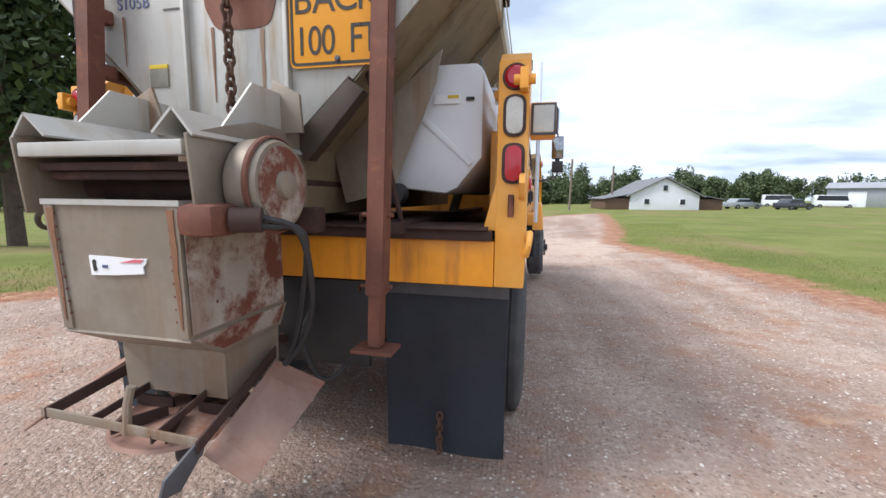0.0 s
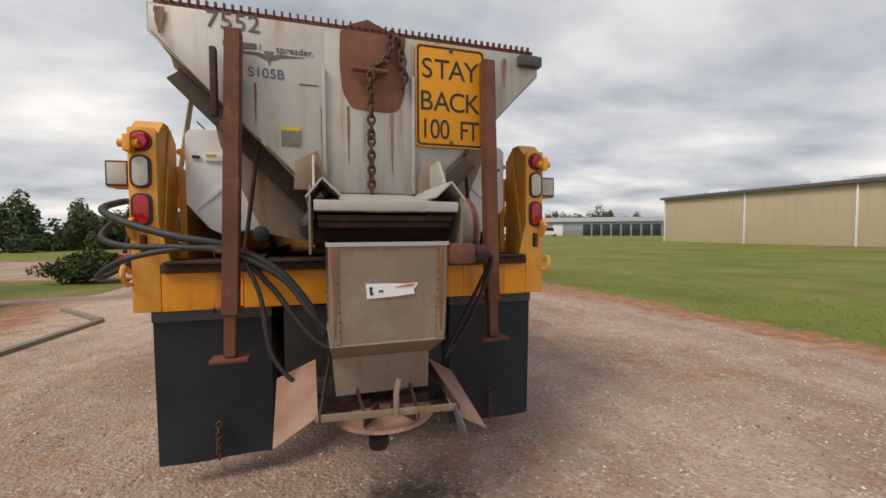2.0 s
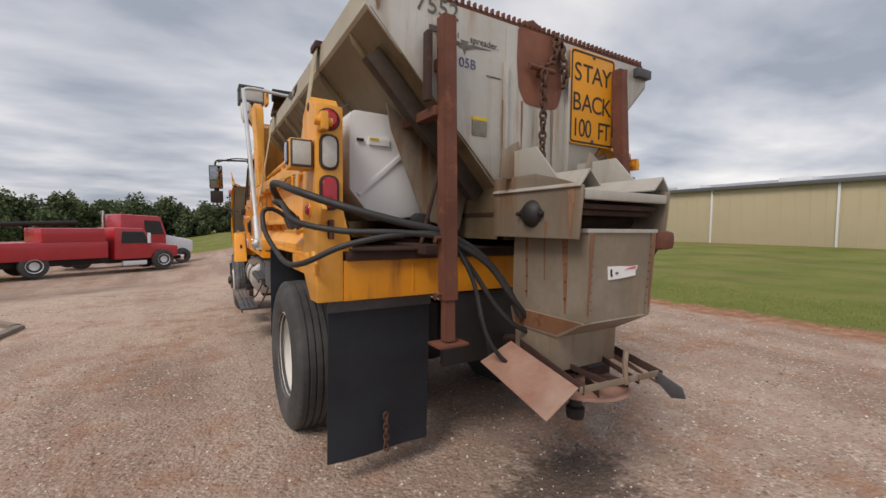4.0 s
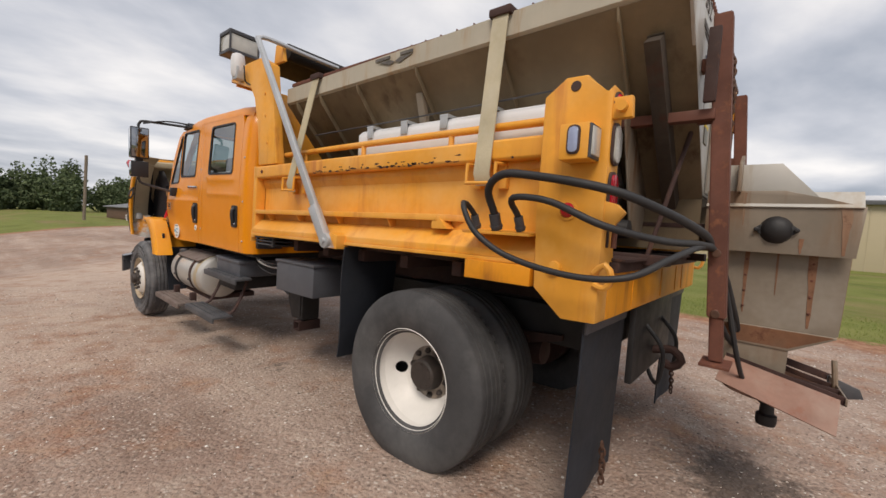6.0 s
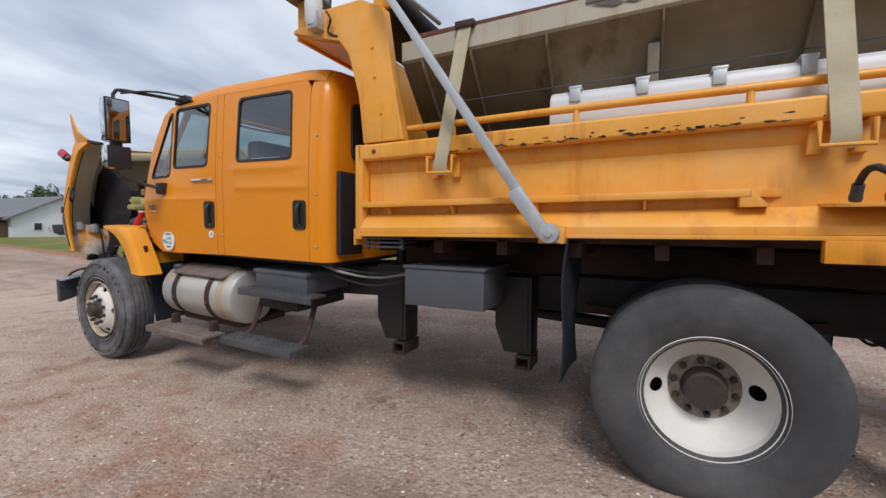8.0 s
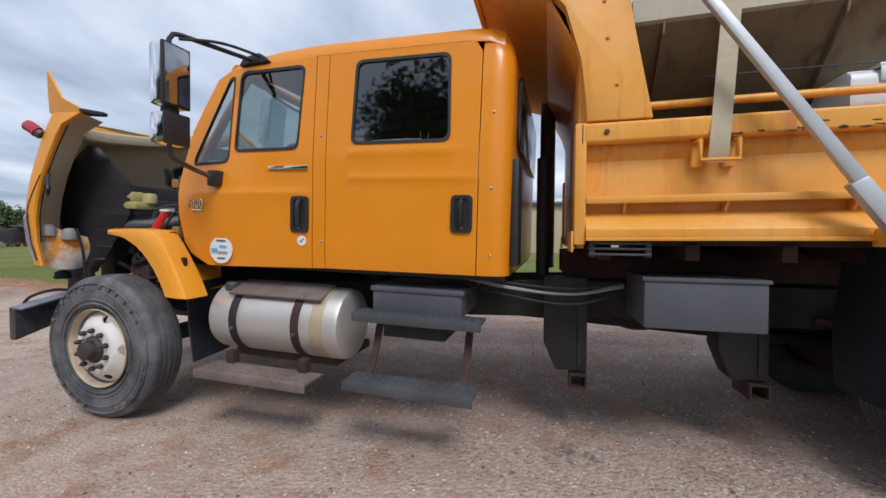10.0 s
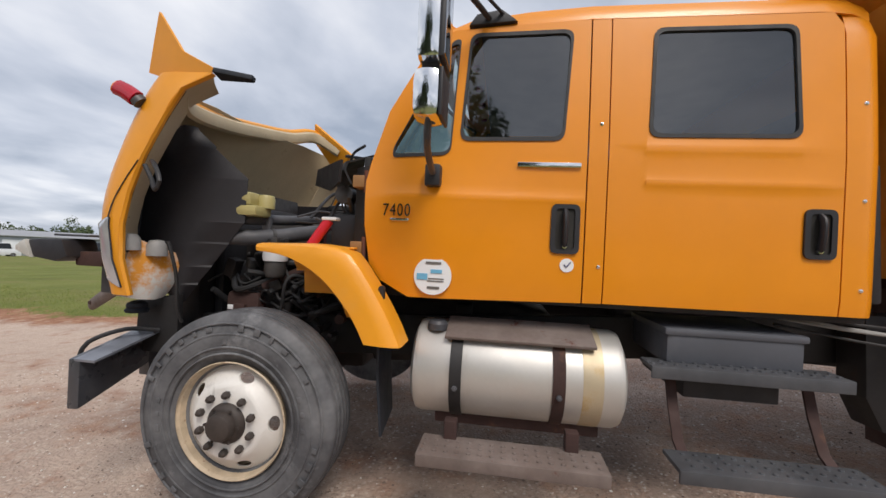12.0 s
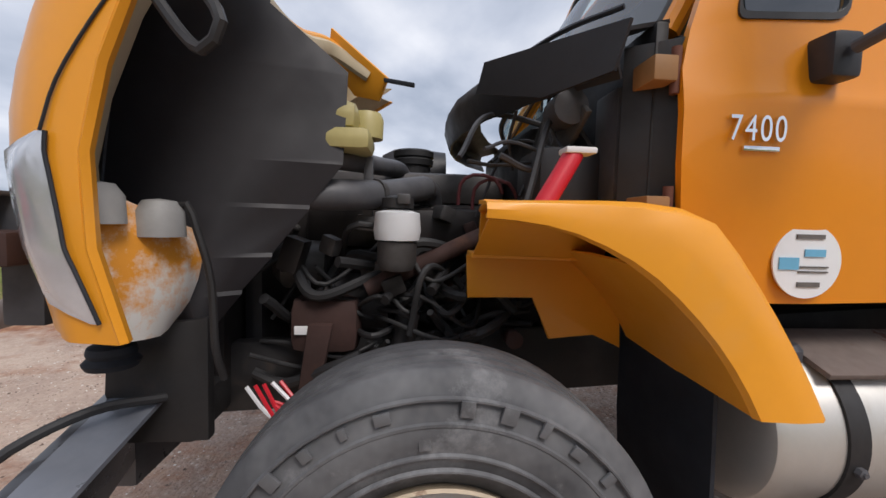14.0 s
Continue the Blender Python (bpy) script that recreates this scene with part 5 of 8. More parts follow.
    part("flap_bracket", f(box(-1.2, -0.57, 0.055, 0.065, 1.0, 1.07, 0.003)), GREY_BLACK, flap)
    part("chain", f(chain([(-0.87, 0.045, 0.40), (-0.87, 0.035, 0.30), (-0.872, 0.032, 0.17)], 0.006, None, 0.04)), CHAIN, flap, "short rusty chain")


def flap_mesh(x0, x1, y, z0, z1):
    rows = []
    for k in range(9):
        z = z1 + (z0 - z1) * k / 8
        rows.append([(x0 + (x1 - x0) * i / 6, y + 0.012 * math.sin(i * 1.1 + k * 0.35) * k / 8 + 0.02 * (k / 8) ** 2, z) for i in range(7)])
    return loft(rows, 0.01)


for s in (-1, 1):
    lamp_post(s)

# dump body sides
RAIL = [(-1.2, 1.80), (-1.19, 1.787), (-1.105, 1.787), (-1.10, 1.80), (-1.10, 1.885), (-1.11, 1.897), (-1.19, 1.897), (-1.2, 1.885)]


def lower_rail():
    return prism("y", [(-1.11, 1.415), (-1.135, 1.415), (-1.222, 1.325), (-1.222, 1.285), (-1.11, 1.285)], 0.3, 3.2, 0.004)


def side_wall(s):
    f = mirrored if s > 0 else (lambda b: b)
    wall = part("side_wall", risen(f(box(-1.11, -1.07, 0.3, 3.2, 1.285, 1.80, 0.006))), BODY, truck, "streaked yellow steel side wall")
    part("top_rail", risen(f(prism("y", RAIL, 0.31, 3.215, 0.004))), BODY, wall, "yellow top rail with rust chips")
    part("upper_bend", risen(f(prism("y", [(-1.11, 1.70), (-1.135, 1.745), (-1.135, 1.787), (-1.11, 1.787)], 0.31, 3.2, 0.003))), BODY, wall)
    part("ledge_rail", risen(f(box(-1.205, -1.112, 0.98, 3.2, 1.462, 1.50, 0.008))), BODY, wall)
    part("lower_rail", risen(f(lower_rail())), BODY, wall)
    part("floor_lip", risen(f(box(-1.235, -1.06, 0.3, 3.2, 1.262, 1.284, 0.004))), BODY, wall)
    part("end_gusset", risen(f(prism("z", [(-1.112, 0.98), (-1.205, 0.98), (-1.112, 0.84)], 1.462, 1.5, 0.003))), BODY, wall)
    part("end_gusset", risen(f(prism("x", [(0.90, 1.415), (1.02, 1.415), (1.02, 1.50), (0.98, 1.50)], -1.2, -1.115, 0.004))), BODY, wall)
    for y in (1.42, 1.98, 2.52, 3.0):
        part("gusset", risen(f(prism("y", [(-1.112, 1.463), (-1.19, 1.463), (-1.15, 1.41), (-1.112, 1.41)], y - 0.006, y + 0.006, 0.001))), BODY, wall)
    part("corner_tab", f(box(-1.25, -1.2, 0.33, 0.72, 1.185, 1.285, 0.006)), SILL, wall, "yellow steel tab")
    part("end_cap", risen(f(box(-1.2, -1.1, 3.216, 3.228, 1.787, 1.897, 0.003))), BODY, wall)
    rail = part("pipe_rail", risen(f(tube([(-1.10, 0.31, 1.985), (-1.12, 1.6, 1.988), (-1.08, 2.92, 2.0)], 0.022, None, 12, step=0.3))), BODY, wall, "yellow pipe rail")
    for y, x in ((0.98, -1.11), (1.78, -1.117), (2.55, -1.095)):
        part("rail_stub", risen(f(rod((x, y, 1.89), (x, y, 1.985), 0.018))), BODY, rail)
    part("pivot_bracket", f(prism("x", [(1.80, 1.245), (1.94, 1.245), (1.94, 1.33), (1.88, 1.36), (1.80, 1.34)], -1.30, -1.20, 0.006)), BODY, wall)
    if s > 0:
        return
    g = random.Random(4)
    for k in range(64):
        y = g.choice((g.gauss(1.45, 0.35), g.gauss(2.0, 0.25), g.gauss(1.1, 0.3)))
        if 0.45 < y < 3.0:
            w, h = g.uniform(0.004, 0.03), g.uniform(0.002, 0.008)
            z = 1.80 + g.uniform(-0.006, 0.008) + (0.035 * g.random() if g.random() > 0.8 else 0)
            ring = [(y + w * math.cos(a) * g.uniform(0.5, 1.2), z + h * math.sin(a) * g.uniform(0.4, 1.3)) for a in [i * 0.57 for i in range(11)]]
            part("rust_chip", risen(prism("x", ring, -1.2012, -1.199, 0)), DARK_RUST, wall)


for s in (-1, 1):
    side_wall(s)

# front wall and cab shield canopy
SHIELD_SIDE = [(2.87, 1.91), (3.20, 1.91), (3.235, 2.25), (3.31, 2.55), (3.40, 2.66), (3.84, 2.77), (3.85, 2.80), (3.52, 2.895), (3.22, 2.895), (3.03, 2.80), (2.97, 2.4)]
wall = part("front_wall", box(-1.12, 1.12, 3.2, 3.24, 1.22, 2.62, 0.006), BODY, truck, "yellow steel front wall of the dump body")
part("canopy", slab([(-1.12, 3.22, 2.60), (1.12, 3.22, 2.60), (1.12, 3.86, 2.79), (-1.12, 3.86, 2.79)], 0.02), BODY, wall, "yellow cab shield canopy")
part("canopy_front", slab([(-1.12, 3.235, 2.3), (1.12, 3.235, 2.3), (1.12, 3.42, 2.655), (-1.12, 3.42, 2.655)], 0.014), BODY, wall)
part("canopy_lip", box(-1.13, 1.13, 3.84, 3.87, 2.755, 2.81, 0.006), BODY, wall)
for s in (-1, 1):
    f = mirrored if s > 0 else (lambda b: b)
    part("shield_side", f(prism("x", SHIELD_SIDE, -1.19, -1.11, 0.012)), BODY, wall, "yellow cab shield side post")
    part("corner_post", f(box(-1.2, -1.06, 3.2, 3.26, 1.24, 1.9, 0.01)), BODY, wall)
    part("lower_flap", f(box(-1.2, -0.72, 3.262, 3.274, 1.20, 1.315, 0.003)), BODY, wall, "yellow steel splash flap")
    for y, z in ((3.05, 2.1), (3.1, 2.35), (3.12, 2.55)):
        part("bolt", f(hex_nut(0, 0.012, 0, -0.01, -1.19, y, z, 0)), BODY, wall)
part("bolt", hex_nut(0, 0.016, 0, -0.012, -1.2, 3.1, 1.845, 0), RUSTY, wall)

# tarp arm, roll, lamps on the shield
arm = part("tarp_arm", prism("x", [(1.83, 1.265), (1.91, 1.265), (3.075, 2.985), (3.03, 2.995)], -1.335, -1.295, 0.014), TARP_ARM, truck, "galvanised tarp arm")
part("arm_sleeve", prism("x", [(1.82, 1.25), (1.93, 1.27), (2.11, 1.52), (2.04, 1.56)], -1.345, -1.285, 0.014), TARP_ARM, arm)
part("pivot_washer", lathe([(0.002, -0.03), (0.018, -0.03), (0.02, -0.014), (0.05, -0.012), (0.056, 0.01)], (-1.345, 1.872, 1.30), "x", 24), TARP_ARM, arm)
part("bent_rod", tube([(-1.31, 3.05, 2.975), (-1.27, 3.045, 3.0), (-1.15, 3.03, 3.0), (-0.9, 2.98, 2.97), (-0.57, 2.92, 2.945)], 0.02, None, 10, step=0.05), TARP_ARM, arm)
part("arm_twin", mirrored(prism("x", [(1.83, 1.265), (1.91, 1.265), (3.075, 2.985), (3.03, 2.995)], -1.335, -1.295, 0.014)), TARP_ARM, arm)
roll = part("tarp_roll", rod((-1.0, 3.12, 2.99), (1.0, 3.12, 2.99), 0.075, 18), TARP, truck, "rolled black mesh tarp")
part("tarp_skirt", loft([[(-0.98, 3.06, 3.02), (0, 3.06, 3.05), (0.98, 3.06, 3.02)], [(-0.96, 3.3, 2.96), (0, 3.3, 2.97), (0.96, 3.3, 2.96)], [(-0.95, 3.56, 2.91), (0, 3.56, 2.90), (0.95, 3.56, 2.91)]], 0.012), TARP, roll)
both(lambda: prism("x", [(3.02, 2.86), (3.2, 2.86), (3.18, 3.03), (3.06, 3.03)], -1.08, -1.05, 0.006), "roll_bracket", BODY, roll)
pod = part("light_box", box(-1.31, -1.02, 3.62, 3.86, 3.18, 3.215, 0.006), GREY_BLACK, truck, "dark framed work light with clear sides")
part("box_base", box(-1.31, -1.02, 3.62, 3.86, 3.0, 3.03, 0.006), GREY_BLACK, pod)
for x in (-1.305, -1.03):
    for y in (3.625, 3.845):
        part("box_post", box(x - 0.004, x + 0.012, y - 0.004, y + 0.012, 3.03, 3.18, 0.002), GREY_BLACK, pod)
part("box_lens", box(-1.298, -1.03, 3.63, 3.85, 3.032, 3.178, 0.01), CLEAR_LENS, pod, "clear lens body")
part("box_foot", box(-1.19, -1.13, 3.70, 3.80, 2.80, 3.0, 0.01), BODY, pod)
can = part("work_lamp", lathe([(0.002, 2.76), (0.045, 2.765), (0.06, 2.80), (0.064, 2.93), (0.055, 2.975), (0.03, 2.99), (0.002, 2.992)], (-1.235, 3.60, 0), "z", 22), POLY_WHITE, truck, "white round work lamp")
part("lamp_bracket", box(-1.27, -1.17, 3.54, 3.64, 2.74, 2.86, 0.01), TARP_ARM, can)
part("lamp_wire", tube([(-1.22, 3.5, 2.86), (-1.24, 3.44, 2.78), (-1.2, 3.5, 2.72), (-1.19, 3.42, 2.68)], 0.008, None, 6), HOSE, can)

# space between cab and body
part("intake_box", box(-0.98, -0.7, 3.575, 3.625, 1.1, 1.77, 0.015), PLASTIC, truck, "black air intake stack")
part("intake_pipe", rod((-0.28, 3.44, 1.0), (-0.28, 3.44, 1.9), 0.05, 18), BLACK, truck)
part("exhaust_pipe", rod((0.8, 3.42, 1.0), (0.8, 3.42, 2.9), 0.075, 18), GREY_BLACK, truck)
step = part("body_step", box(-1.2, -1.0, 2.87, 3.18, 1.243, 1.258, 0.004), GREY_BLACK, truck, "black folding step below the body")
for z in (1.185, 1.215):
    part("step_bar", box(-1.2, -1.0, 2.87, 3.18, z, z + 0.012, 0.003), GREY_BLACK, step)
part("step_hanger", box(-1.19, -1.17, 2.87, 2.90, 1.175, 1.26, 0.003), GREY_BLACK, step)
part("step_hanger", box(-1.19, -1.17, 3.15, 3.18, 1.175, 1.26, 0.003), GREY_BLACK, step)

# under the body: flap, tool box, outriggers, hoses
flap = part("front_mudflap", loft([[(-1.23 + 0.5 * i / 4, 1.80 + 0.015 * math.sin(i + k) + 0.03 * (k / 6) * (1 if i == 0 else 0.4), 1.26 - 0.80 * k / 6) for i in range(5)] for k in range(7)], 0.01), RUBBER, truck, "black rubber flap ahead of the rear wheels")
tool = part("tool_box", box(-1.135, -0.60, 2.31, 2.89, 0.795, 1.055, 0.012), BOXGREY, truck, "dark grey steel tool box")
part("box_lid", box(-1.145, -0.60, 2.30, 2.90, 1.05, 1.07, 0.004), BOXGREY, tool)
part("box_bracket", box(-0.62, -0.44, 2.42, 2.82, 0.80, 0.92, 0.01), BLACK, tool)
for y0, y1, z0, z1 in ((2.11, 2.38, 0.43, 0.98), (3.14, 3.42, 0.40, 1.02)):
    leg = part("outrigger", prism("x", [(y0, z0), (y0 + 0.2, z0), (y1, z0 + 0.18), (y1, z1), (y0, z1)], -0.70, -0.50, 0.01), BLACK, truck, "black steel outrigger bracket")
    b = bmesh.new()
    low = z0 - 0.11
    for a, c, d, e in ((0.0, 0.11, 0.085, 0.097), (0.0, 0.11, 0.0, 0.012), (0.0, 0.012, 0.012, 0.085), (0.098, 0.11, 0.012, 0.085)):
        box(-0.73, -0.48, y0 + a, y0 + c, low + d, low + e, 0.002, b)
    part("square_tube", b, DARK_RUST, leg, "rust-edged square tube end")
    part("tube_plate", prism("x", [(y0 + 0.01, low + 0.09), (y0 + 0.1, low + 0.09), (y0 + 0.1, z0 + 0.05), (y0 + 0.01, z0 + 0.05)], -0.67, -0.655, 0.003), BLACK, leg)
    part("bracket_rib", slab([(-0.704, y0 + 0.03, z0 + 0.04), (-0.704, y0 + 0.06, z0 + 0.04), (-0.704, y0 + 0.06, z1 - 0.04), (-0.704, y0 + 0.03, z1 - 0.04)], 0.012), BLACK, leg)
for k, (z, sag) in enumerate(((1.0, 0.06), (0.985, 0.045), (0.95, 0.07), (1.01, 0.035))):
    part("cable", tube([(-0.86, 2.95, z), (-0.94 - 0.01 * k, 3.25, z - sag), (-0.93, 3.6, z - sag * 0.6), (-0.82, 3.95, z + 0.02)], 0.007 + 0.002 * (k % 2), None, 8), LIGHT_PLASTIC if k < 2 else HOSE, truck)
part("air_line", tube([(-0.62, 2.62, 0.80), (-0.66, 2.72, 0.72), (-0.66, 2.86, 0.70), (-0.64, 2.98, 0.74), (-0.6, 3.02, 0.82)], 0.01, None, 8), HOSE, truck)

# ---- cab ----
stance = NOSE
cab = part("cab_floor", box(-0.98, 0.98, 3.66, 5.9, 1.10, 1.16, 0.01), BLACK, truck)


def side_x(y, z):
    """The cab's side: nearly upright below the belt line, leaning in above it, rounding in at the sill."""
    x = 1.052 - 0.07 * max(0.0, z - 1.80) ** 1.2 - 0.25 * max(0.0, 1.22 - z) ** 1.4
    x -= 0.35 * max(0.0, y - 5.72) ** 2
    x += 0.035 * math.exp(-((z - 1.52) / 0.2) ** 2) * smooth(5.0, 5.6, y)
    for zz, y0, y1 in ((1.60, 4.9, 5.85), (1.69, 3.9, 4.62), (1.845, 3.97, 4.63)):
        if y0 < y < y1:
            x += 0.007 * math.exp(-((z - zz) / 0.022) ** 2)
    return x


def on_side(u, v, d):
    return (-side_x(u, v) + d, u, v)


CUTS = (1.2, 1.3, 1.45, 1.565, 1.585, 1.6, 1.615, 1.635, 1.66, 1.675, 1.69, 1.705, 1.73, 1.8, 1.825, 1.845, 1.865, 1.95, 2.1, 2.25, 2.38)


def side_panel(outline, holes=()):
    b = sheet(outline, holes, lambda u, v, d: (u, v, d), 1.0, CUTS)
    for u in (3.9, 4.3, 4.62, 5.2, 5.75):
        bmesh.ops.bisect_plane(b, geom=b.verts[:] + b.edges[:] + b.faces[:], plane_co=(u, 0, 0), plane_no=(1, 0, 0))
    for v in b.verts:
        v.co = Vector(on_side(v.co.x, v.co.y, 0.022 * v.co.z))
    return b


REAR_WIN = [(3.985, 1.895), (4.615, 1.895), (4.60, 2.41), (4.0, 2.41)]
FRONT_WIN = [(4.985, 1.875), (5.475, 1.87), (5.445, 2.405), (4.955, 2.415)]
VENT_WIN = [(5.515, 1.80), (5.80, 1.785), (5.80, 1.83), (5.53, 2.37), (5.49, 2.38)]
REAR_DOOR = [(3.82, 1.135), (4.782, 1.128), (4.782, 2.462), (3.86, 2.462), (3.82, 2.40)]
PILLAR = [(4.788, 1.128), (4.872, 1.125), (4.872, 2.462), (4.788, 2.462)]
FRONT_DOOR = [(4.879, 1.125), (5.55, 1.105), (5.70, 1.105), (5.84, 1.18), (5.90, 1.26), (5.925, 1.45), (5.93, 1.665), (5.91, 1.76), (5.83, 2.02), (5.63, 2.365), (5.52, 2.425), (5.16, 2.447), (4.879, 2.462)]


def pane_with_trim(win, name, parent, f, sit=0.0):
    ring = round_ring(win, 0.05, 4)
    c = (sum(p[0] for p in win) / len(win), sum(p[1] for p in win) / len(win))
    inner = round_ring([(c[0] + (u - c[0]) * 0.95 - 0.012 * (1 if u > c[0] else -1) * 0, c[1] + (v - c[1]) * 0.93) for u, v in win], 0.045, 4)
    b = sheet(ring, [inner], lambda u, v, d: on_side(u, v, -0.006 + d), 0.014)
    w = part(name, f(b), TRIM, parent, "window in black rubber trim")
    b = pane_mesh(inner, lambda u, v, d: on_side(u, v, 0.006), (2.0, 2.1, 2.2, 2.3))
    p = part("pane", f(b), GLASS, w, "tinted side glass", smooth=False)
    p.visible_shadow = False
    return w


def door_handle(y0, y1, z0, z1, parent, f):
    x = -side_x((y0 + y1) / 2, (z0 + z1) / 2)
    ring = round_ring([(y0, z0), (y1, z0), (y1, z1), (y0, z1)], 0.03)
    inner = round_ring([(y0 + 0.022, z0 + 0.02), (y1 - 0.022, z0 + 0.02), (y1 - 0.022, z1 - 0.02), (y0 + 0.022, z1 - 0.02)], 0.02)
    b = sheet(ring, [inner], lambda u, v, d: (x - 0.012 + d, u, v), 0.016)
    h = part("door_handle", f(b), PLASTIC, parent, "black recessed door handle")
    part("handle_cup", f(prism("x", inner, x - 0.003, x + 0.001, 0)), INK, h)
    m = (y0 + y1) / 2
    part("pull", f(tube([(x - 0.004, m, z1 - 0.035), (x - 0.024, m, z1 - 0.05), (x - 0.026, m, (z0 + z1) / 2), (x - 0.016, m, z0 + 0.055), (x - 0.004, m, z0 + 0.045)], 0.013, None, 10, wide=0.02)), PLASTIC, h)
    part("lock", f(lathe([(0.002, -0.016), (0.011, -0.015), (0.014, -0.006)], (x, m, z0 + 0.035), "x", 16)), CHROME, h)


def rivets(parent, f, spots):
    for y, z in spots:
        part("rivet", f(lathe([(0.002, -0.006), (0.008, -0.004), (0.01, 0.001)], (-side_x(y, z), y, z), "x", 12)), CHROME, parent)


def cab_side(s):
    f = mirrored if s > 0 else (lambda b: b)
    rear = part("rear_door", f(side_panel(REAR_DOOR, [round_ring(REAR_WIN, 0.05)])), CAB, truck, "orange rear cab door")
    pane_with_trim(REAR_WIN, "window", rear, f)
    door_handle(3.845, 3.97, 1.375, 1.59, rear, f)
    pillar = part("door_pillar", f(side_panel(PILLAR)), CAB, truck)
    rivets(pillar, f, ((4.82, 1.955), (4.81, 1.297)))
    front = part("front_door", f(side_panel(FRONT_DOOR, [round_ring(FRONT_WIN, 0.05), round_ring(VENT_WIN, 0.05)])), CAB, truck, "orange front cab door")
    pane_with_trim(FRONT_WIN, "window", front, f)
    pane_with_trim(VENT_WIN, "vent_window", front, f)
    door_handle(4.90, 5.03, 1.35, 1.58, front, f)
    part("name_strip", f(box(-1.066, -1.05, 4.905, 5.195, 1.748, 1.772, 0.004)), CHROME, front, "chrome name strip")
    part("door_card", f(box(-1.0, -0.96, 3.9, 5.7, 1.2, 1.80, 0.02)), SEAT, front)
    return front


front_door = cab_side(-1)
cab_side(1)

# rear corners and back wall in one sweep, with the roof
ROWS_Z = (1.135, 1.2, 1.3, 1.6, 1.8, 2.0, 2.2, 2.36, 2.43, 2.49, 2.54)


def back_sweep():
    rows = []
    for z in ROWS_Z:
        x = side_x(3.7, z)
        tuck = 0.0 if z < 2.36 else 0.75 * (z - 2.36) ** 1.5
        x -= tuck
        r = 0.11
        half = [(-x, 3.814), (-x, 3.77)] + [(-x + r - r * math.cos(a), 3.75 - r * math.sin(a)) for a in [math.pi / 2 * k / 6 for k in range(7)]] + [(-0.5, 3.64), (0, 3.64)]
        half = [(u, v + tuck * (3.814 - v) / 0.174) for u, v in half]
        rows.append([(u, v, z) for u, v in half] + [(-u, v, z) for u, v in half[-2::-1]])
    return loft(rows, 0.012)


back = part("back_panel", back_sweep(), CAB, truck, "orange rounded cab back")
part("rear_window", prism("y", round_ring([(-0.8, 1.9), (0.8, 1.9), (0.8, 2.33), (-0.8, 2.33)], 0.07), 3.615, 3.634, 0.004), DARK_PANE, back, "dark back window")
part("vent", prism("y", round_ring([(-0.93, 1.42), (-0.84, 1.42), (-0.84, 1.6), (-0.93, 1.6)], 0.02), 3.62, 3.636, 0.004), PLASTIC, back, "black pressure vent")
rivets(back, lambda b: b, ((3.742, 2.05), (3.742, 1.63), (3.742, 1.25)))


def roof_mesh():
    rows = []
    for y, drop, pinch in ((3.70, 0.03, 0.03), (3.78, 0.006, 0.012), (3.9, 0.0, 0.0), (4.4, 0, 0), (4.87, 0, 0), (5.16, 0.015, 0.005), (5.45, 0.045, 0.015), (5.58, 0.09, 0.03)):
        e = side_x(4.5, 2.44) - pinch
        half = [(-e, 2.462), (-e + 0.006, 2.50), (-e + 0.04, 2.545), (-e + 0.16, 2.58), (-0.4, 2.605), (0, 2.615)]
        rows.append([(u, y, v - drop) for u, v in half] + [(-u, y, v - drop) for u, v in half[-2::-1]])
    return loft(rows, 0.012)


roof = part("roof", roof_mesh(), CAB, truck, "orange cab roof")
for x in (-0.7, -0.35, 0, 0.35, 0.7):
    part("roof_marker", lathe([(0.03, 0), (0.028, 0.03), (0.01, 0.045)], (x, 5.46, 2.52), "z", 12), RED_PLASTIC, roof)


def screen(u, v, lift=0.0):
    """Windscreen surface: u across, v up from the cowl to the roof, bowed forwards."""
    bow = 0.22 * (1 - u * u)
    half = 0.93 - 0.07 * v
    return (u * half, 5.88 + bow - 0.33 * v - 0.05 * v * v + lift, 1.80 + 0.66 * v)


glass_rows = [[screen(-0.97 + 1.94 * i / 14, 0.03 + 0.94 * k / 6) for i in range(15)] for k in range(7)]
ws = part("windscreen", loft(glass_rows), SHIELD_GLASS, truck, "wide tinted windscreen")
ws.visible_shadow = False
for s in (-1, 1):
    part("screen_pillar", tube([screen(s * 0.99, 0.0, 0.005), screen(s * 0.99, 0.5, 0.005), screen(s * 0.99, 1.0, 0.005)], 0.03, None, 10, step=0.1), CAB, truck)
    part("screen_rubber", tube([screen(s * 0.955, 0.0, 0.012), screen(s * 0.955, 0.5, 0.012), screen(s * 0.955, 1.0, 0.012)], 0.013, None, 8, step=0.1), TRIM, ws)
part("screen_rubber", tube([screen(-0.95, 0.02, 0.01), screen(0, 0.02, 0.01), screen(0.95, 0.02, 0.01)], 0.014, None, 8, step=0.1), TRIM, ws)
part("screen_rubber", tube([screen(-0.95, 0.98, 0.01), screen(0, 0.98, 0.01), screen(0.95, 0.98, 0.01)], 0.014, None, 8, step=0.1), TRIM, ws)
part("sticker", slab([screen(-0.45, 0.04, 0.014), screen(-0.36, 0.04, 0.014), screen(-0.36, 0.10, 0.012), screen(-0.45, 0.10, 0.012)], 0.003), WHITE_STICKER, ws)
part("header", tube([(-0.93, 5.56, 2.455), (0, 5.68, 2.50), (0.93, 5.56, 2.455)], 0.04, None, 10, step=0.1), CAB, truck)

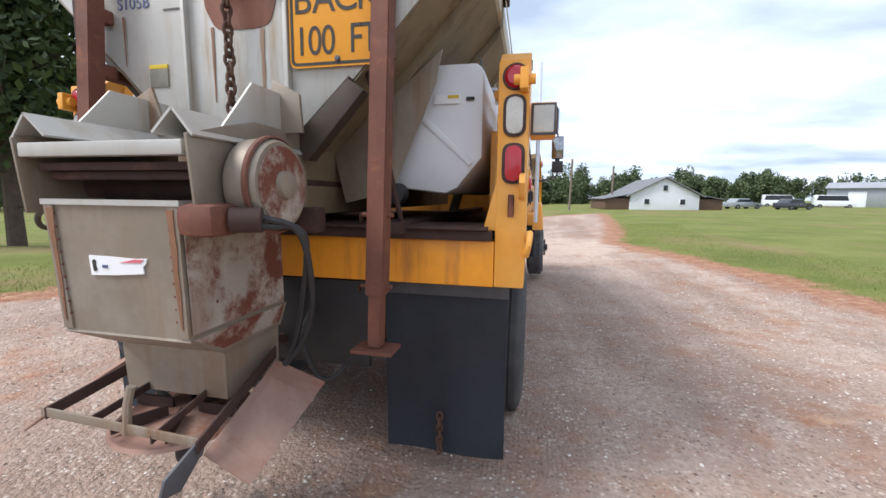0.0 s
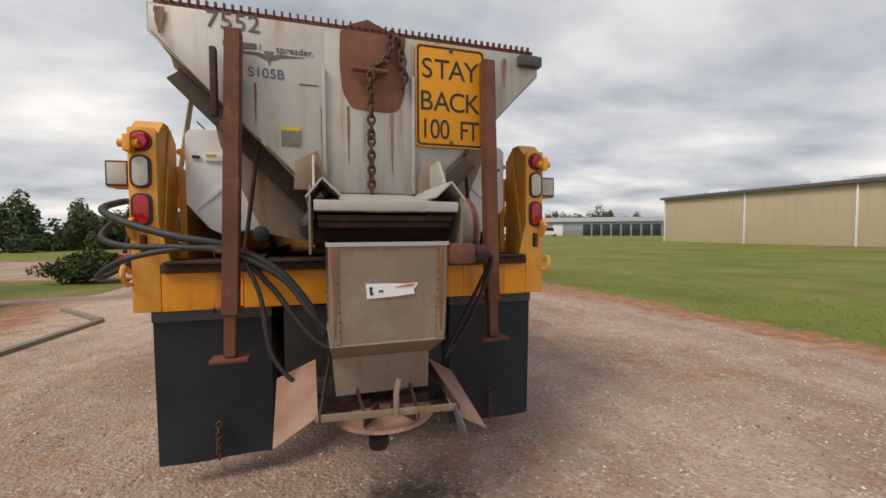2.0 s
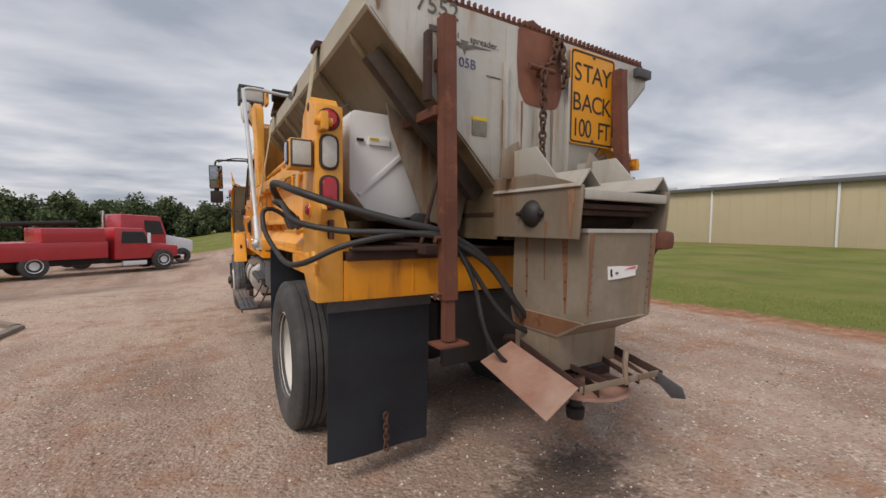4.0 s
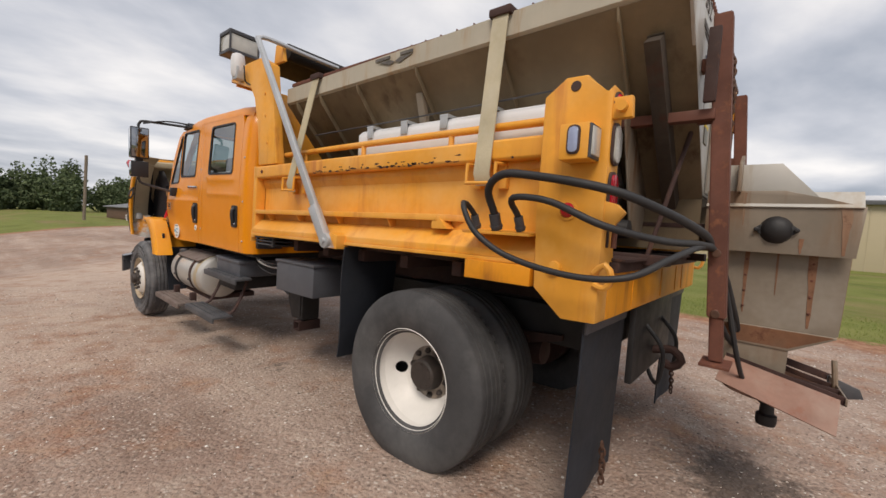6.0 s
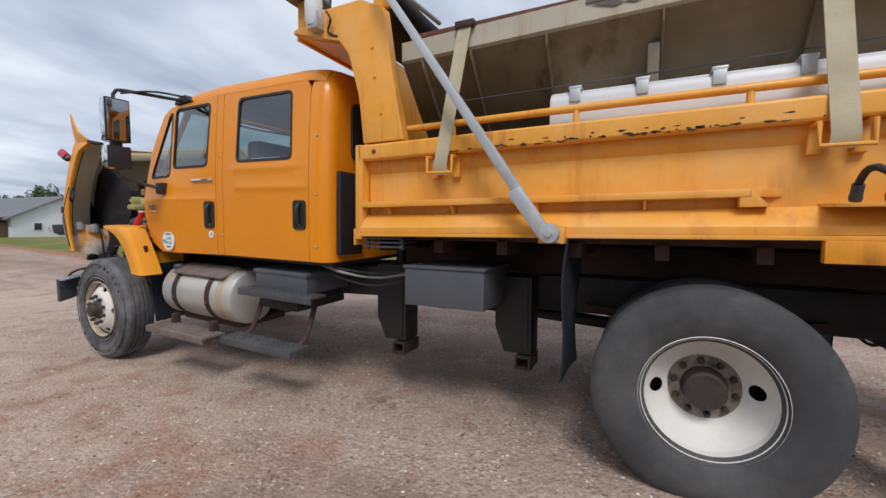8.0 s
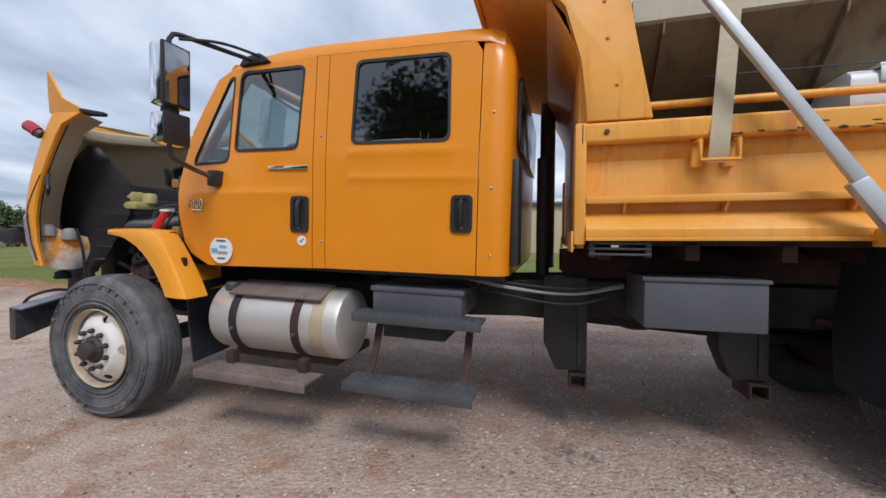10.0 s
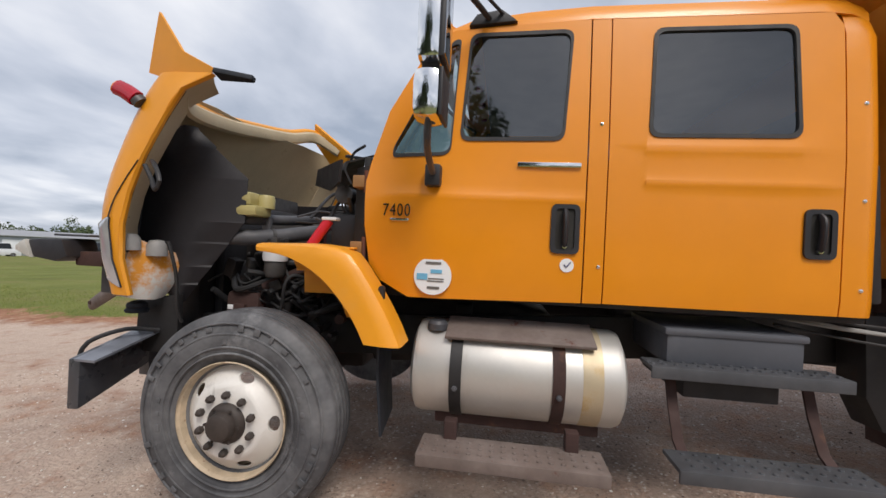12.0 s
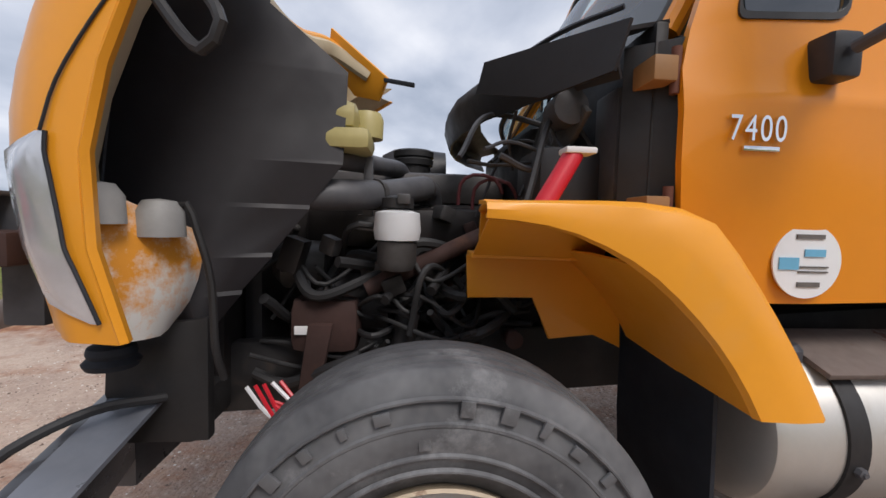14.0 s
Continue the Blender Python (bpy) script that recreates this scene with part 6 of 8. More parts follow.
# interior
for x in (-0.55, 0.55):
    for y in (4.05, 5.0):
        seat = part("seat", box(x - 0.27, x + 0.27, y - 0.25, y + 0.3, 1.35, 1.52, 0.05), SEAT, truck, "grey cloth cab seat")
        part("seat_back", box(x - 0.26, x + 0.26, y - 0.35, y - 0.2, 1.5, 2.12, 0.05), SEAT, seat)
        part("seat_base", box(x - 0.2, x + 0.2, y - 0.2, y + 0.2, 1.16, 1.36, 0.02), PLASTIC, seat)
dash = part("dashboard", prism("x", [(5.45, 1.45), (5.5, 1.78), (5.62, 1.82), (5.88, 1.8), (5.9, 1.2), (5.7, 1.2)], -0.96, 0.96, 0.03), PLASTIC, truck)
part("steering_wheel", lathe([(0.20, -0.012), (0.215, 0), (0.20, 0.012), (0.187, 0)], (-0.5, 5.38, 1.82), "y", 28), PLASTIC, truck)
part("head_lining", box(-0.9, 0.9, 3.75, 5.4, 2.44, 2.46, 0.01), SEAT, truck)

# white bars: the first paints the bright reflection on the rear window sill
part("paper_strip", box(-0.995, -0.985, 4.18, 4.5, 1.91, 1.93, 0.002), WHITE_STICKER, dash)
part("paper_strip", box(-0.985, -0.975, 5.62, 5.76, 1.80, 1.83, 0.002), WHITE_STICKER, dash)

# firewall and cowl
wall = part("firewall", box(-1.0, 1.0, 5.93, 5.965, 1.10, 1.80, 0.01), BLACK, truck, "dark firewall")
part("firewall_edge", prism("z", [(-1.045, 5.90), (-1.0, 5.90), (-0.93, 6.0), (-0.95, 6.02)], 1.27, 1.75, 0.004), BLACK, wall)
for z in (1.665, 1.335):
    h = part("hinge_bracket", box(-1.06, -0.96, 5.94, 6.0, z - 0.03, z + 0.03, 0.006), HINGE_GOLD, wall, "ochre painted hinge bracket")
    part("hinge_pin", rod((-1.04, 5.935, z - 0.055), (-1.04, 5.935, z + 0.055), 0.012), RUSTY, h)
cowl_rows = []
for k in range(9):
    u = -1 + k / 4
    x = u * 1.0
    y = 6.06 + 0.33 * (1 - abs(u) ** 2.2)
    cowl_rows.append([(x * 0.98, y - 0.14 - 0.04 * (1 - u * u), 1.815 + 0.04 * (1 - u * u)), (x, y, 1.775 + 0.03 * (1 - u * u)), (x, y + 0.012, 1.73 + 0.03 * (1 - u * u)), (x * 0.98, y - 0.02, 1.66)])
cowl = part("cowl", loft(cowl_rows, 0.01), PLASTIC, truck, "black plastic cowl panel")
part("wiper", tube([(-0.45, 6.25, 1.85), (-0.75, 6.12, 1.87), (-0.9, 6.0, 1.88)], 0.008, None, 6), PLASTIC, cowl)
part("cowl_corner", slab([(-1.06, 6.06, 1.77), (-0.72, 6.34, 1.78), (-0.70, 6.36, 1.69), (-0.86, 6.2, 1.64), (-1.03, 6.08, 1.66)], 0.014), PLASTIC, cowl)

# door lettering and stickers
fx = lambda y, z: Matrix(((0, 0, -1, -side_x(y, z) - 0.007), (-1, 0, 0, y), (0, 1, 0, z), (0, 0, 0, 1)))
for k, digit in enumerate("7400"):
    letters(digit, 0.085, fx(5.83 - 0.036 * k, 1.497), CHROME, front_door, "badge_digit", 0.004, wide=0.75, label="chrome model digit")
part("badge_bar", box(-side_x(5.745, 1.48) - 0.006, -side_x(5.745, 1.48) + 0.004, 5.70, 5.79, 1.474, 1.486, 0.002), CHROME, front_door)
st = part("round_sticker", lathe([(0.002, -0.0045), (0.092, -0.0045), (0.092, 0)], (-side_x(5.575, 1.215) - 0.002, 5.575, 1.215), "x", 36), WHITE_STICKER, front_door, "pale round sticker with blue print")
sx = -side_x(5.575, 1.215) - 0.008
for y0, y1, z0, z1, ink in ((5.60, 5.652, 1.195, 1.225, BLUE_PRINT), (5.53, 5.585, 1.228, 1.246, BLUE_PRINT), (5.52, 5.595, 1.20, 1.204, FADED_INK), (5.52, 5.60, 1.188, 1.192, FADED_INK), (5.54, 5.60, 1.152, 1.164, FADED_INK), (5.535, 5.61, 1.272, 1.283, FADED_INK)):
    part("print_bar", box(sx - 0.002, sx + 0.001, y0, y1, z0, z1, 0), ink, st, smooth=False)
st = part("check_sticker", lathe([(0.002, -0.004), (0.032, -0.004), (0.032, 0)], (-side_x(4.95, 1.297) - 0.001, 4.95, 1.297), "x", 26), WHITE_STICKER, front_door, "small white round sticker with tick")
sx = -side_x(4.95, 1.297) - 0.007
part("tick", tube([(sx, 4.962, 1.30), (sx, 4.952, 1.288), (sx, 4.934, 1.312)], 0.003, None, 6, soft=False), BLUE_INK, st)

# mirrors
for s in (-1, 1):
    f = mirrored if s > 0 else (lambda b: b)
    mir = part("mirror", f(box(-1.55, -1.365, 5.50, 5.60, 2.045, 2.40, 0.035)), CHROME, truck, "tall chrome-backed side mirror")
    part("mirror_glass", f(box(-1.538, -1.377, 5.487, 5.499, 2.06, 2.385, 0.004)), MIRROR, mir)
    part("mirror_frame", f(box(-1.547, -1.368, 5.491, 5.515, 2.048, 2.397, 0.012)), PLASTIC, mir)
    part("convex_mirror", f(box(-1.545, -1.37, 5.50, 5.61, 1.83, 2.02, 0.04)), CHROME, mir)
    part("convex_frame", f(box(-1.542, -1.373, 5.491, 5.505, 1.835, 2.015, 0.012)), PLASTIC, mir)
    part("mirror_neck", f(box(-1.49, -1.42, 5.515, 5.585, 2.015, 2.05, 0.01)), PLASTIC, mir)
    part("mirror_arm", f(tube([(-1.455, 5.555, 1.85), (-1.44, 5.56, 1.78), (-1.32, 5.575, 1.74), (-1.14, 5.585, 1.70)], 0.015, None, 10)), GREY_BLACK, mir)
    part("arm_foot", f(box(-1.13, -1.05, 5.55, 5.625, 1.64, 1.745, 0.014)), PLASTIC, mir)
    part("upper_arm", f(tube([(-1.46, 5.55, 2.39), (-1.44, 5.54, 2.47), (-1.28, 5.47, 2.475), (-1.03, 5.36, 2.47)], 0.014, None, 8)), PLASTIC, mir)
    part("upper_arm", f(tube([(-1.42, 5.52, 2.45), (-1.22, 5.41, 2.50), (-1.0, 5.28, 2.49)], 0.009, None, 8)), PLASTIC, mir)
    part("upper_foot", f(prism("x", [(5.22, 2.455), (5.46, 2.44), (5.42, 2.495), (5.3, 2.515)], -1.03, -0.96, 0.01)), PLASTIC, mir)

# fuel tank, steps, battery box
tank = part("fuel_tank", lathe([(0.002, 4.655), (0.19, 4.658), (0.225, 4.675), (0.235, 4.70), (0.235, 5.62), (0.225, 5.645), (0.19, 5.662), (0.002, 5.665)], (-0.87, 0, 0.745), "y", 56), ALU, truck, "round aluminium fuel tank")
part("stain_band", lathe([(0.2355, 4.77), (0.2365, 4.78), (0.2365, 4.85), (0.2355, 4.86)], (-0.87, 0, 0.745), "y", 56), ALU_STAIN, tank, "orange fuel stain")
for y, stuff in ((5.44, BLACK), (4.965, DARK_RUST)):
    part("tank_strap", lathe([(0.234, y - 0.028), (0.243, y - 0.028), (0.243, y + 0.028), (0.234, y + 0.028)], (-0.87, 0, 0.745), "y", 56), stuff, tank, "dark tank strap")
    part("strap_bolt", hex_nut(0, 0.014, 0, -0.02, -1.11, y, 0.70, 0), GREY_BLACK, tank)
part("filler_cap", lathe([(0.05, 0), (0.05, 0.03), (0.038, 0.045), (0.002, 0.047)], (-0.98, 5.55, 0.945), "z", 20), GREY_BLACK, tank)
part("tank_bracket", box(-0.95, -0.45, 4.75, 5.55, 0.47, 0.53, 0.01), DARK_RUST, tank)
part("top_step", slab([(-1.075, 4.80, 0.925), (-0.88, 4.80, 0.995), (-0.88, 5.50, 0.995), (-1.075, 5.50, 0.925)], 0.016, None, 0.004), DUSTY_STEEL, tank, "dusty brown step plate")


def step_board(x0, x1, y0, y1, z, label, stuff):
    st = part("step_board", box(x0, x1, y0, y1, z - 0.02, z, 0.005), stuff, truck, label)
    part("step_lip", box(x0 - 0.004, x0 + 0.012, y0, y1, z - 0.055, z - 0.002, 0.004), stuff, st)
    for k in range(int((y1 - y0) / 0.05)):
        for x in (x0 + 0.04, x0 + 0.09, x0 + 0.14):
            if x < x1 - 0.02:
                part("grip_stud", lathe([(0.011, 0), (0.009, 0.007), (0.005, 0.008)], (x, y0 + 0.035 + 0.05 * k, z - 0.001), "z", 8), stuff, st)
    return st


step_board(-1.28, -1.08, 4.77, 5.58, 0.465, "rusty punched step board under the tank", DUSTY_STEEL)
step_board(-1.29, -1.11, 3.77, 4.52, 0.525, "grey grip-studded lower step board", STEP_GREY)
step_board(-1.09, -0.93, 3.77, 4.57, 0.875, "grey grip-studded upper step board", STEP_GREY)
bat = part("battery_box", box(-1.0, -0.5, 3.9, 4.48, 0.86, 1.03, 0.03), BOXGREY, truck, "dark grey battery box")
part("box_lid", box(-1.01, -0.5, 3.89, 4.49, 1.0, 1.035, 0.014), BOXGREY, bat)
for y in (3.86, 4.44):
    part("step_hanger", loft([[(-0.94, y - 0.022, 0.85), (-0.94, y + 0.022, 0.85)], [(-1.0, y - 0.022, 0.68), (-1.0, y + 0.022, 0.68)], [(-1.07, y - 0.022, 0.55), (-1.07, y + 0.022, 0.55)], [(-1.16, y - 0.022, 0.50), (-1.16, y + 0.022, 0.50)]], 0.012), DARK_RUST, truck, "rusty step hanger strap")
part("step_support", box(-1.0, -0.45, 4.0, 4.4, 0.72, 0.85, 0.01), BLACK, truck)
for y in (4.9, 5.45):
    part("step_hanger", box(-1.12, -1.06, y - 0.03, y + 0.03, 0.405, 0.55, 0.008), DARK_RUST, truck)

# ---- front wheels and axle ----
for s in (-1, 1):
    front_wheel(s)
    part("leaf_spring", prism("x", [(5.85, 0.74), (6.2, 0.66), (6.47, 0.62), (6.8, 0.66), (7.15, 0.76), (7.15, 0.80), (6.47, 0.70), (5.85, 0.78)], s * 0.44, s * 0.54, 0.006), DARK_RUST, truck)
part("front_axle", prism("x", [(6.41, 0.40), (6.53, 0.40), (6.53, 0.52), (6.41, 0.52)], -0.9, 0.9, 0.02), BLACK, truck)
part("transmission", prism("x", [(4.9, 0.62), (6.1, 0.55), (6.2, 1.15), (5.3, 1.05), (4.9, 0.95)], -0.28, 0.28, 0.05), ENGINE, truck)

# ---- fender, open hood, engine, bumper ----
ARCH = [(6.41, 1.298), (6.32, 1.291), (6.25, 1.276), (6.19, 1.252), (6.129, 1.220), (6.06, 1.172), (6.001, 1.118), (5.945, 1.055), (5.893, 0.985), (5.85, 0.903)]
FENDER_OUT = [(5.677, 0.897), (5.715, 0.975), (5.769, 1.072), (5.84, 1.18), (5.905, 1.272), (5.95, 1.318), (6.03, 1.337), (6.12, 1.343), (6.41, 1.335)]


def flare(k):
    """How far the fender leans out, from its front end (0) to its low rear end (1)."""
    return 0.05 * k ** 0.8


def fender_side():
    """The outer panel between wheel arch and rear edge, rolling over into the top."""
    n = 12
    a, c = curve_ring(ARCH, n), curve_ring(FENDER_OUT[::-1], n)
    rows = []
    for i in range(n + 1):
        low, up = Vector(a[i]), Vector(c[i])
        row = []
        for t, x in ((0, -1.185), (0.05, -1.2), (0.5, -1.205), (0.85, -1.198), (0.97, -1.183), (1.0, -1.16)):
            p = low.lerp(up, t)
            row.append((x - flare(i / n), p.x, p.y))
        if i < n:
            row.append((-1.07 if i > 4 else -1.1, up.x, up.y + 0.004))
        else:
            row.append((-1.07, up.x, up.y))
        rows.append(row)
    return loft(rows, 0.008)


def curve_ring(pts, n):
    """n + 1 points at even steps along a line in (u, v)."""
    v = [Vector(p) for p in pts]
    d = [0.0]
    for p, q in zip(v, v[1:]):
        d.append(d[-1] + (q - p).length)
    return [(float(np.interp(d[-1] * k / n, d, [p.x for p in v])), float(np.interp(d[-1] * k / n, d, [p.y for p in v]))) for k in range(n + 1)]


for s in (-1, 1):
    f = mirrored if s > 0 else (lambda b: b)
    fen = part("fender_extension", f(fender_side()), FENDER, truck, "yellow fender extension over the front wheel")
    part("fender_top", f(slab([(-1.16, 6.41, 1.333), (-0.74, 6.35, 1.328), (-0.76, 5.95, 1.328), (-1.10, 5.96, 1.33)], 0.01, None, 0.003)), FENDER, fen)
    part("fender_inner", f(prism("x", [(6.345, 1.325), (6.345, 1.21), (6.385, 1.19), (6.378, 1.056), (6.17, 1.063), (6.115, 0.927), (5.97, 0.946), (5.88, 0.9), (5.90, 1.325)], -0.755, -0.74, 0.003)), FENDER, fen)
    part("inner_ledge", f(prism("x", [(6.385, 1.19), (6.385, 1.205), (6.0, 1.20), (6.0, 1.185)], -0.85, -0.757, 0.004)), FENDER, fen)
    part("inner_slope", f(slab([(-0.85, 6.38, 1.2), (-0.85, 6.0, 1.195), (-1.0, 6.02, 1.322), (-1.0, 6.36, 1.322)], 0.006, None, 0.002)), FENDER, fen)
    liner = curve_ring(ARCH, 14)
    part("fender_liner", f(loft([[(-1.188 - flare(k / 14), u, v + 0.002), (-1.0, u - 0.01, v + 0.006), (-0.75, u - 0.01, v)] for k, (u, v) in enumerate(liner) if k >= 6], 0.006)), FENDER, fen)
    part("rubber_flap", f(loft([[(-1.10, 5.83, 0.98), (-0.72, 5.86, 0.98)], [(-1.10, 5.82, 0.7), (-0.72, 5.86, 0.7)], [(-1.08, 5.80, 0.42), (-0.72, 5.84, 0.42)]], 0.012)), RUBBER, fen, "black rubber splash flap")
    # solid dark strip in place of the slot's shade
    part("fender_slot", f(prism("x", [(5.925, 1.215), (5.945, 1.205), (5.90, 1.125), (5.88, 1.135)], -1.232, -1.215, 0.002)), RUBBER, fen)
    part("fender_badge", f(prism("x", ring_oval(5.80, 1.115, 0.014, 0.045), -1.155, -1.13, 0.004)), PLASTIC, fen)

# hood shell, tilted forwards: columns run from the left lip round the nose to the right lip
HOOD = [
    (1.04, (-1.2, 7.10), (-1.181, 7.200), (-1.06, 7.325), (-0.7, 7.46), (0.0, 7.5)),
    (1.22, (-1.205, 7.15), (-1.196, 7.255), (-1.07, 7.375), (-0.7, 7.53), (0.0, 7.58)),
    (1.40, (-1.205, 7.158), (-1.206, 7.270), (-1.08, 7.410), (-0.7, 7.57), (0.0, 7.62)),
    (1.56, (-1.205, 7.123), (-1.206, 7.250), (-1.08, 7.395), (-0.7, 7.55), (0.0, 7.61)),
    (1.75, (-1.205, 7.05), (-1.201, 7.190), (-1.07, 7.325), (-0.7, 7.47), (0.0, 7.53)),
    (1.94, (-1.2, 6.95), (-1.199, 7.110), (-1.06, 7.250), (-0.7, 7.35), (0.0, 7.42)),
    (2.09, (-1.19, 6.86), (-1.190, 7.050), (-1.05, 7.200), (-0.68, 7.2), (0.0, 7.30)),
    (2.17, (-1.16, 6.72), (-1.175, 6.970), (-1.03, 7.140), (-0.6, 7.13), (0.0, 7.22)),
]


def hood_rows(shift=0.0):
    rows = []
    for i, (z, *half) in enumerate(HOOD):
        k = max(0.0, (z - 1.5) / 0.67)
        row = []
        pts = [*half, *[(-x, y) for x, y in half[-2::-1]]]
        fine = []
        for p, q in zip(pts, pts[1:]):
            fine += [p, ((p[0] + q[0]) / 2, (p[1] + q[1]) / 2)]
        fine.append(pts[-1])
        for x, y in fine:
            n = Vector((x * 0.9, y - 6.6, 0.0)).normalized() * shift
            row.append((x - n.x, y - n.y, z + 0.1 * k * (x + 1.2) / 2.4))
        rows.append(row)
    return rows


def smoothed(bm, times=1):
    for _ in range(times):
        bmesh.ops.smooth_vert(bm, verts=[v for v in bm.verts if not v.is_boundary], factor=0.5, use_axis_x=True, use_axis_y=True, use_axis_z=True)
    return bm


def shell(rows, thick):
    b = smoothed(loft(rows), 2)
    bmesh.ops.subdivide_edges(b, edges=b.edges[:], cuts=1, use_grid_fill=True, smooth=0.6)
    bmesh.ops.recalc_face_normals(b, faces=b.faces)
    bmesh.ops.solidify(b, geom=b.faces[:], thickness=thick)
    return b


hood = part("hood", shell(hood_rows(), 0.008), FENDER, truck, "orange hood tilted forward and open")
part("hood_inside", shell(hood_rows(0.014), 0.004), FIBRE, hood, "bare beige fibreglass inside")
for s in (-1, 1):
    f = mirrored if s > 0 else (lambda b: b)
    lift = 0.16 if s > 0 else 0.0
    up = Matrix.Translation((0, 0.12 if s > 0 else 0, lift))
    ear = slab([(-1.155, 6.68, 2.18), (-1.18, 6.86, 2.27), (-1.18, 7.0, 2.47), (-1.15, 7.05, 2.34), (-1.10, 7.12, 2.2), (-1.15, 6.95, 2.14)], 0.014)
    ear.transform(up)
    if s > 0:
        ear.free()
        ear = slab([(-0.74, 7.085, 2.50), (-0.77, 6.72, 2.215), (-0.82, 6.78, 2.08), (-0.86, 6.95, 2.12), (-0.84, 7.12, 2.34)], 0.03, None, 0.006)
    part("hood_ear", f(ear), FENDER, hood, "orange rear corner of the hood")
    tab = slab([(-1.18, 6.70, 2.18), (-1.11, 6.70, 2.16), (-1.12, 6.505, 2.142), (-1.16, 6.50, 2.146)], 0.026, None, 0.006)
    tab.transform(Matrix.Translation((0.42, 0.05, 0.02)) if s > 0 else up)
    part("hood_stop", f(tab), RUBBER, hood, "black rubber hood stop")
for s in (-1, 1):
    f = mirrored if s > 0 else (lambda b: b)
    lips = [(z, half[0]) for z, *half in HOOD]
    part("lip_flange", f(loft([[(x, y, z), (x + 0.012, y - 0.006, z), (x + 0.03, y + 0.0, z), (x + 0.036, y + 0.014, z)] for z, (x, y) in lips], 0.006)), FENDER, hood, "orange turned lip of the hood")
    part("inner_wall", f(loft([[(x + 0.035, y + 0.016, z), (x + 0.12, y + 0.075, z), (x + 0.26, y + 0.155, z)] for z, (x, y) in lips[1:]], 0.005)), FIBRE, hood, "beige fibreglass inner wall of the hood")
    part("wall_seam", f(tube([(x + 0.055, y + 0.02, z) for z, (x, y) in lips[1:-1]], 0.005, None, 6)), RUBBER, hood)
    for z, (x, y) in lips[1:-1]:
        part("lip_bolt", f(lathe([(0.002, -0.008), (0.008, -0.006), (0.009, 0)], (x + 0.10, y + 0.055, z + 0.04), "y", 8)), GREY_BLACK, hood)
# cowl edge with its turned rim
edge = [(-1.12, 6.9, 2.15), (-0.9, 7.06, 2.085), (-0.47, 7.14, 2.12), (0.0, 7.19, 2.20), (0.45, 7.17, 2.28), (0.74, 7.08, 2.36), (0.8, 6.85, 2.24)]
part("cowl_rim", tube(edge, 0.03, None, 8, wide=0.05), FIBRE, hood, "beige turned rim of the hood")
part("rim_paint", tube([(x, y + 0.03, z + 0.03) for x, y, z in edge], 0.028, None, 8, wide=0.05), FENDER, hood)
part("cable_loop", tube([(-1.19, 7.0, 1.72), (-1.24, 6.93, 1.68), (-1.27, 6.88, 1.61), (-1.25, 6.92, 1.57), (-1.2, 6.99, 1.63), (-1.19, 7.04, 1.70)], 0.011, None, 8), HOSE, hood, "black cable loop")
# splash shields with folds
FOLDS = [(2.0, 7.08, 7.17), (1.886, 6.96, 7.32), (1.70, 6.745, 7.46), (1.58, 6.75, 7.5), (1.45, 6.757, 7.5), (1.32, 6.85, 7.49), (1.18, 6.955, 7.40), (1.07, 7.04, 7.28), (0.965, 7.115, 7.15)]


def splash_shield(top):
    rows = []
    for z, y0, y1 in FOLDS:
        if z > top:
            continue
        for dz, x in ((0.006, -0.783), (-0.006, -0.789)):
            rows.append([(x - 0.03 * math.sin(i * 0.7) - 0.07 * i / 6, y0 + (y1 - y0) * i / 6, z + dz) for i in range(7)])
    return loft(rows, 0.006)


part("splash_shield", mirrored(splash_shield(1.75)), SHIELD, hood, "black folded splash shield")
part("splash_shield", splash_shield(2.1), SHIELD, hood, "black folded splash shield")
# added black sheet paints the shade deep in the hood's cavity
part("inner_liner", loft([[(-0.80, 7.36, 2.0), (-0.87, 7.30, 2.0), (-0.94, 7.13, 1.98)], [(-0.80, 7.50, 1.6), (-0.87, 7.45, 1.6), (-0.945, 7.275, 1.6)], [(-0.80, 7.50, 1.3), (-0.87, 7.45, 1.3), (-0.945, 7.31, 1.3)]], 0.006), RUBBER, hood)


def hood_point(z, along, out):
    """A point on the hood's left flank at a height, so far along it from the rear lip, and so far outside it."""
    heights = [row[0] for row in HOOD]
    line = [Vector((float(np.interp(z, heights, [row[k][0] for row in HOOD])), float(np.interp(z, heights, [row[k][1] for row in HOOD])))) for k in range(1, 5)]
    for p, q in zip(line, line[1:]):
        if along <= (q - p).length or q is line[-1]:
            d = (q - p).normalized()
            at = p + d * along + Vector((-d.y, d.x)) * out
            return (at.x, at.y, z)
        along -= (q - p).length


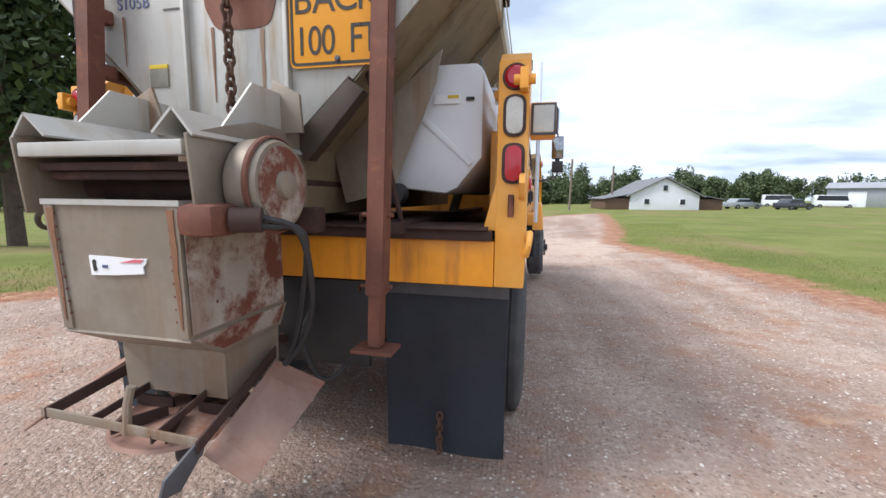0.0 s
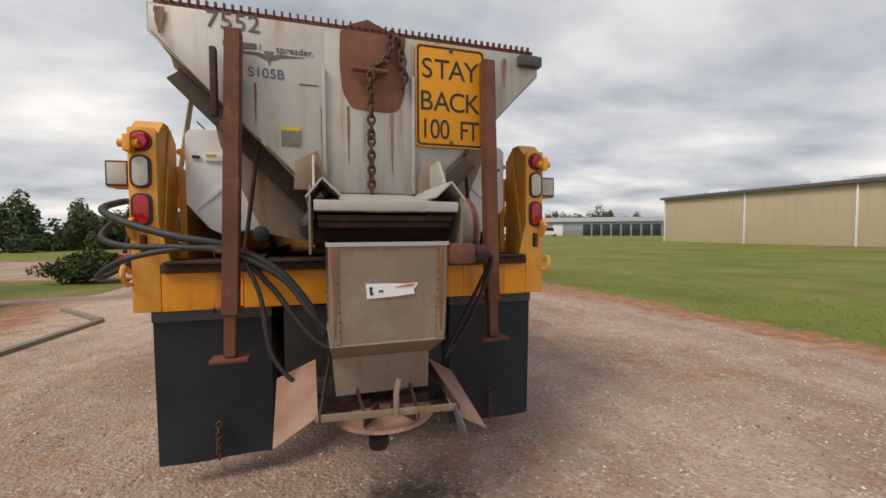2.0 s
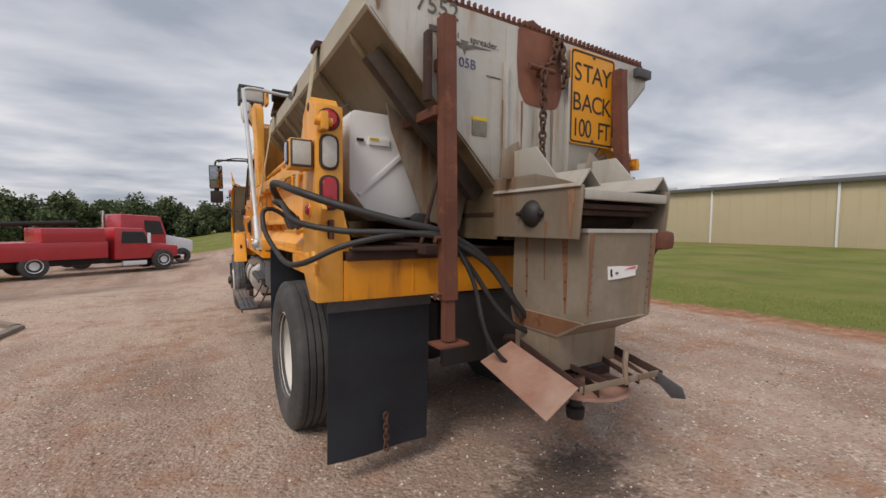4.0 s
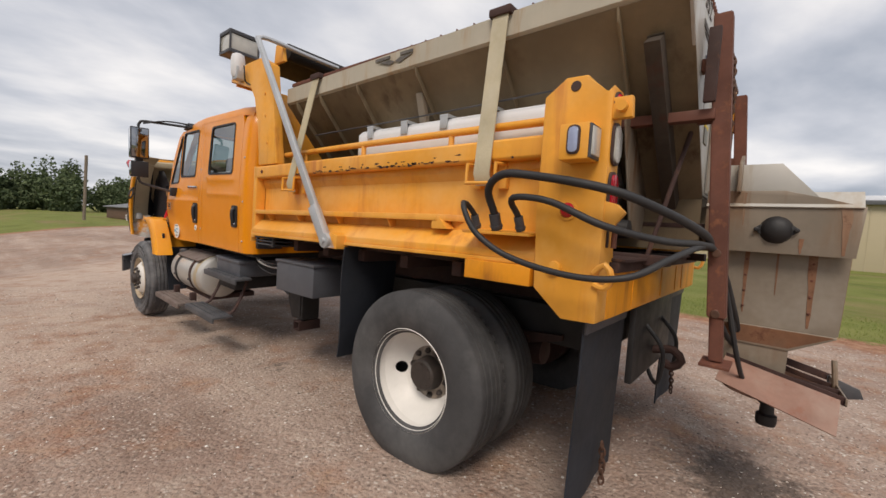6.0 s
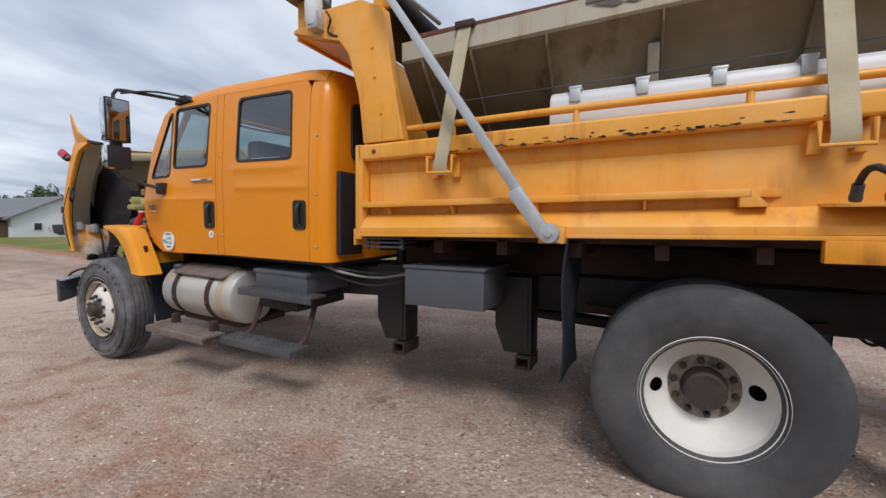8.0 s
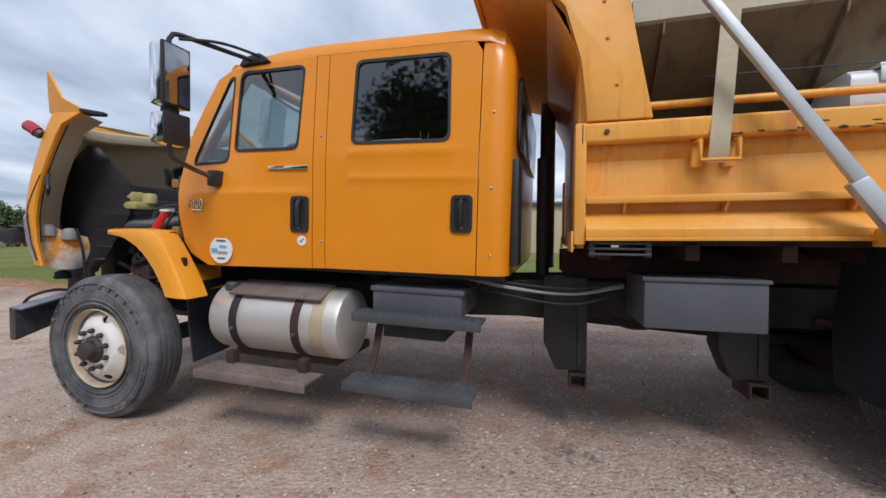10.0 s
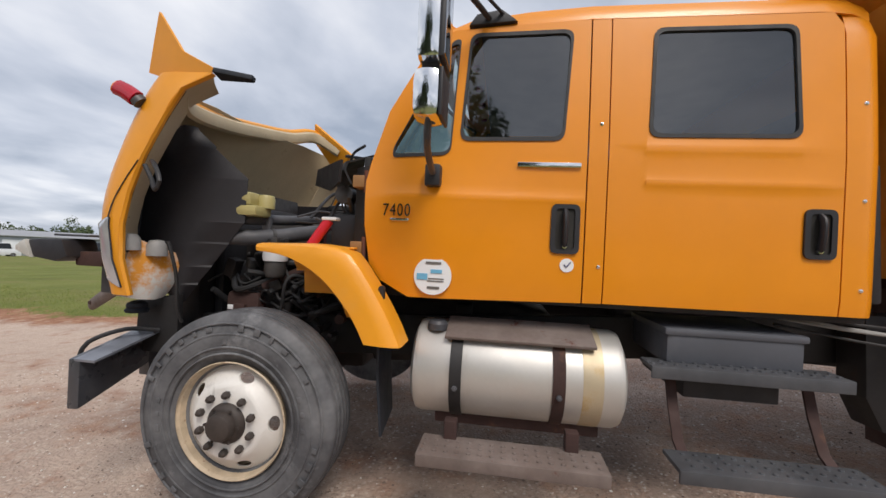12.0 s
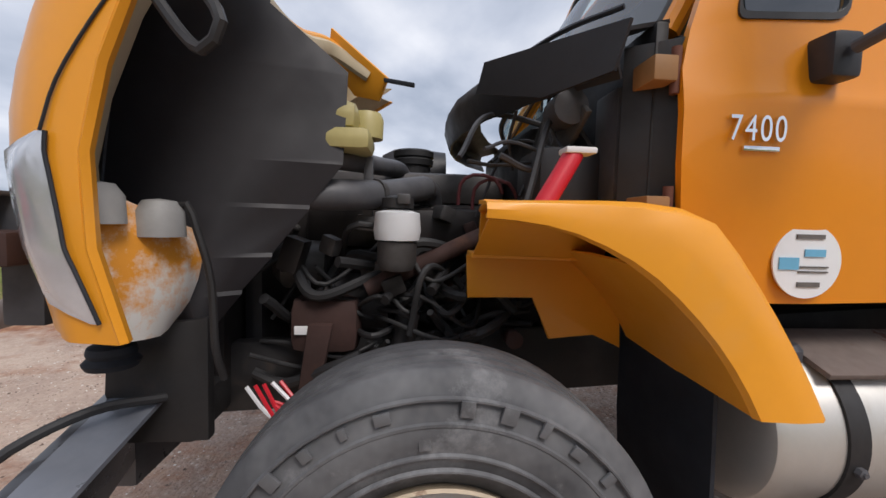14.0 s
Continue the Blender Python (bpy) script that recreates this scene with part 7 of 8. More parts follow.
for s in (-1, 1):
    f = mirrored if s > 0 else (lambda b: b)
    lens_rows = []
    for k in range(11):
        v = -1 + k / 5
        z = 1.255 + 0.175 * v
        wide = math.sqrt(max(0.01, 1 - v * v))
        lens_rows.append([hood_point(z, 0.04 + 0.018 * v + 0.145 * wide * i / 6, 0.004) for i in range(7)])
    lamp = part("headlight", f(shell(lens_rows, 0.01)), HEADLAMP, hood, "clear oval headlight lens")
    part("lens_gasket", f(tube([(x - 0.002, y - 0.004, z) for x, y, z in (row[0] for row in lens_rows)], 0.004, None, 8)), RUBBER, lamp)
    part("bucket", f(shell([[(-1.17, 7.28, 1.35), (-1.05, 7.22, 1.33), (-0.95, 7.17, 1.28), (-0.85, 7.15, 1.25)], [(-1.17, 7.26, 1.24), (-1.05, 7.18, 1.2), (-0.95, 7.13, 1.18), (-0.84, 7.13, 1.17)], [(-1.16, 7.24, 1.12), (-1.05, 7.18, 1.08), (-0.95, 7.14, 1.07), (-0.85, 7.16, 1.06)], [(-1.14, 7.24, 1.03), (-1.04, 7.2, 1.0), (-0.95, 7.18, 0.99), (-0.86, 7.2, 1.0)]], 0.01)), SANDED, hood, "sanded orange and white lamp bucket")
    for y, z, x in ((7.22, 1.295, -1.08), (7.155, 1.265, -0.97)):
        part("lamp_cap", f(lathe([(0.055, -0.03), (0.052, 0.03), (0.035, 0.055), (0.002, 0.06)], (x, y, z), "z", 16)), LIGHT_PLASTIC, hood, "grey lamp cap")
    part("lamp_wire", f(tube([(-0.95, 7.144, 1.295), (-0.95, 7.104, 1.314), (-0.95, 7.079, 1.248), (-0.94, 7.053, 1.123), (-0.93, 7.048, 0.95), (-0.9, 7.04, 0.86)], 0.01, None, 8)), BLACK, hood)
    mark = part("marker_lamp", f(tube([(-1.20, 7.20, 2.085), (-1.198, 7.15, 2.063), (-1.195, 7.10, 2.03)], 0.032, None, 12, wide=0.042)), RED_LENS, hood, "red-orange marker lamp")
    part("lens_tip", f(tube([(-1.2, 7.21, 2.089), (-1.2, 7.185, 2.078)], 0.027, None, 12, soft=False, wide=0.037)), AMBER_LENS, mark, "amber lens tip")
    part("marker_pod", f(tube([(-1.19, 7.10, 2.03), (-1.185, 7.08, 2.01)], 0.03, None, 10, wide=0.036)), ENGINE_GREY, mark)
part("side_seam", tube([hood_point(1.43, 0.065, 0.004), hood_point(1.52, 0.055, 0.004), hood_point(1.62, 0.03, 0.004), hood_point(1.72, 0.0, 0.003)], 0.003, None, 6), RUBBER, hood)

# engine bay
eng = part("engine", box(-0.34, 0.34, 6.1, 7.05, 0.72, 1.36, 0.05), ENGINE, truck, "oily dark engine block")
part("valve_cover", box(-0.24, 0.24, 6.15, 7.0, 1.36, 1.5, 0.05), ENGINE_GREY, eng)
part("intake_manifold", box(-0.44, -0.3, 6.25, 6.95, 1.18, 1.34, 0.04), ENGINE, eng)
part("oil_pan", box(-0.3, 0.3, 6.15, 7.0, 0.5, 0.72, 0.05), ENGINE, eng)
part("fan_shroud", box(-0.5, 0.5, 7.08, 7.15, 0.75, 1.6, 0.03), PLASTIC, eng)
part("radiator", box(-0.62, 0.62, 7.16, 7.34, 0.72, 1.72, 0.02), ENGINE, truck)
part("alternator", lathe([(0.02, -0.1), (0.085, -0.09), (0.09, 0.06), (0.05, 0.1), (0.02, 0.1)], (-0.45, 6.95, 1.12), "y", 22), ENGINE_GREY, eng)
part("compressor", lathe([(0.02, -0.13), (0.11, -0.12), (0.11, 0.1), (0.02, 0.12)], (-0.48, 6.75, 0.98), "y", 22), ENGINE, eng)
for k in range(12):
    part("engine_bolt", hex_nut(0, 0.014, 0, -0.02, -0.34, 6.18 + 0.075 * k, 1.30 - 0.05 * (k % 2), 0), ENGINE_GREY, eng)
res = part("coolant_reservoir", box(-0.80, -0.62, 6.68, 6.825, 1.49, 1.555, 0.025), POLY_YELLOW, truck, "yellowed plastic coolant reservoir")
part("reservoir_top", box(-0.79, -0.65, 6.72, 6.815, 1.55, 1.635, 0.035), POLY_YELLOW, res)
part("cap", lathe([(0.052, -0.03), (0.054, 0.03), (0.045, 0.05), (0.002, 0.056)], (-0.655, 6.705, 1.575), "z", 18), POLY_YELLOW, res)
part("reservoir_stand", box(-0.635, -0.605, 6.685, 6.715, 1.30, 1.495, 0.004), GREY_BLACK, res)
part("coolant_pipe", tube([(-0.72, 6.86, 1.475), (-0.68, 6.77, 1.474), (-0.45, 6.68, 1.488), (-0.21, 6.61, 1.505), (-0.13, 6.59, 1.46), (-0.10, 6.58, 1.38)], 0.034, None, 14), GREY_BLACK, truck, "dusty dark coolant pipe")
part("intake_pipe", tube([(-0.74, 6.95, 1.36), (-0.72, 6.78, 1.362), (-0.6, 6.66, 1.375), (-0.45, 6.55, 1.405), (-0.345, 6.50, 1.418), (-0.28, 6.48, 1.385), (-0.25, 6.47, 1.30)], 0.048, None, 16), GREY_BLACK, truck, "thick dusty intake pipe")
for at, r in (((-0.62, 6.675, 1.373), 0.052), ((-0.36, 6.507, 1.416), 0.051)):
    part("hose_clamp", tube([(at[0] - 0.008, at[1] + 0.006, at[2]), (at[0] + 0.008, at[1] - 0.006, at[2])], r, None, 16, soft=False), ENGINE_GREY, truck)
fil = part("fuel_filter", lathe([(0.02, 1.245), (0.07, 1.25), (0.075, 1.28), (0.07, 1.335), (0.02, 1.35)], (-0.70, 6.60, -0.022), "z", 22), POLY_WHITE, truck, "white fuel filter with clear bowl")
part("filter_bowl", lathe([(0.02, 1.15), (0.05, 1.155), (0.062, 1.18), (0.062, 1.245)], (-0.70, 6.60, -0.022), "z", 20), ENGINE_GREY, fil)
part("filter_bracket", box(-0.76, -0.62, 6.56, 6.6, 1.34, 1.37, 0.006), ENGINE_GREY, fil)
part("filter_cap", lathe([(0.05, 1.35), (0.05, 1.38), (0.02, 1.39)], (-0.70, 6.60, -0.022), "z", 16), BLACK, fil)
part("air_cleaner", lathe([(0.02, -0.22), (0.15, -0.21), (0.16, -0.1), (0.16, 0.12), (0.12, 0.2), (0.02, 0.22)], (0.78, 6.55, 1.6), "y", 26), PLASTIC, truck)
part("intake_hose", lathe([(0.088, 0.0), (0.10, 0.004), (0.104, 0.03), (0.096, 0.038), (0.104, 0.046), (0.104, 0.072), (0.094, 0.08), (0.08, 0.07), (0.078, 0.01)], (0.16, 6.55, 1.57), "z", 30), HOSE, truck, "open black intake hose collar")
part("hose_neck", lathe([(0.085, -0.2), (0.09, 0.0), (0.08, 0.0)], (0.16, 6.55, 1.575), "z", 24), HOSE, truck)
can = part("red_bottle", tube([(-1.0, 6.235, 1.33), (-0.985, 6.18, 1.42), (-0.975, 6.15, 1.47)], 0.026, None, 14, soft=False), RED_PLASTIC, truck, "red plastic bottle with white cap")
part("bottle_cap", box(-1.005, -0.945, 6.10, 6.18, 1.468, 1.485, 0.006), POLY_WHITE, can)
part("washer_tank", box(-0.85, -0.58, 6.0, 6.2, 1.30, 1.52, 0.04), PLASTIC, truck)
part("heater_box", box(-0.55, 0.35, 5.97, 6.14, 1.35, 1.64, 0.03), PLASTIC, truck)
part("wiper_motor", lathe([(0.02, -0.06), (0.05, -0.05), (0.05, 0.05), (0.02, 0.06)], (-0.82, 6.12, 1.62), "x", 16), GREY_BLACK, truck)
for k, (y, z) in enumerate(((6.30, 1.44), (6.25, 1.425))):
    part("red_hose", tube([(-0.62, y - 0.05, z - 0.05), (-0.62, y - 0.02, z), (-0.60, y + 0.05, z + 0.012), (-0.58, y + 0.09, z - 0.02), (-0.57, y + 0.095, z - 0.09)], 0.0065, None, 8), OXIDE_HOSE, truck)
g = random.Random(9)
for k in range(46):
    y0, z0 = g.uniform(6.05, 6.7), g.uniform(0.8, 1.16)
    pts = [(-0.40 - 0.3 * g.random(), y0 + 0.14 * i + g.uniform(-0.05, 0.05), z0 + g.uniform(-0.12, 0.12)) for i in range(4)]
    part("engine_hose", tube(pts, g.choice((0.008, 0.011, 0.018)), None, 8), HOSE, eng)
for k in range(26):
    x, y, z = -0.36 - 0.3 * g.random(), g.uniform(6.1, 6.95), g.uniform(0.72, 1.32)
    a, c, d = g.uniform(0.015, 0.05), g.uniform(0.015, 0.06), g.uniform(0.02, 0.06)
    if k % 3:
        lump = box(-a, a, -c, c, -d, d, 0.01, None, pose(x, y, z, g.uniform(-25, 25), 0, g.uniform(-30, 30)))
    else:
        lump = lathe([(0.01, -d), (a, -d * 0.9), (a, d * 0.7), (a * 0.6, d), (0.005, d)], (x, y, z), g.choice("xyz"), 14)
    part("engine_fitting", lump, g.choice((ENGINE, ENGINE, ENGINE_GREY, DARK_RUST)), eng)
for k in range(9):
    x, y = g.uniform(-0.85, -0.3), g.uniform(5.98, 6.2)
    part("firewall_line", tube([(x, 5.99, g.uniform(1.3, 1.65)), (x + 0.03, y + 0.1, g.uniform(1.45, 1.68)), (x + g.uniform(-0.1, 0.1), y + 0.22, g.uniform(1.3, 1.5))], g.choice((0.006, 0.01)), None, 6), g.choice((HOSE, HOSE, GREY_BLACK)), wall)
for x, y, z, dx, dz in ((-0.7, 6.1, 1.5, 0.02, 0.22), (-0.55, 6.2, 1.48, -0.1, 0.18), (-0.8, 6.12, 1.52, 0.06, 0.14), (-0.6, 6.05, 1.5, 0.03, 0.2)):
    part("loose_line", tube([(x, y, z), (x + dx / 2, y + 0.03, z + dz / 2), (x + dx, y + 0.02, z + dz)], 0.006, None, 6), GREY_BLACK, wall)
part("fuse_panel", box(-0.93, -0.80, 5.97, 6.02, 1.36, 1.66, 0.01), GREY_BLACK, wall)
part("wiper_link", slab([(-0.9, 6.08, 1.60), (-0.84, 6.1, 1.66), (-0.7, 6.12, 1.52), (-0.74, 6.1, 1.47)], 0.02, None, 0.006), ENGINE_GREY, wall)
gear = part("steering_gear", box(-0.66, -0.46, 6.72, 6.95, 0.84, 1.03, 0.05), DARK_RUST, truck, "rusty cast steering gear")
part("gear_neck", rod((-0.64, 6.7, 1.06), (-0.6, 6.3, 1.25), 0.03), DARK_RUST, gear)
part("gear_tag", box(-0.668, -0.661, 6.88, 6.925, 0.912, 0.94, 0.002), WHITE_STICKER, gear)
part("pitman_arm", prism("x", [(6.8, 0.95), (6.88, 0.95), (6.92, 0.66), (6.86, 0.64)], -0.68, -0.64, 0.01), DARK_RUST, gear)
part("shock_absorber", rod((-0.62, 6.62, 0.55), (-0.62, 6.56, 0.98), 0.04), BLACK, truck)
part("wheel_knuckle", box(-0.9, -0.72, 6.38, 6.56, 0.38, 0.68, 0.03), DARK_RUST, truck)
for k in range(5):
    pts = [(-0.86 + 0.01 * k, 7.0 - 0.02 * k, 0.82), (-0.86, 6.94 - 0.03 * k, 0.74 - 0.03 * (k % 3)), (-0.84, 6.86 + 0.02 * k, 0.69 + 0.02 * k), (-0.8, 6.78 - 0.02 * k, 0.72 - 0.015 * k)]
    part("wiring", tube(pts, 0.006, None, 6), RED_PLASTIC if k % 3 else POLY_WHITE, truck, "loose red wiring")

# bumper, front frame plate, tow pipe, plow lamp
bump = part("bumper", slab([(-0.80, 7.36, 0.58), (-0.80, 7.36, 0.80), (-1.26, 7.315, 0.72), (-1.26, 7.315, 0.47)], 0.06, None, 0.01), GLOSS_BLACK, truck, "black steel front bumper")
part("bumper_wing", mirrored(slab([(-0.80, 7.36, 0.58), (-0.80, 7.36, 0.80), (-1.26, 7.315, 0.72), (-1.26, 7.315, 0.47)], 0.06, None, 0.01)), GLOSS_BLACK, bump)
part("bumper_middle", box(-0.8, 0.8, 7.33, 7.40, 0.50, 0.80, 0.01), GLOSS_BLACK, bump)
part("bumper_flange", slab([(-0.80, 7.36, 0.795), (-1.26, 7.315, 0.715), (-1.26, 7.20, 0.715), (-0.80, 7.22, 0.795)], 0.012), SKY_FLANGE, bump)
plate = part("frame_plate", prism("x", [(7.10, 0.667), (7.32, 0.662), (7.37, 0.80), (7.36, 0.97), (7.10, 1.012)], -0.86, -0.82, 0.008), BLACK, truck, "black plow frame plate")
part("plate_twin", mirrored(prism("x", [(7.10, 0.667), (7.32, 0.662), (7.37, 0.80), (7.36, 0.97), (7.10, 1.012)], -0.86, -0.82, 0.008)), BLACK, plate)
part("plate_tie", box(-0.82, 0.82, 7.16, 7.26, 0.64, 0.76, 0.01), BLACK, plate)
part("rubber_foot", lathe([(0.01, 0.905), (0.055, 0.908), (0.062, 0.922), (0.05, 0.935), (0.054, 0.945), (0.05, 0.96), (0.02, 0.975)], (-0.94, 7.29, 0), "z", 18), RUBBER, plate)
part("air_line", tube([(-0.88, 7.2, 0.80), (-1.0, 7.3, 0.82), (-1.1, 7.42, 0.76), (-1.12, 7.45, 0.66), (-1.1, 7.42, 0.62)], 0.012, None, 8), HOSE, plate)
tow = part("plow_pipe", tube([(-0.84, 7.42, 1.085), (-0.77, 7.555, 1.048), (-0.18, 8.43, 0.785)], 0.034, None, 12, soft=False, wide=0.05), DUSTY_STEEL, truck, "rusty plow lift pipe")
part("pipe_collar", tube([(-0.74, 7.60, 1.035), (-0.70, 7.66, 1.017)], 0.046, None, 12, soft=False, wide=0.06), DARK_RUST, tow)
# solid dark disc in place of the pipe hole's shade
part("pipe_hole", lathe([(0.002, -0.052), (0.014, -0.052), (0.016, -0.04)], (-0.245, 8.335, 0.815), "x", 12), LAMP_DARK, tow)
plow = part("plow_lamp", prism("x", [(7.58, 1.21), (7.66, 1.18), (7.80, 1.20), (7.84, 1.30), (7.62, 1.31)], -1.1, -0.9, 0.02), PLASTIC, truck, "black plow lamp with pale lens")
part("lamp_lens", prism("x", [(7.80, 1.195), (7.90, 1.235), (7.90, 1.265), (7.84, 1.30)], -1.11, -0.89, 0.01), CLEAR_LENS, plow)
part("lamp_plate", box(-1.04, -0.82, 7.52, 7.74, 1.322, 1.334, 0.004), GREY_BLACK, plow)
part("lamp_bracket", box(-1.02, -0.85, 7.45, 7.62, 1.16, 1.24, 0.012), DARK_RUST, plow)
part("lamp_bracket", box(-0.92, -0.84, 7.46, 7.56, 1.0, 1.33, 0.012), GREY_BLACK, plow)

stance = LEVEL

# ---- salt spreader in the dump body ----
spreader = thing("salt_spreader", (0, 1.4, 1.31), "weathered stainless salt spreader standing in the dump body", "spreader")
HY0, HY1 = -0.22, 2.96


def top_z(y):
    return 2.645 - 0.016 * y


# hopper: rear and front walls, long side lips and slopes
rear_wall = part("rear_wall", prism("y", [(-1.085, 2.645), (1.085, 2.645), (1.085, 2.51), (0.29, 1.72), (-0.29, 1.72), (-1.085, 2.51)], -0.22, -0.205, 0.002), STAINLESS, spreader, "stained stainless rear wall")
part("front_wall", prism("y", [(-1.065, 2.59), (1.065, 2.59), (1.065, 2.46), (0.28, 1.70), (-0.28, 1.70), (-1.065, 2.46)], 2.94, 2.955, 0.002), HOPPER_SIDE, spreader)
for s in (-1, 1):
    f = mirrored if s > 0 else (lambda b: b)
    lip_rows = []
    for k in range(9):
        y = HY0 + (HY1 - HY0) * k / 8
        z, x = top_z(y), -1.085 + 0.02 * k / 8
        lip_rows.append([(x + 0.05, y, z + 0.0), (x, y, z), (x, y, z - 0.125), (x + 0.02, y, z - 0.14)])
    part("side_lip", f(loft(lip_rows, 0.008)), HOPPER_LIP, spreader, "dull steel side lip with rust runs")
    slope = []
    for k in range(9):
        y = HY0 + (HY1 - HY0) * k / 8
        z, x = top_z(y), -1.085 + 0.02 * k / 8
        slope.append([(x + 0.02, y, z - 0.138), (-0.8, y, z - 0.42), (-0.55, y, z - 0.68), (-0.3, y, 1.70), (-0.28, y, 1.40)])
    part("side_slope", f(loft(slope, 0.006)), HOPPER_SIDE, spreader, "brown salt-stained sloping side")
    for y in (0.08, 0.72, 1.36, 1.97, 2.45, 2.80):
        z = top_z(y)
        rib = slab([(-1.07, y, z - 0.14), (-1.035, y, z - 0.14), (-0.33, y, 1.72), (-0.42, y, 1.72), (-1.055, y, z - 0.2)], 0.012, None, 0.002)
        part("rib", f(rib), HOPPER_SIDE, spreader, "pressed steel rib")
    # rear corner channel strut that runs down the edge of the rear wall
    hi = 0.0 if s < 0 else 0.42
    back = -0.07 if s < 0 else -0.265
    part("corner_strut", f(slab([(-1.045 + hi, back, 2.325 - hi), (-0.975 + hi, back, 2.375 - hi), (-0.285, back, 1.70), (-0.37, back, 1.63)], 0.07, None, 0.005)), STRUT, spreader, "brown-stained channel strut with its web shade painted dark")
    part("strut_lip", f(slab([(-0.985 + hi, back - 0.035, 2.38 - hi), (-0.975 + hi, back + 0.04, 2.38 - hi), (-0.28, back + 0.04, 1.705), (-0.29, back - 0.035, 1.705)], 0.008)), STRUT, spreader)
    part("lower_gusset", f(prism("y", [(-0.86, 2.17), (-0.83, 2.02), (-0.61, 1.51), (-0.36, 1.45), (-0.30, 1.70)], 0.07, 0.08, 0.002)), CHUTE, spreader, "grey steel gusset plate")
    part("brace_rod", f(rod((-0.58, -0.20, 2.10), (-0.70, -0.05, 1.36), 0.012, 10)), DARK_RUST, spreader, "dark slanting brace")
    part("side_leg", f(slab([(-0.98, 1.4, 2.35), (-0.94, 1.4, 2.35), (-0.62, 1.4, 1.36), (-0.69, 1.4, 1.36)], 0.06, None, 0.006)), CHUTE, spreader, "grey slanting leg")
    part("sill_runner", f(box(-0.72, -0.60, -0.15, 2.9, 1.315, 1.37, 0.006)), DARK_RUST, spreader)
    part("panel_flange", f(box(-0.262, -0.243, -0.252, -0.222, 1.735, 2.42, 0.003)), STAINLESS, spreader)
    part("deflector", f(prism("y", [(-0.41, 1.73), (-0.245, 1.73), (-0.245, 1.80), (-0.29, 1.935), (-0.40, 1.875)], -0.40, -0.385, 0.002)), CHUTE, spreader, "grey deflector plate")
    part("cheek_plate", f(prism("x", [(-0.25, 1.42), (-0.86, 1.42), (-0.88, 1.66), (-0.74, 1.70), (-0.58, 1.74), (-0.25, 1.74)], -0.335, -0.325, 0.002)), CHUTE, spreader, "stained conveyor cheek plate")
    part("upper_plate", f(prism("x", [(-0.28, 1.88), (-0.56, 1.88), (-0.72, 1.70), (-0.28, 1.68)], -0.318, -0.308, 0.002)), STAINLESS, spreader, "bare steel upper plate")
    roof_v = bmesh.new()
    slab([(-0.345, -0.87, 1.655), (-0.28, -0.87, 1.735), (-0.28, -0.25, 1.735), (-0.345, -0.25, 1.655)], 0.008, roof_v)
    slab([(-0.28, -0.87, 1.735), (-0.205, -0.87, 1.665), (-0.205, -0.25, 1.665), (-0.28, -0.25, 1.735)], 0.008, roof_v)
    part("channel_cover", f(roof_v), STAINLESS, spreader, "folded steel channel cover")
part("centre_panel", box(-0.243, 0.243, -0.226, -0.221, 1.735, 2.62, 0.001), STAINLESS, rear_wall)
part("rust_patch", sheet(round_ring([(-0.15, 2.30), (-0.10, 2.21), (0.10, 2.20), (0.17, 2.215), (0.21, 2.33), (0.19, 2.5), (0.22, 2.644), (-0.16, 2.644), (-0.165, 2.45)], 0.03), [], lambda u, v, d: (u, -0.2275 - d, v), 0.002), GATE_RUST, rear_wall, "rust-stained gate panel")
gate = part("gate_handle", rod((-0.10, -0.262, 2.42), (0.10, -0.262, 2.42), 0.016), RUSTY, spreader, "rusty gate T handle")
part("gate_stem", box(-0.02, 0.02, -0.27, -0.228, 2.38, 2.46, 0.006), RUSTY, gate)
part("gate_chain", chain([(0.0, -0.285, 2.42), (0.002, -0.28, 2.1), (0.0, -0.28, 1.74)], 0.008, None, 0.052), CHAIN, spreader, "rusty hanging chain")
part("gate_chain", chain([(0.02, -0.26, 2.44), (0.10, -0.26, 2.5), (0.12, -0.262, 2.6), (0.13, -0.24, 2.645), (0.17, -0.24, 2.62), (0.185, -0.26, 2.5), (0.2, -0.26, 2.38), (0.17, -0.26, 2.35)], 0.009, None, 0.052), CHAIN, spreader, "rusty looped chain")
part("corner_bracket", box(0.94, 1.10, -0.26, -0.20, 2.565, 2.63, 0.01), GREY_BLACK, spreader)

# top grate of rusty bars
rim = part("top_frame", box(-1.06, 1.06, -0.21, -0.16, 2.645, 2.675, 0.006), RUSTY, spreader, "rusty top grate frame")
for s in (-1, 1):
    part("frame_side", box(s * 1.02, s * 1.06, -0.16, 2.9, 2.61, 2.64, 0.006), RUSTY, rim)
for k in range(26):
    x = -1.0 + 0.08 * k
    part("grate_bar", tube([(x, -0.19, 2.68), (x, 1.3, 2.665), (x, 2.9, 2.63)], 0.006, None, 6, soft=False), RUSTY, rim)
for k in range(24):
    y = -0.1 + 0.13 * k
    part("grate_rod", rod((-1.02, y, 2.69 - 0.016 * (y + 0.2)), (1.02, y, 2.69 - 0.016 * (y + 0.2)), 0.006, 6), RUSTY, rim)
part("ridge", prism("y", [(-0.2, 2.66), (0, 2.74), (0.2, 2.66)], -0.18, 2.9, 0.003), RUSTY, rim)

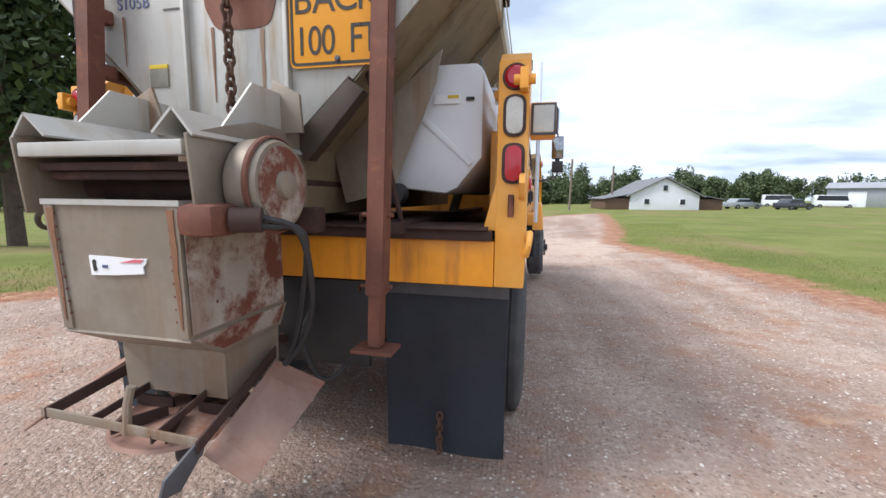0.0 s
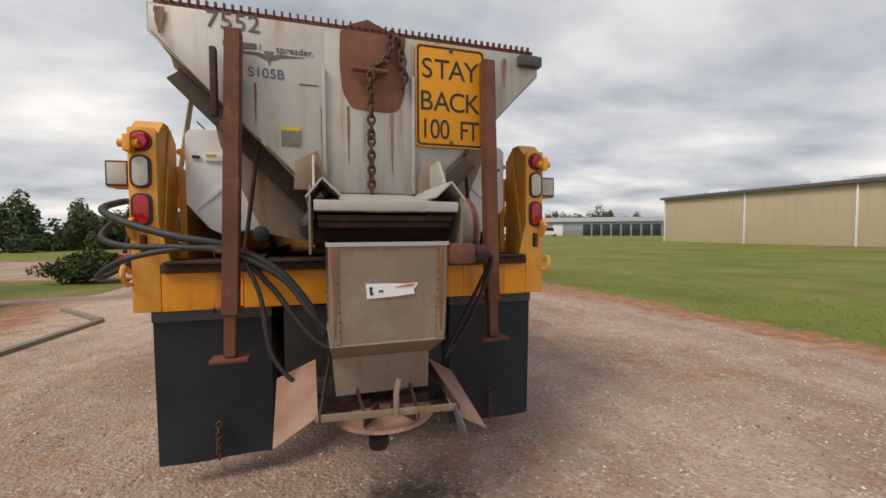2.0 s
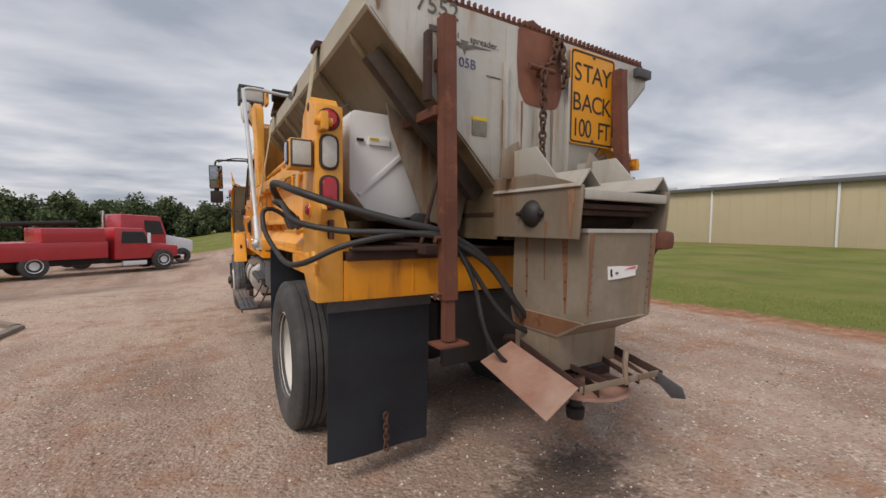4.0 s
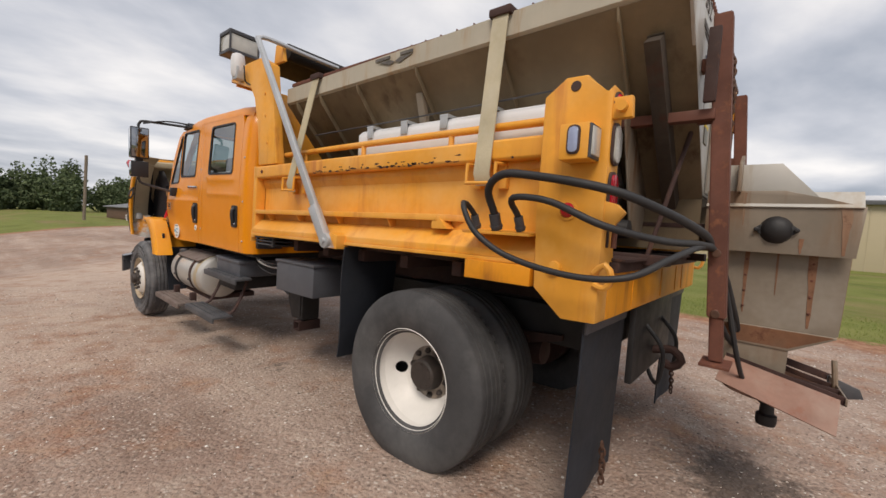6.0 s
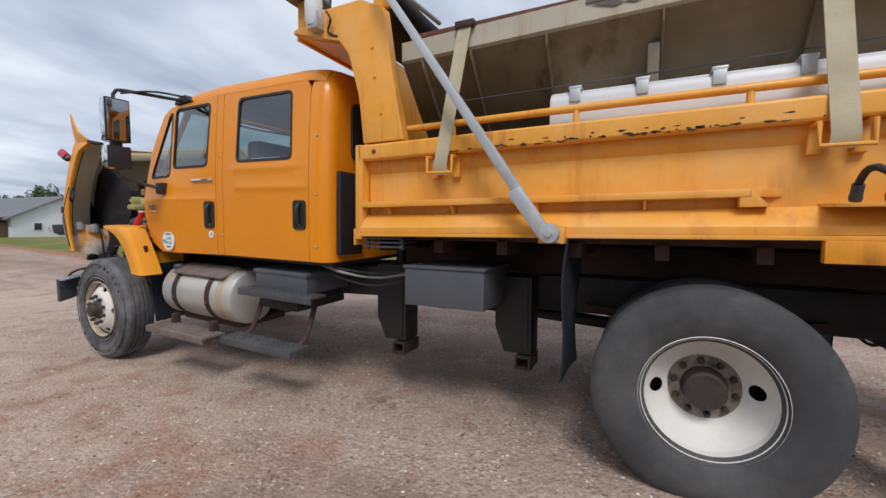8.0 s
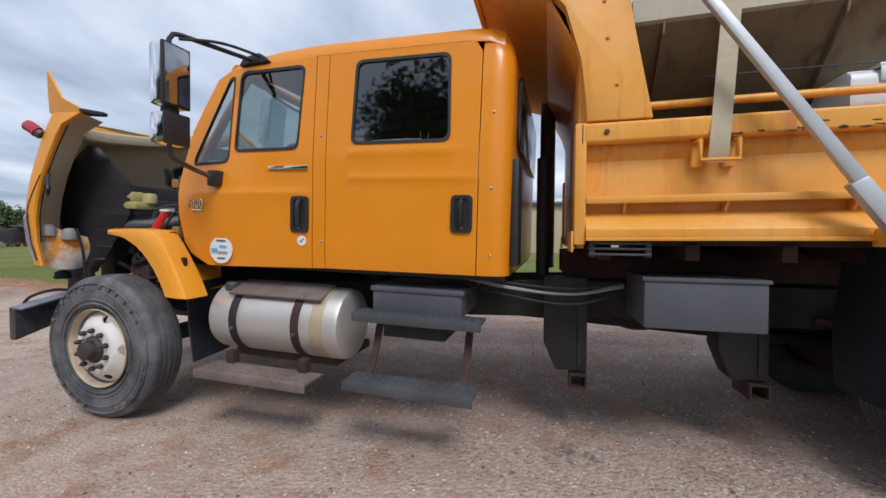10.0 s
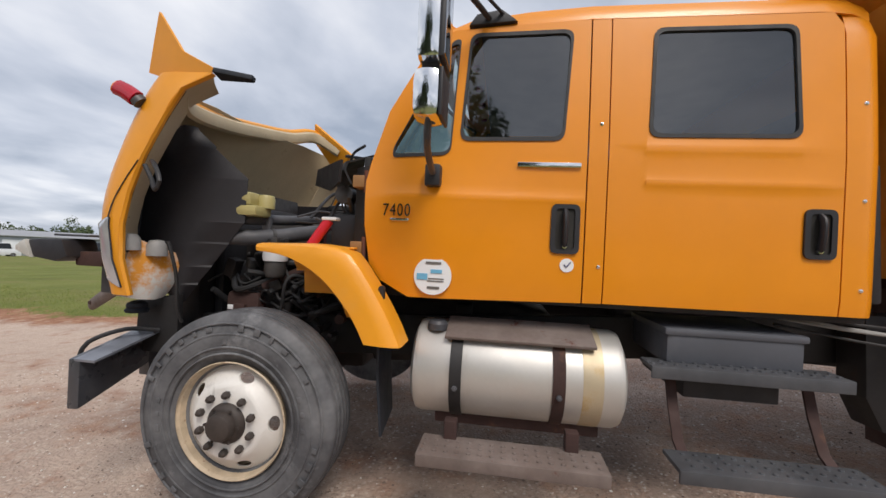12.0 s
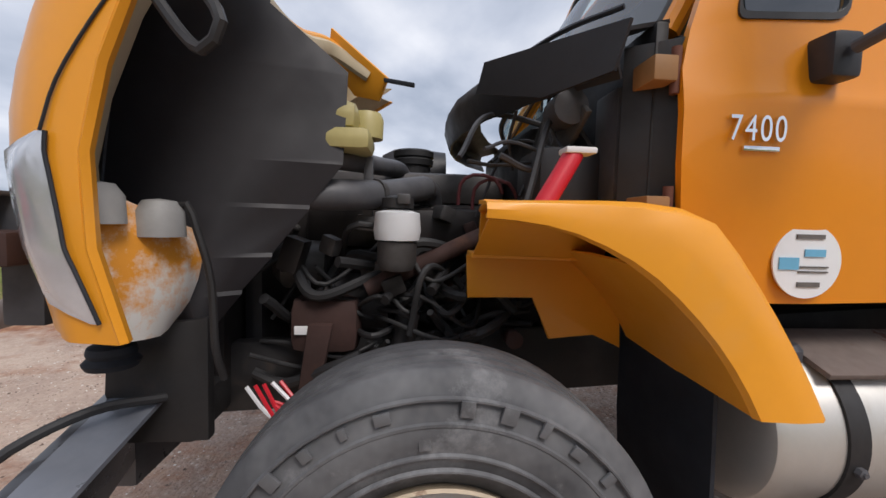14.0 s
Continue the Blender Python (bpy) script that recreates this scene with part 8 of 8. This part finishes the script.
# lettering and plates on the rear wall
face = lambda x, z, y=-0.2225: Matrix(((1, 0, 0, x), (0, 0, -1, y), (0, 1, 0, z), (0, 0, 0, 1)))
letters("7552", 0.125, face(-0.83, 2.565), FADED_INK, rear_wall, "unit_number", 0.001, wide=1.05, label="faded black stencilled unit number")
letters("S105B", 0.072, face(-0.635, 2.335), BLUE_INK, rear_wall, "model_code", 0.001, label="blue stencilled model code")
for x0, x1 in ((-0.75, -0.59), (-0.575, -0.57)):
    part("name_bar", box(x0, x1, -0.2235, -0.2205, 2.478, 2.507, 0), FADED_INK, rear_wall, smooth=False)
letters("spreader.", 0.052, face(-0.495, 2.475), FADED_INK, rear_wall, "name_lettering", 0.001, wide=1.0, label="faded black name lettering")
for s in (-1, 1):
    part("wing_mark", prism("y", [(-0.53, 2.45), (-0.53 + s * 0.02, 2.43), (-0.53 + s * 0.06, 2.448), (-0.53 + s * 0.18, 2.462), (-0.53 + s * 0.05, 2.464)], -0.2235, -0.2205, 0), FADED_INK, rear_wall, smooth=False)
part("mark_core", prism("y", [(-0.555, 2.475), (-0.505, 2.475), (-0.53, 2.40)], -0.2238, -0.2205, 0), FADED_INK, rear_wall, smooth=False)
part("dash_mark", box(-0.38, -0.28, -0.2235, -0.2205, 2.315, 2.322, 0), FADED_INK, rear_wall, smooth=False)
pl = part("placard", box(-0.475, -0.375, -0.2265, -0.2205, 1.98, 2.062, 0.001), PLACARD, rear_wall, "small worn placard with yellow top")
part("placard_top", box(-0.475, -0.375, -0.227, -0.2205, 2.0625, 2.082, 0.001), PLACARD_TOP, pl)
sign = part("warning_sign", prism("y", round_ring([(0.268, 2.02), (0.705, 2.02), (0.705, 2.622), (0.268, 2.622)], 0.03), -0.242, -0.238, 0.001), SIGN, spreader, "yellow warning sign with black lettering")
ring = round_ring([(0.276, 2.028), (0.697, 2.028), (0.697, 2.614), (0.276, 2.614)], 0.028)
inner = round_ring([(0.288, 2.04), (0.685, 2.04), (0.685, 2.602), (0.288, 2.602)], 0.02)
part("sign_border", sheet(ring, [inner], lambda u, v, d: (u, -0.2425 - d, v), 0.001), INK, sign)
for text, z, wide in (("STAY", 2.425, 0.98), ("BACK", 2.235, 0.94), ("100 FT", 2.07, 0.80)):
    step = {"STAY": 0.093, "BACK": 0.097, "100 FT": 0.061}[text]
    for k, sign_letter in enumerate(text):
        if sign_letter != " ":
            letters(sign_letter, 0.165, face(0.478 + (k - (len(text) - 1) / 2) * step, z, -0.2435), INK, sign, "sign_letter", 0.0008, "CENTER", wide=wide)
for x, z in ((0.487, 2.595), (0.487, 2.05)):
    part("sign_bolt", lathe([(0.002, -0.008), (0.011, -0.006), (0.013, 0)], (x, -0.243, z), "y", 10), GREY_BLACK, sign)

# rust runs down the rear wall, cheek plates and chute
g = random.Random(21)


def run_down(at, u, top, low, wide):
    """A thin ragged rust run: at(u, z, out) places it on its plate."""
    left, right = [], []
    for k in range(7):
        z = top + (low - top) * k / 6
        w = wide * (1 - 0.75 * (k / 6) ** 1.5)
        left.append(at(u - w * g.uniform(0.35, 0.6), z))
        right.append(at(u + w * g.uniform(0.35, 0.6), z))
    return loft(list(zip(left, right)), 0.0015)


for u, top, low, wide in ((-1.03, 2.63, 2.5, 0.05), (-0.26, 2.2, 1.75, 0.016), (0.252, 2.3, 1.74, 0.014), (-0.60, 2.30, 2.08, 0.01), (0.13, 2.2, 1.86, 0.022), (-0.12, 2.22, 1.9, 0.016), (0.85, 2.6, 2.42, 0.02)):
    part("rust_run", run_down(lambda a, z: (a, -0.2295, z), u, top, low, wide), RUST_RUN, rear_wall)
for u, top, low, wide in ((-0.815, 1.655, 1.43, 0.04), (-0.42, 1.73, 1.56, 0.014), (-0.66, 1.5, 1.425, 0.02)):
    part("rust_run", run_down(lambda a, z: (-0.3375, a, z), u, top, low, wide), RUST_RUN, spreader)
for u in (-0.235, 0.235):
    part("rust_run", run_down(lambda a, z: (a, -0.8585 + (1.46 - z) * 0.042, z), u, 1.44, 1.06, 0.028), RUST_RUN, spreader)
for u, low, wide in ((-0.72, 1.05, 0.04), (-0.45, 1.09, 0.022), (-0.58, 1.2, 0.012)):
    part("rust_run", run_down(lambda a, z: (-0.2645 + (1.465 - z) * 0.0227, a, z), u, 1.45, low, wide), RUST_RUN, spreader)
for k in range(52):
    x = -1.02 + 0.04 * k
    part("grate_tooth", box(x - 0.006, x + 0.006, -0.222, -0.20, 2.668, 2.694, 0), RUSTY, rim, smooth=False)

# conveyor end, chute, spinner
part("lip_bar", box(-0.315, 0.31, -0.875, -0.835, 1.60, 1.645, 0.006), STAINLESS, spreader, "bright steel lip bar")
part("conveyor_lid", slab([(-0.31, -0.85, 1.64), (0.31, -0.85, 1.64), (0.20, -0.26, 1.72), (-0.20, -0.26, 1.72)], 0.01), STAINLESS, spreader)
part("conveyor_belt", box(-0.30, 0.30, -0.80, 2.9, 1.53, 1.56, 0.01), DARK_RUST, spreader)
part("conveyor_back", box(-0.31, 0.31, -0.33, -0.3, 1.40, 1.62, 0.004), DARK_RUST, spreader)
for k in range(3):
    part("conveyor_bar", box(-0.30, 0.30, -0.83 + 0.12 * k, -0.80 + 0.12 * k, 1.56, 1.585, 0.004), DARK_RUST, spreader)
part("drive_roller", rod((-0.32, -0.62, 1.515), (0.32, -0.62, 1.515), 0.06, 20), DARK_RUST, spreader)
bear = part("bearing", lathe([(0.002, -0.045), (0.03, -0.042), (0.05, -0.03), (0.065, -0.01), (0.07, 0.0)], (-0.335, -0.56, 1.54), "x", 22), BLACK, spreader, "black flange bearing")
part("bearing_flange", prism("x", round_ring([(-0.67, 1.54), (-0.56, 1.60), (-0.45, 1.54), (-0.56, 1.48)], 0.05), -0.347, -0.335, 0.002), BLACK, bear)
for y in (-0.64, -0.48):
    part("bearing_bolt", hex_nut(0, 0.013, 0, -0.022, -0.346, y, 1.54, 0), BLACK, bear)


def ring_at(x0, x1, y0, y1, z):
    return [(x0, y0, z), (x1, y0, z), (x1, y1, z), (x0, y1, z)]


def shaft(rows, thick=0.008):
    b = loft([ring_at(*r) for r in rows], 0, None, True)
    bmesh.ops.recalc_face_normals(b, faces=b.faces)
    bmesh.ops.solidify(b, geom=b.faces[:], thickness=thick)
    return b


chute = part("chute", shaft([(-0.262, 0.262, -0.85, -0.35, 1.465), (-0.252, 0.252, -0.832, -0.33, 1.025)]), CHUTE, spreader, "dirty stainless discharge chute")
part("chute_rim", shaft([(-0.27, 0.27, -0.858, -0.345, 1.468), (-0.27, 0.27, -0.858, -0.345, 1.45)], 0.006), STAINLESS, chute)
part("funnel", shaft([(-0.252, 0.252, -0.832, -0.33, 1.025), (-0.235, 0.225, -0.66, -0.34, 0.925)]), CHUTE, chute)
part("spout", shaft([(-0.235, 0.225, -0.66, -0.34, 0.925), (-0.228, 0.222, -0.655, -0.34, 0.735)]), CHUTE, chute)
for s in (-1, 1):
    f = mirrored if s > 0 else (lambda b: b)
    part("chute_edge", f(slab([(-0.262, -0.853, 1.46), (-0.225, -0.853, 1.46), (-0.215, -0.835, 1.03), (-0.252, -0.835, 1.03)], 0.006)), CHUTE, chute)
    for k in range(9):
        part("chute_bolt", f(lathe([(0.002, -0.005), (0.004, -0.004), (0.005, 0)], (-0.225 + 0.004 * k * 0.3, -0.851 + 0.0018 * k, 1.42 - 0.042 * k), "y", 8)), RUSTY, chute)
        for y in (-0.72, -0.45):
            if k % 2:
                part("chute_bolt", f(lathe([(0.002, -0.007), (0.006, -0.005), (0.007, 0)], (-0.258, y, 1.42 - 0.042 * k), "x", 8)), RUSTY, chute)
st = part("torn_sticker", prism("y", [(-0.105, 1.287), (-0.02, 1.286), (0.07, 1.282), (0.125, 1.284), (0.12, 1.268), (0.108, 1.258), (0.11, 1.235), (0.0, 1.226), (-0.10, 1.222)], -0.8465, -0.8425, 0), WHITE_STICKER, chute, "torn white warning sticker with red print", smooth=False)
part("sticker_mark", prism("y", [(-0.09, 1.27), (-0.083, 1.275), (-0.076, 1.27), (-0.078, 1.256), (-0.072, 1.24), (-0.085, 1.235), (-0.088, 1.25)], -0.849, -0.846, 0), INK, st, smooth=False)
part("sticker_print", box(-0.05, -0.03, -0.849, -0.846, 1.248, 1.258, 0), BLUE_INK, st, smooth=False)
part("sticker_print", prism("y", [(0.02, 1.268), (0.10, 1.270), (0.115, 1.281), (0.08, 1.281)], -0.849, -0.846, 0), PINK_INK, st, smooth=False)
# motor side
mot = part("gear_motor", lathe([(0.02, 0.0), (0.14, 0.004), (0.155, 0.02), (0.157, 0.1), (0.145, 0.125), (0.05, 0.13), (0.045, 0.15), (0.02, 0.155)], (0.338, -0.62, 1.52), "x", 36), CHUTE, spreader, "stained drum gear motor")
part("motor_rim", lathe([(0.158, 0.085), (0.165, 0.09), (0.165, 0.105), (0.158, 0.11)], (0.338, -0.62, 1.52), "x", 36), RUSTY, mot)
part("motor_face", lathe([(0.06, 0.1315), (0.13, 0.1305), (0.132, 0.127)], (0.338, -0.62, 1.52), "x", 30), RUST_PATCH, mot)
part("gearbox", box(0.27, 0.40, -0.88, -0.74, 1.36, 1.46, 0.03), RUSTY, mot, "rusty gearbox")
part("hydraulic_motor", rod((0.40, -0.80, 1.41), (0.48, -0.76, 1.41), 0.04), DARK_RUST, mot)
part("stain_plate", slab([(0.2685, -0.845, 1.44), (0.2685, -0.36, 1.44), (0.2585, -0.34, 1.04), (0.2585, -0.825, 1.04)], 0.003), RUST_PATCH, chute, "rust-run side of the chute")
part("funnel_stain", slab([(0.2585, -0.825, 1.022), (0.2585, -0.34, 1.022), (0.233, -0.35, 0.93), (0.233, -0.655, 0.93)], 0.003), RUST_PATCH, chute)
part("funnel_stain", slab([(-0.2585, -0.825, 1.022), (-0.2585, -0.34, 1.022), (-0.243, -0.35, 0.93), (-0.243, -0.655, 0.93)], 0.003), RUST_RUN, chute, "rust-brown funnel side")
for k in range(2):
    part("motor_hose", tube([(0.47, -0.76, 1.42 - 0.03 * k), (0.56, -0.68 + 0.02 * k, 1.36), (0.52 - 0.04 * k, -0.55, 1.1), (0.44 - 0.03 * k, -0.5, 0.92), (0.36, -0.5, 0.82)], 0.011, None, 8), HOSE, mot)
part("valve_block", box(0.38, 0.47, -0.42, -0.34, 1.34, 1.44, 0.012), DARK_RUST, spreader)
# spinner frame
fr = part("spinner_frame", slab([(-0.325, -0.885, 0.757), (0.30, -0.872, 0.722), (0.30, -0.872, 0.69), (-0.325, -0.885, 0.725)], 0.008, None, 0.002), CHUTE, spreader, "bent steel spinner frame")
for s, z in ((-1, 0.745), (1, 0.71)):
    part("frame_arm", slab([(s * 0.305, -0.89, z + 0.012), (s * 0.305, -0.89, z - 0.03), (s * 0.25, -0.40, 0.80), (s * 0.25, -0.40, 0.85)], 0.008, None, 0.002), DARK_RUST, fr)
    part("frame_arm", slab([(s * 0.12, -0.88, z + 0.0), (s * 0.12, -0.88, z - 0.03), (s * 0.13, -0.64, 0.735), (s * 0.13, -0.64, 0.765)], 0.008, None, 0.002), DARK_RUST, fr)
part("lever", tube([(0.02, -0.875, 0.70), (0.02, -0.865, 0.80), (0.035, -0.86, 0.86)], 0.014, None, 8, soft=False), CHUTE, fr)
part("end_plate", prism("x", [(-0.86, 0.72), (-1.0, 0.67), (-1.02, 0.62), (-0.95, 0.60), (-0.86, 0.67)], 0.29, 0.30, 0.002), GREY_BLACK, fr)
part("spinner_disc", lathe([(0.02, 0.02), (0.08, 0.012), (0.24, 0.0), (0.25, -0.012), (0.24, -0.014), (0.02, -0.006)], (0.0, -0.62, 0.635), "z", 40), RUST_RED, fr, "rusty spinner disc")
for k in range(6):
    a = k * math.pi / 3
    part("spinner_fin", box(0.06, 0.235, -0.004, 0.004, 0.005, 0.05, 0.001, None, pose(0, -0.62, 0.64, 0, 0, math.degrees(a))), DARK_RUST, fr)
part("spinner_motor", lathe([(0.02, 0.43), (0.045, 0.432), (0.05, 0.45), (0.05, 0.49), (0.035, 0.5), (0.03, 0.63)], (-0.02, -0.60, 0), "z", 20), BLACK, fr)
left_vane = part("vane", slab([(-0.49, -0.846, 0.619), (-0.509, -0.38, 0.755), (-0.317, -0.40, 0.845), (-0.31, -0.865, 0.74)], 0.006, None, 0.001), RUST_RED, fr, "rust-mottled steel vane")
part("vane", slab([(0.301, -0.861, 0.66), (0.457, -0.85, 0.573), (0.448, -0.346, 0.685), (0.279, -0.439, 0.806)], 0.006, None, 0.001), RUST_RED, fr, "rust-mottled steel vane")
# telescoping rear posts
for x0, y0, z0, x1, y1, z1 in ((-0.687, -0.29, 2.53, -0.72, -0.393, 0.89), (0.71, -0.27, 2.55, 0.70, -0.385, 0.878)):
    def along(t):
        return (x0 + (x1 - x0) * t, y0 + (y1 - y0) * t, z0 + (z1 - z0) * t)

    def square(t, h):
        x, y, z = along(t)
        return [(x - h, y - h, z), (x + h, y - h, z), (x + h, y + h, z), (x - h, y + h, z)]

    def bar(t0, t1, h):
        b = loft([square(t0, h), square(t1, h)], 0, None, True)
        bmesh.ops.holes_fill(b, edges=b.edges[:])
        bmesh.ops.bevel(b, geom=b.edges[:], offset=0.005, segments=2, affect="EDGES")
        return b
    leg = part("stand_leg", bar(0, 0.87, 0.038), RUSTY, spreader, "rusty telescoping stand leg")
    part("inner_tube", bar(0.5, 0.995, 0.028), RUSTY, leg)
    x, y, z = along(1.0)
    part("foot_plate", box(x - 0.085, x + 0.085, y - 0.06, y + 0.06, z - 0.01, z + 0.004, 0.002), RUSTY, leg, "rusty foot plate")
    for t in (0.68, 0.85):
        x, y, z = along(t)
        part("leg_pin", rod((x - 0.07, y, z), (x + 0.06, y, z), 0.009), RUSTY, leg)
        part("pin_ring", lathe([(0.016, -0.003), (0.02, 0), (0.016, 0.003), (0.012, 0)], (x - 0.075, y, z - 0.01), "x", 12), CHAIN, leg)
    for t in (0.14, 0.29):
        x, y, z = along(t)
        part("leg_bracket", box(x - 0.03, x + 0.03, y + 0.03, -0.22, z - 0.03, z + 0.03, 0.006), RUSTY, leg)
part("short_post", box(-0.80, -0.77, -0.30, -0.25, 2.1, 2.44, 0.005), DARK_RUST, spreader, "short dark rusty socket post")
part("cross_bar", box(-0.76, -0.70, -0.30, 0.25, 2.03, 2.08, 0.006), RUSTY, spreader)
# wing mark on the side lip
wing = bmesh.new()
for s in (-1, 1):
    prism("x", [(1.55, 2.555), (1.55 + s * 0.05, 2.54), (1.55 + s * 0.17, 2.575), (1.55 + s * 0.05, 2.575)], -1.0815, -1.078, 0, wing)
part("wing_mark", wing, FADED_INK, spreader, smooth=False)
for y0, y1 in ((1.38, 1.5), (1.6, 1.75)):
    part("name_bar", box(-1.0815, -1.078, y0, y1, 2.585, 2.605, 0), FADED_INK, spreader, smooth=False)

# ---- poly tanks beside the hopper ----
for s in (-1, 1):
    f = mirrored if s > 0 else (lambda b: b)
    brine = thing("brine_tank", (s * 0.95, 1.0, 1.5), "white poly brine tank wedged beside the hopper", "tank", "brine tanks")
    part("tank_body", f(prism("y", [(-1.045, 1.68), (-1.045, 2.10), (-1.01, 2.135), (-0.78, 2.135), (-0.40, 1.75), (-0.42, 1.55), (-0.86, 1.5), (-0.92, 1.53)], 0.17, 1.95, 0.03)), POLY_WHITE, brine)
    part("moulded_rib", f(slab([(-1.0, 0.166, 1.66), (-0.60, 0.166, 2.02), (-0.58, 0.166, 2.0), (-0.98, 0.166, 1.64)], 0.012, None, 0.003)), POLY_WHITE, brine)
    lab = part("tank_label", f(box(-0.93, -0.80, 0.158, 0.168, 1.94, 1.985, 0.001)), WHITE_STICKER, brine)
    part("label_print", f(box(-0.925, -0.87, 0.155, 0.158, 1.965, 1.98, 0)), PLACARD_TOP, lab, smooth=False)
    part("label_print", f(box(-1.0, -0.96, 0.158, 0.168, 1.955, 1.97, 0)), INK, lab, smooth=False)
    for y in (0.75, 1.1, 1.45, 1.8):
        clip = part("tank_clip", f(box(-1.055, -0.95, y - 0.035, y + 0.035, 2.13, 2.15, 0.004)), TARP_ARM, brine, "bare steel tank clip")
        part("clip_tongue", f(box(-1.055, -1.045, y - 0.03, y + 0.03, 2.06, 2.132, 0.003)), TARP_ARM, clip)
    part("tie_cable", f(tube([(-1.0, 0.3, 2.20), (-0.99, 1.2, 2.185), (-0.99, 2.6, 2.17)], 0.005, None, 6, step=0.3)), GREY_BLACK, brine)
    part("drain_valve", f(lathe([(0.02, -0.06), (0.05, -0.05), (0.055, 0.02), (0.03, 0.05)], (-0.62, 0.12, 1.5), "y", 16)), BLACK, brine)

# ---- straps ----
for s in (-1, 1):
    f = mirrored if s > 0 else (lambda b: b)
    for top, low in (((-1.09, 0.70, 2.635), (-1.225, 0.665, 1.74)), ((-1.082, 2.48, 2.61), (-1.22, 2.58, 1.72))):
        strap = thing("cargo_strap", (s * low[0], low[1], low[2]), "dirty webbing strap over the hopper edge", "strap", "cargo straps")
        w = 0.05 if top[1] < 1 else 0.045
        rows = [[(top[0] + 0.15, top[1] - w, top[2] + 0.025), (top[0] + 0.15, top[1] + w, top[2] + 0.025)]]
        for t in (0, 0.12, 0.3, 0.5, 0.7, 0.9, 1.0):
            x, y, z = (top[i] + (low[i] - top[i]) * t for i in range(3))
            rows.append([(x - 0.008, y - w, z), (x - 0.008, y + w, z)])
        rows.append([(low[0] + 0.02, low[1] - w, low[2] - 0.06), (low[0] + 0.02, low[1] + w, low[2] - 0.06)])
        part("webbing", f(loft(rows, 0.006)), STRAP, strap)
        part("edge_guard", f(box(top[0] - 0.025, top[0] + 0.1, top[1] - w - 0.02, top[1] + w + 0.02, top[2] - 0.015, top[2] + 0.03, 0.01)), DARK_RUST, strap, "dark rubber edge guard")
        hook = part("strap_hook", f(tube([(-1.135, low[1] - w - 0.04, low[2] + 0.06), (-1.235, low[1] - w - 0.04, low[2] + 0.05), (-1.24, low[1] - w - 0.04, low[2] - 0.05), (-1.24, low[1] + w + 0.04, low[2] - 0.05), (-1.235, low[1] + w + 0.04, low[2] + 0.05), (-1.135, low[1] + w + 0.04, low[2] + 0.06)], 0.011, None, 8, soft=False)), BODY, strap, "yellow steel strap loop")
        for d in (-1, 1):
            part("hook_plate", f(box(-1.15, -1.11, low[1] + d * (w + 0.03) - 0.025, low[1] + d * (w + 0.03) + 0.025, low[2] - 0.07, low[2] + 0.07, 0.006)), BODY, hook)

# ---- hydraulic hoses from the body couplers to the spreader ----
ledge = part("coupler_ledge", prism("y", [(-1.305, 1.425), (-1.305, 1.44), (-1.11, 1.452), (-1.11, 1.435)], 0.32, 0.71, 0.003), BODY, truck, "yellow coupler ledge")
LINES = [
    (0.52, 0.019, [(-1.27, 0.52, 1.455), (-1.30, 0.522, 1.53), (-1.37, 0.52, 1.635), (-1.41, 0.43, 1.70), (-1.40, 0.28, 1.695), (-1.37, -0.04, 1.635), (-1.2, -0.22, 1.56), (-0.95, -0.32, 1.49), (-0.72, -0.33, 1.44),
                   (-0.50, -0.36, 1.32), (-0.35, -0.40, 1.14), (-0.27, -0.42, 0.98)]),
    (0.385, 0.015, [(-1.27, 0.385, 1.455), (-1.30, 0.388, 1.52), (-1.37, 0.39, 1.58), (-1.415, 0.33, 1.60), (-1.40, 0.18, 1.58), (-1.38, -0.04, 1.49), (-1.2, -0.22, 1.445), (-0.95, -0.32, 1.44), (-0.72, -0.35, 1.41),
                    (-0.48, -0.38, 1.28), (-0.34, -0.42, 1.10), (-0.24, -0.44, 0.98)]),
    (0.64, 0.014, [(-1.27, 0.64, 1.455), (-1.30, 0.642, 1.52), (-1.38, 0.64, 1.57), (-1.44, 0.61, 1.55), (-1.44, 0.53, 1.43), (-1.41, 0.36, 1.33), (-1.40, 0.07, 1.278), (-1.36, -0.14, 1.295), (-1.2, -0.26, 1.38),
                   (-0.95, -0.32, 1.43), (-0.72, -0.34, 1.42), (-0.54, -0.34, 1.24), (-0.42, -0.36, 1.07), (-0.32, -0.40, 0.95), (-0.22, -0.43, 0.89)]),
]
for y, r, pts in LINES:
    hose = thing("hydraulic_hose", pts[0], "dull black hydraulic hose looped beside the lamp post", "hose", "hydraulic hoses")
    part("hose_run", tube(pts, r, None, 12, step=0.025), HOSE, hose)
    p, q = Vector(pts[0]), Vector(pts[1])
    part("coupling", tube([p - (q - p) * 0.05, p + (q - p) * 0.95], r * 1.5, None, 12, soft=False), GREY_BLACK, hose, "black crimped coupling")
    part("collar", tube([p + (q - p) * 0.1, p + (q - p) * 0.25], r * 1.8, None, 6, soft=False), GREY_BLACK, hose)
hose = thing("hydraulic_hose", (-0.5, -0.35, 1.4), "thin black hose hanging to the spinner", "hose", "hydraulic hoses")
part("hose_run", tube([(-0.68, -0.34, 1.42), (-0.58, -0.40, 1.2), (-0.52, -0.46, 0.9), (-0.36, -0.5, 0.72), (-0.1, -0.55, 0.6), (-0.03, -0.58, 0.55)], 0.012, None, 8), HOSE, hose)
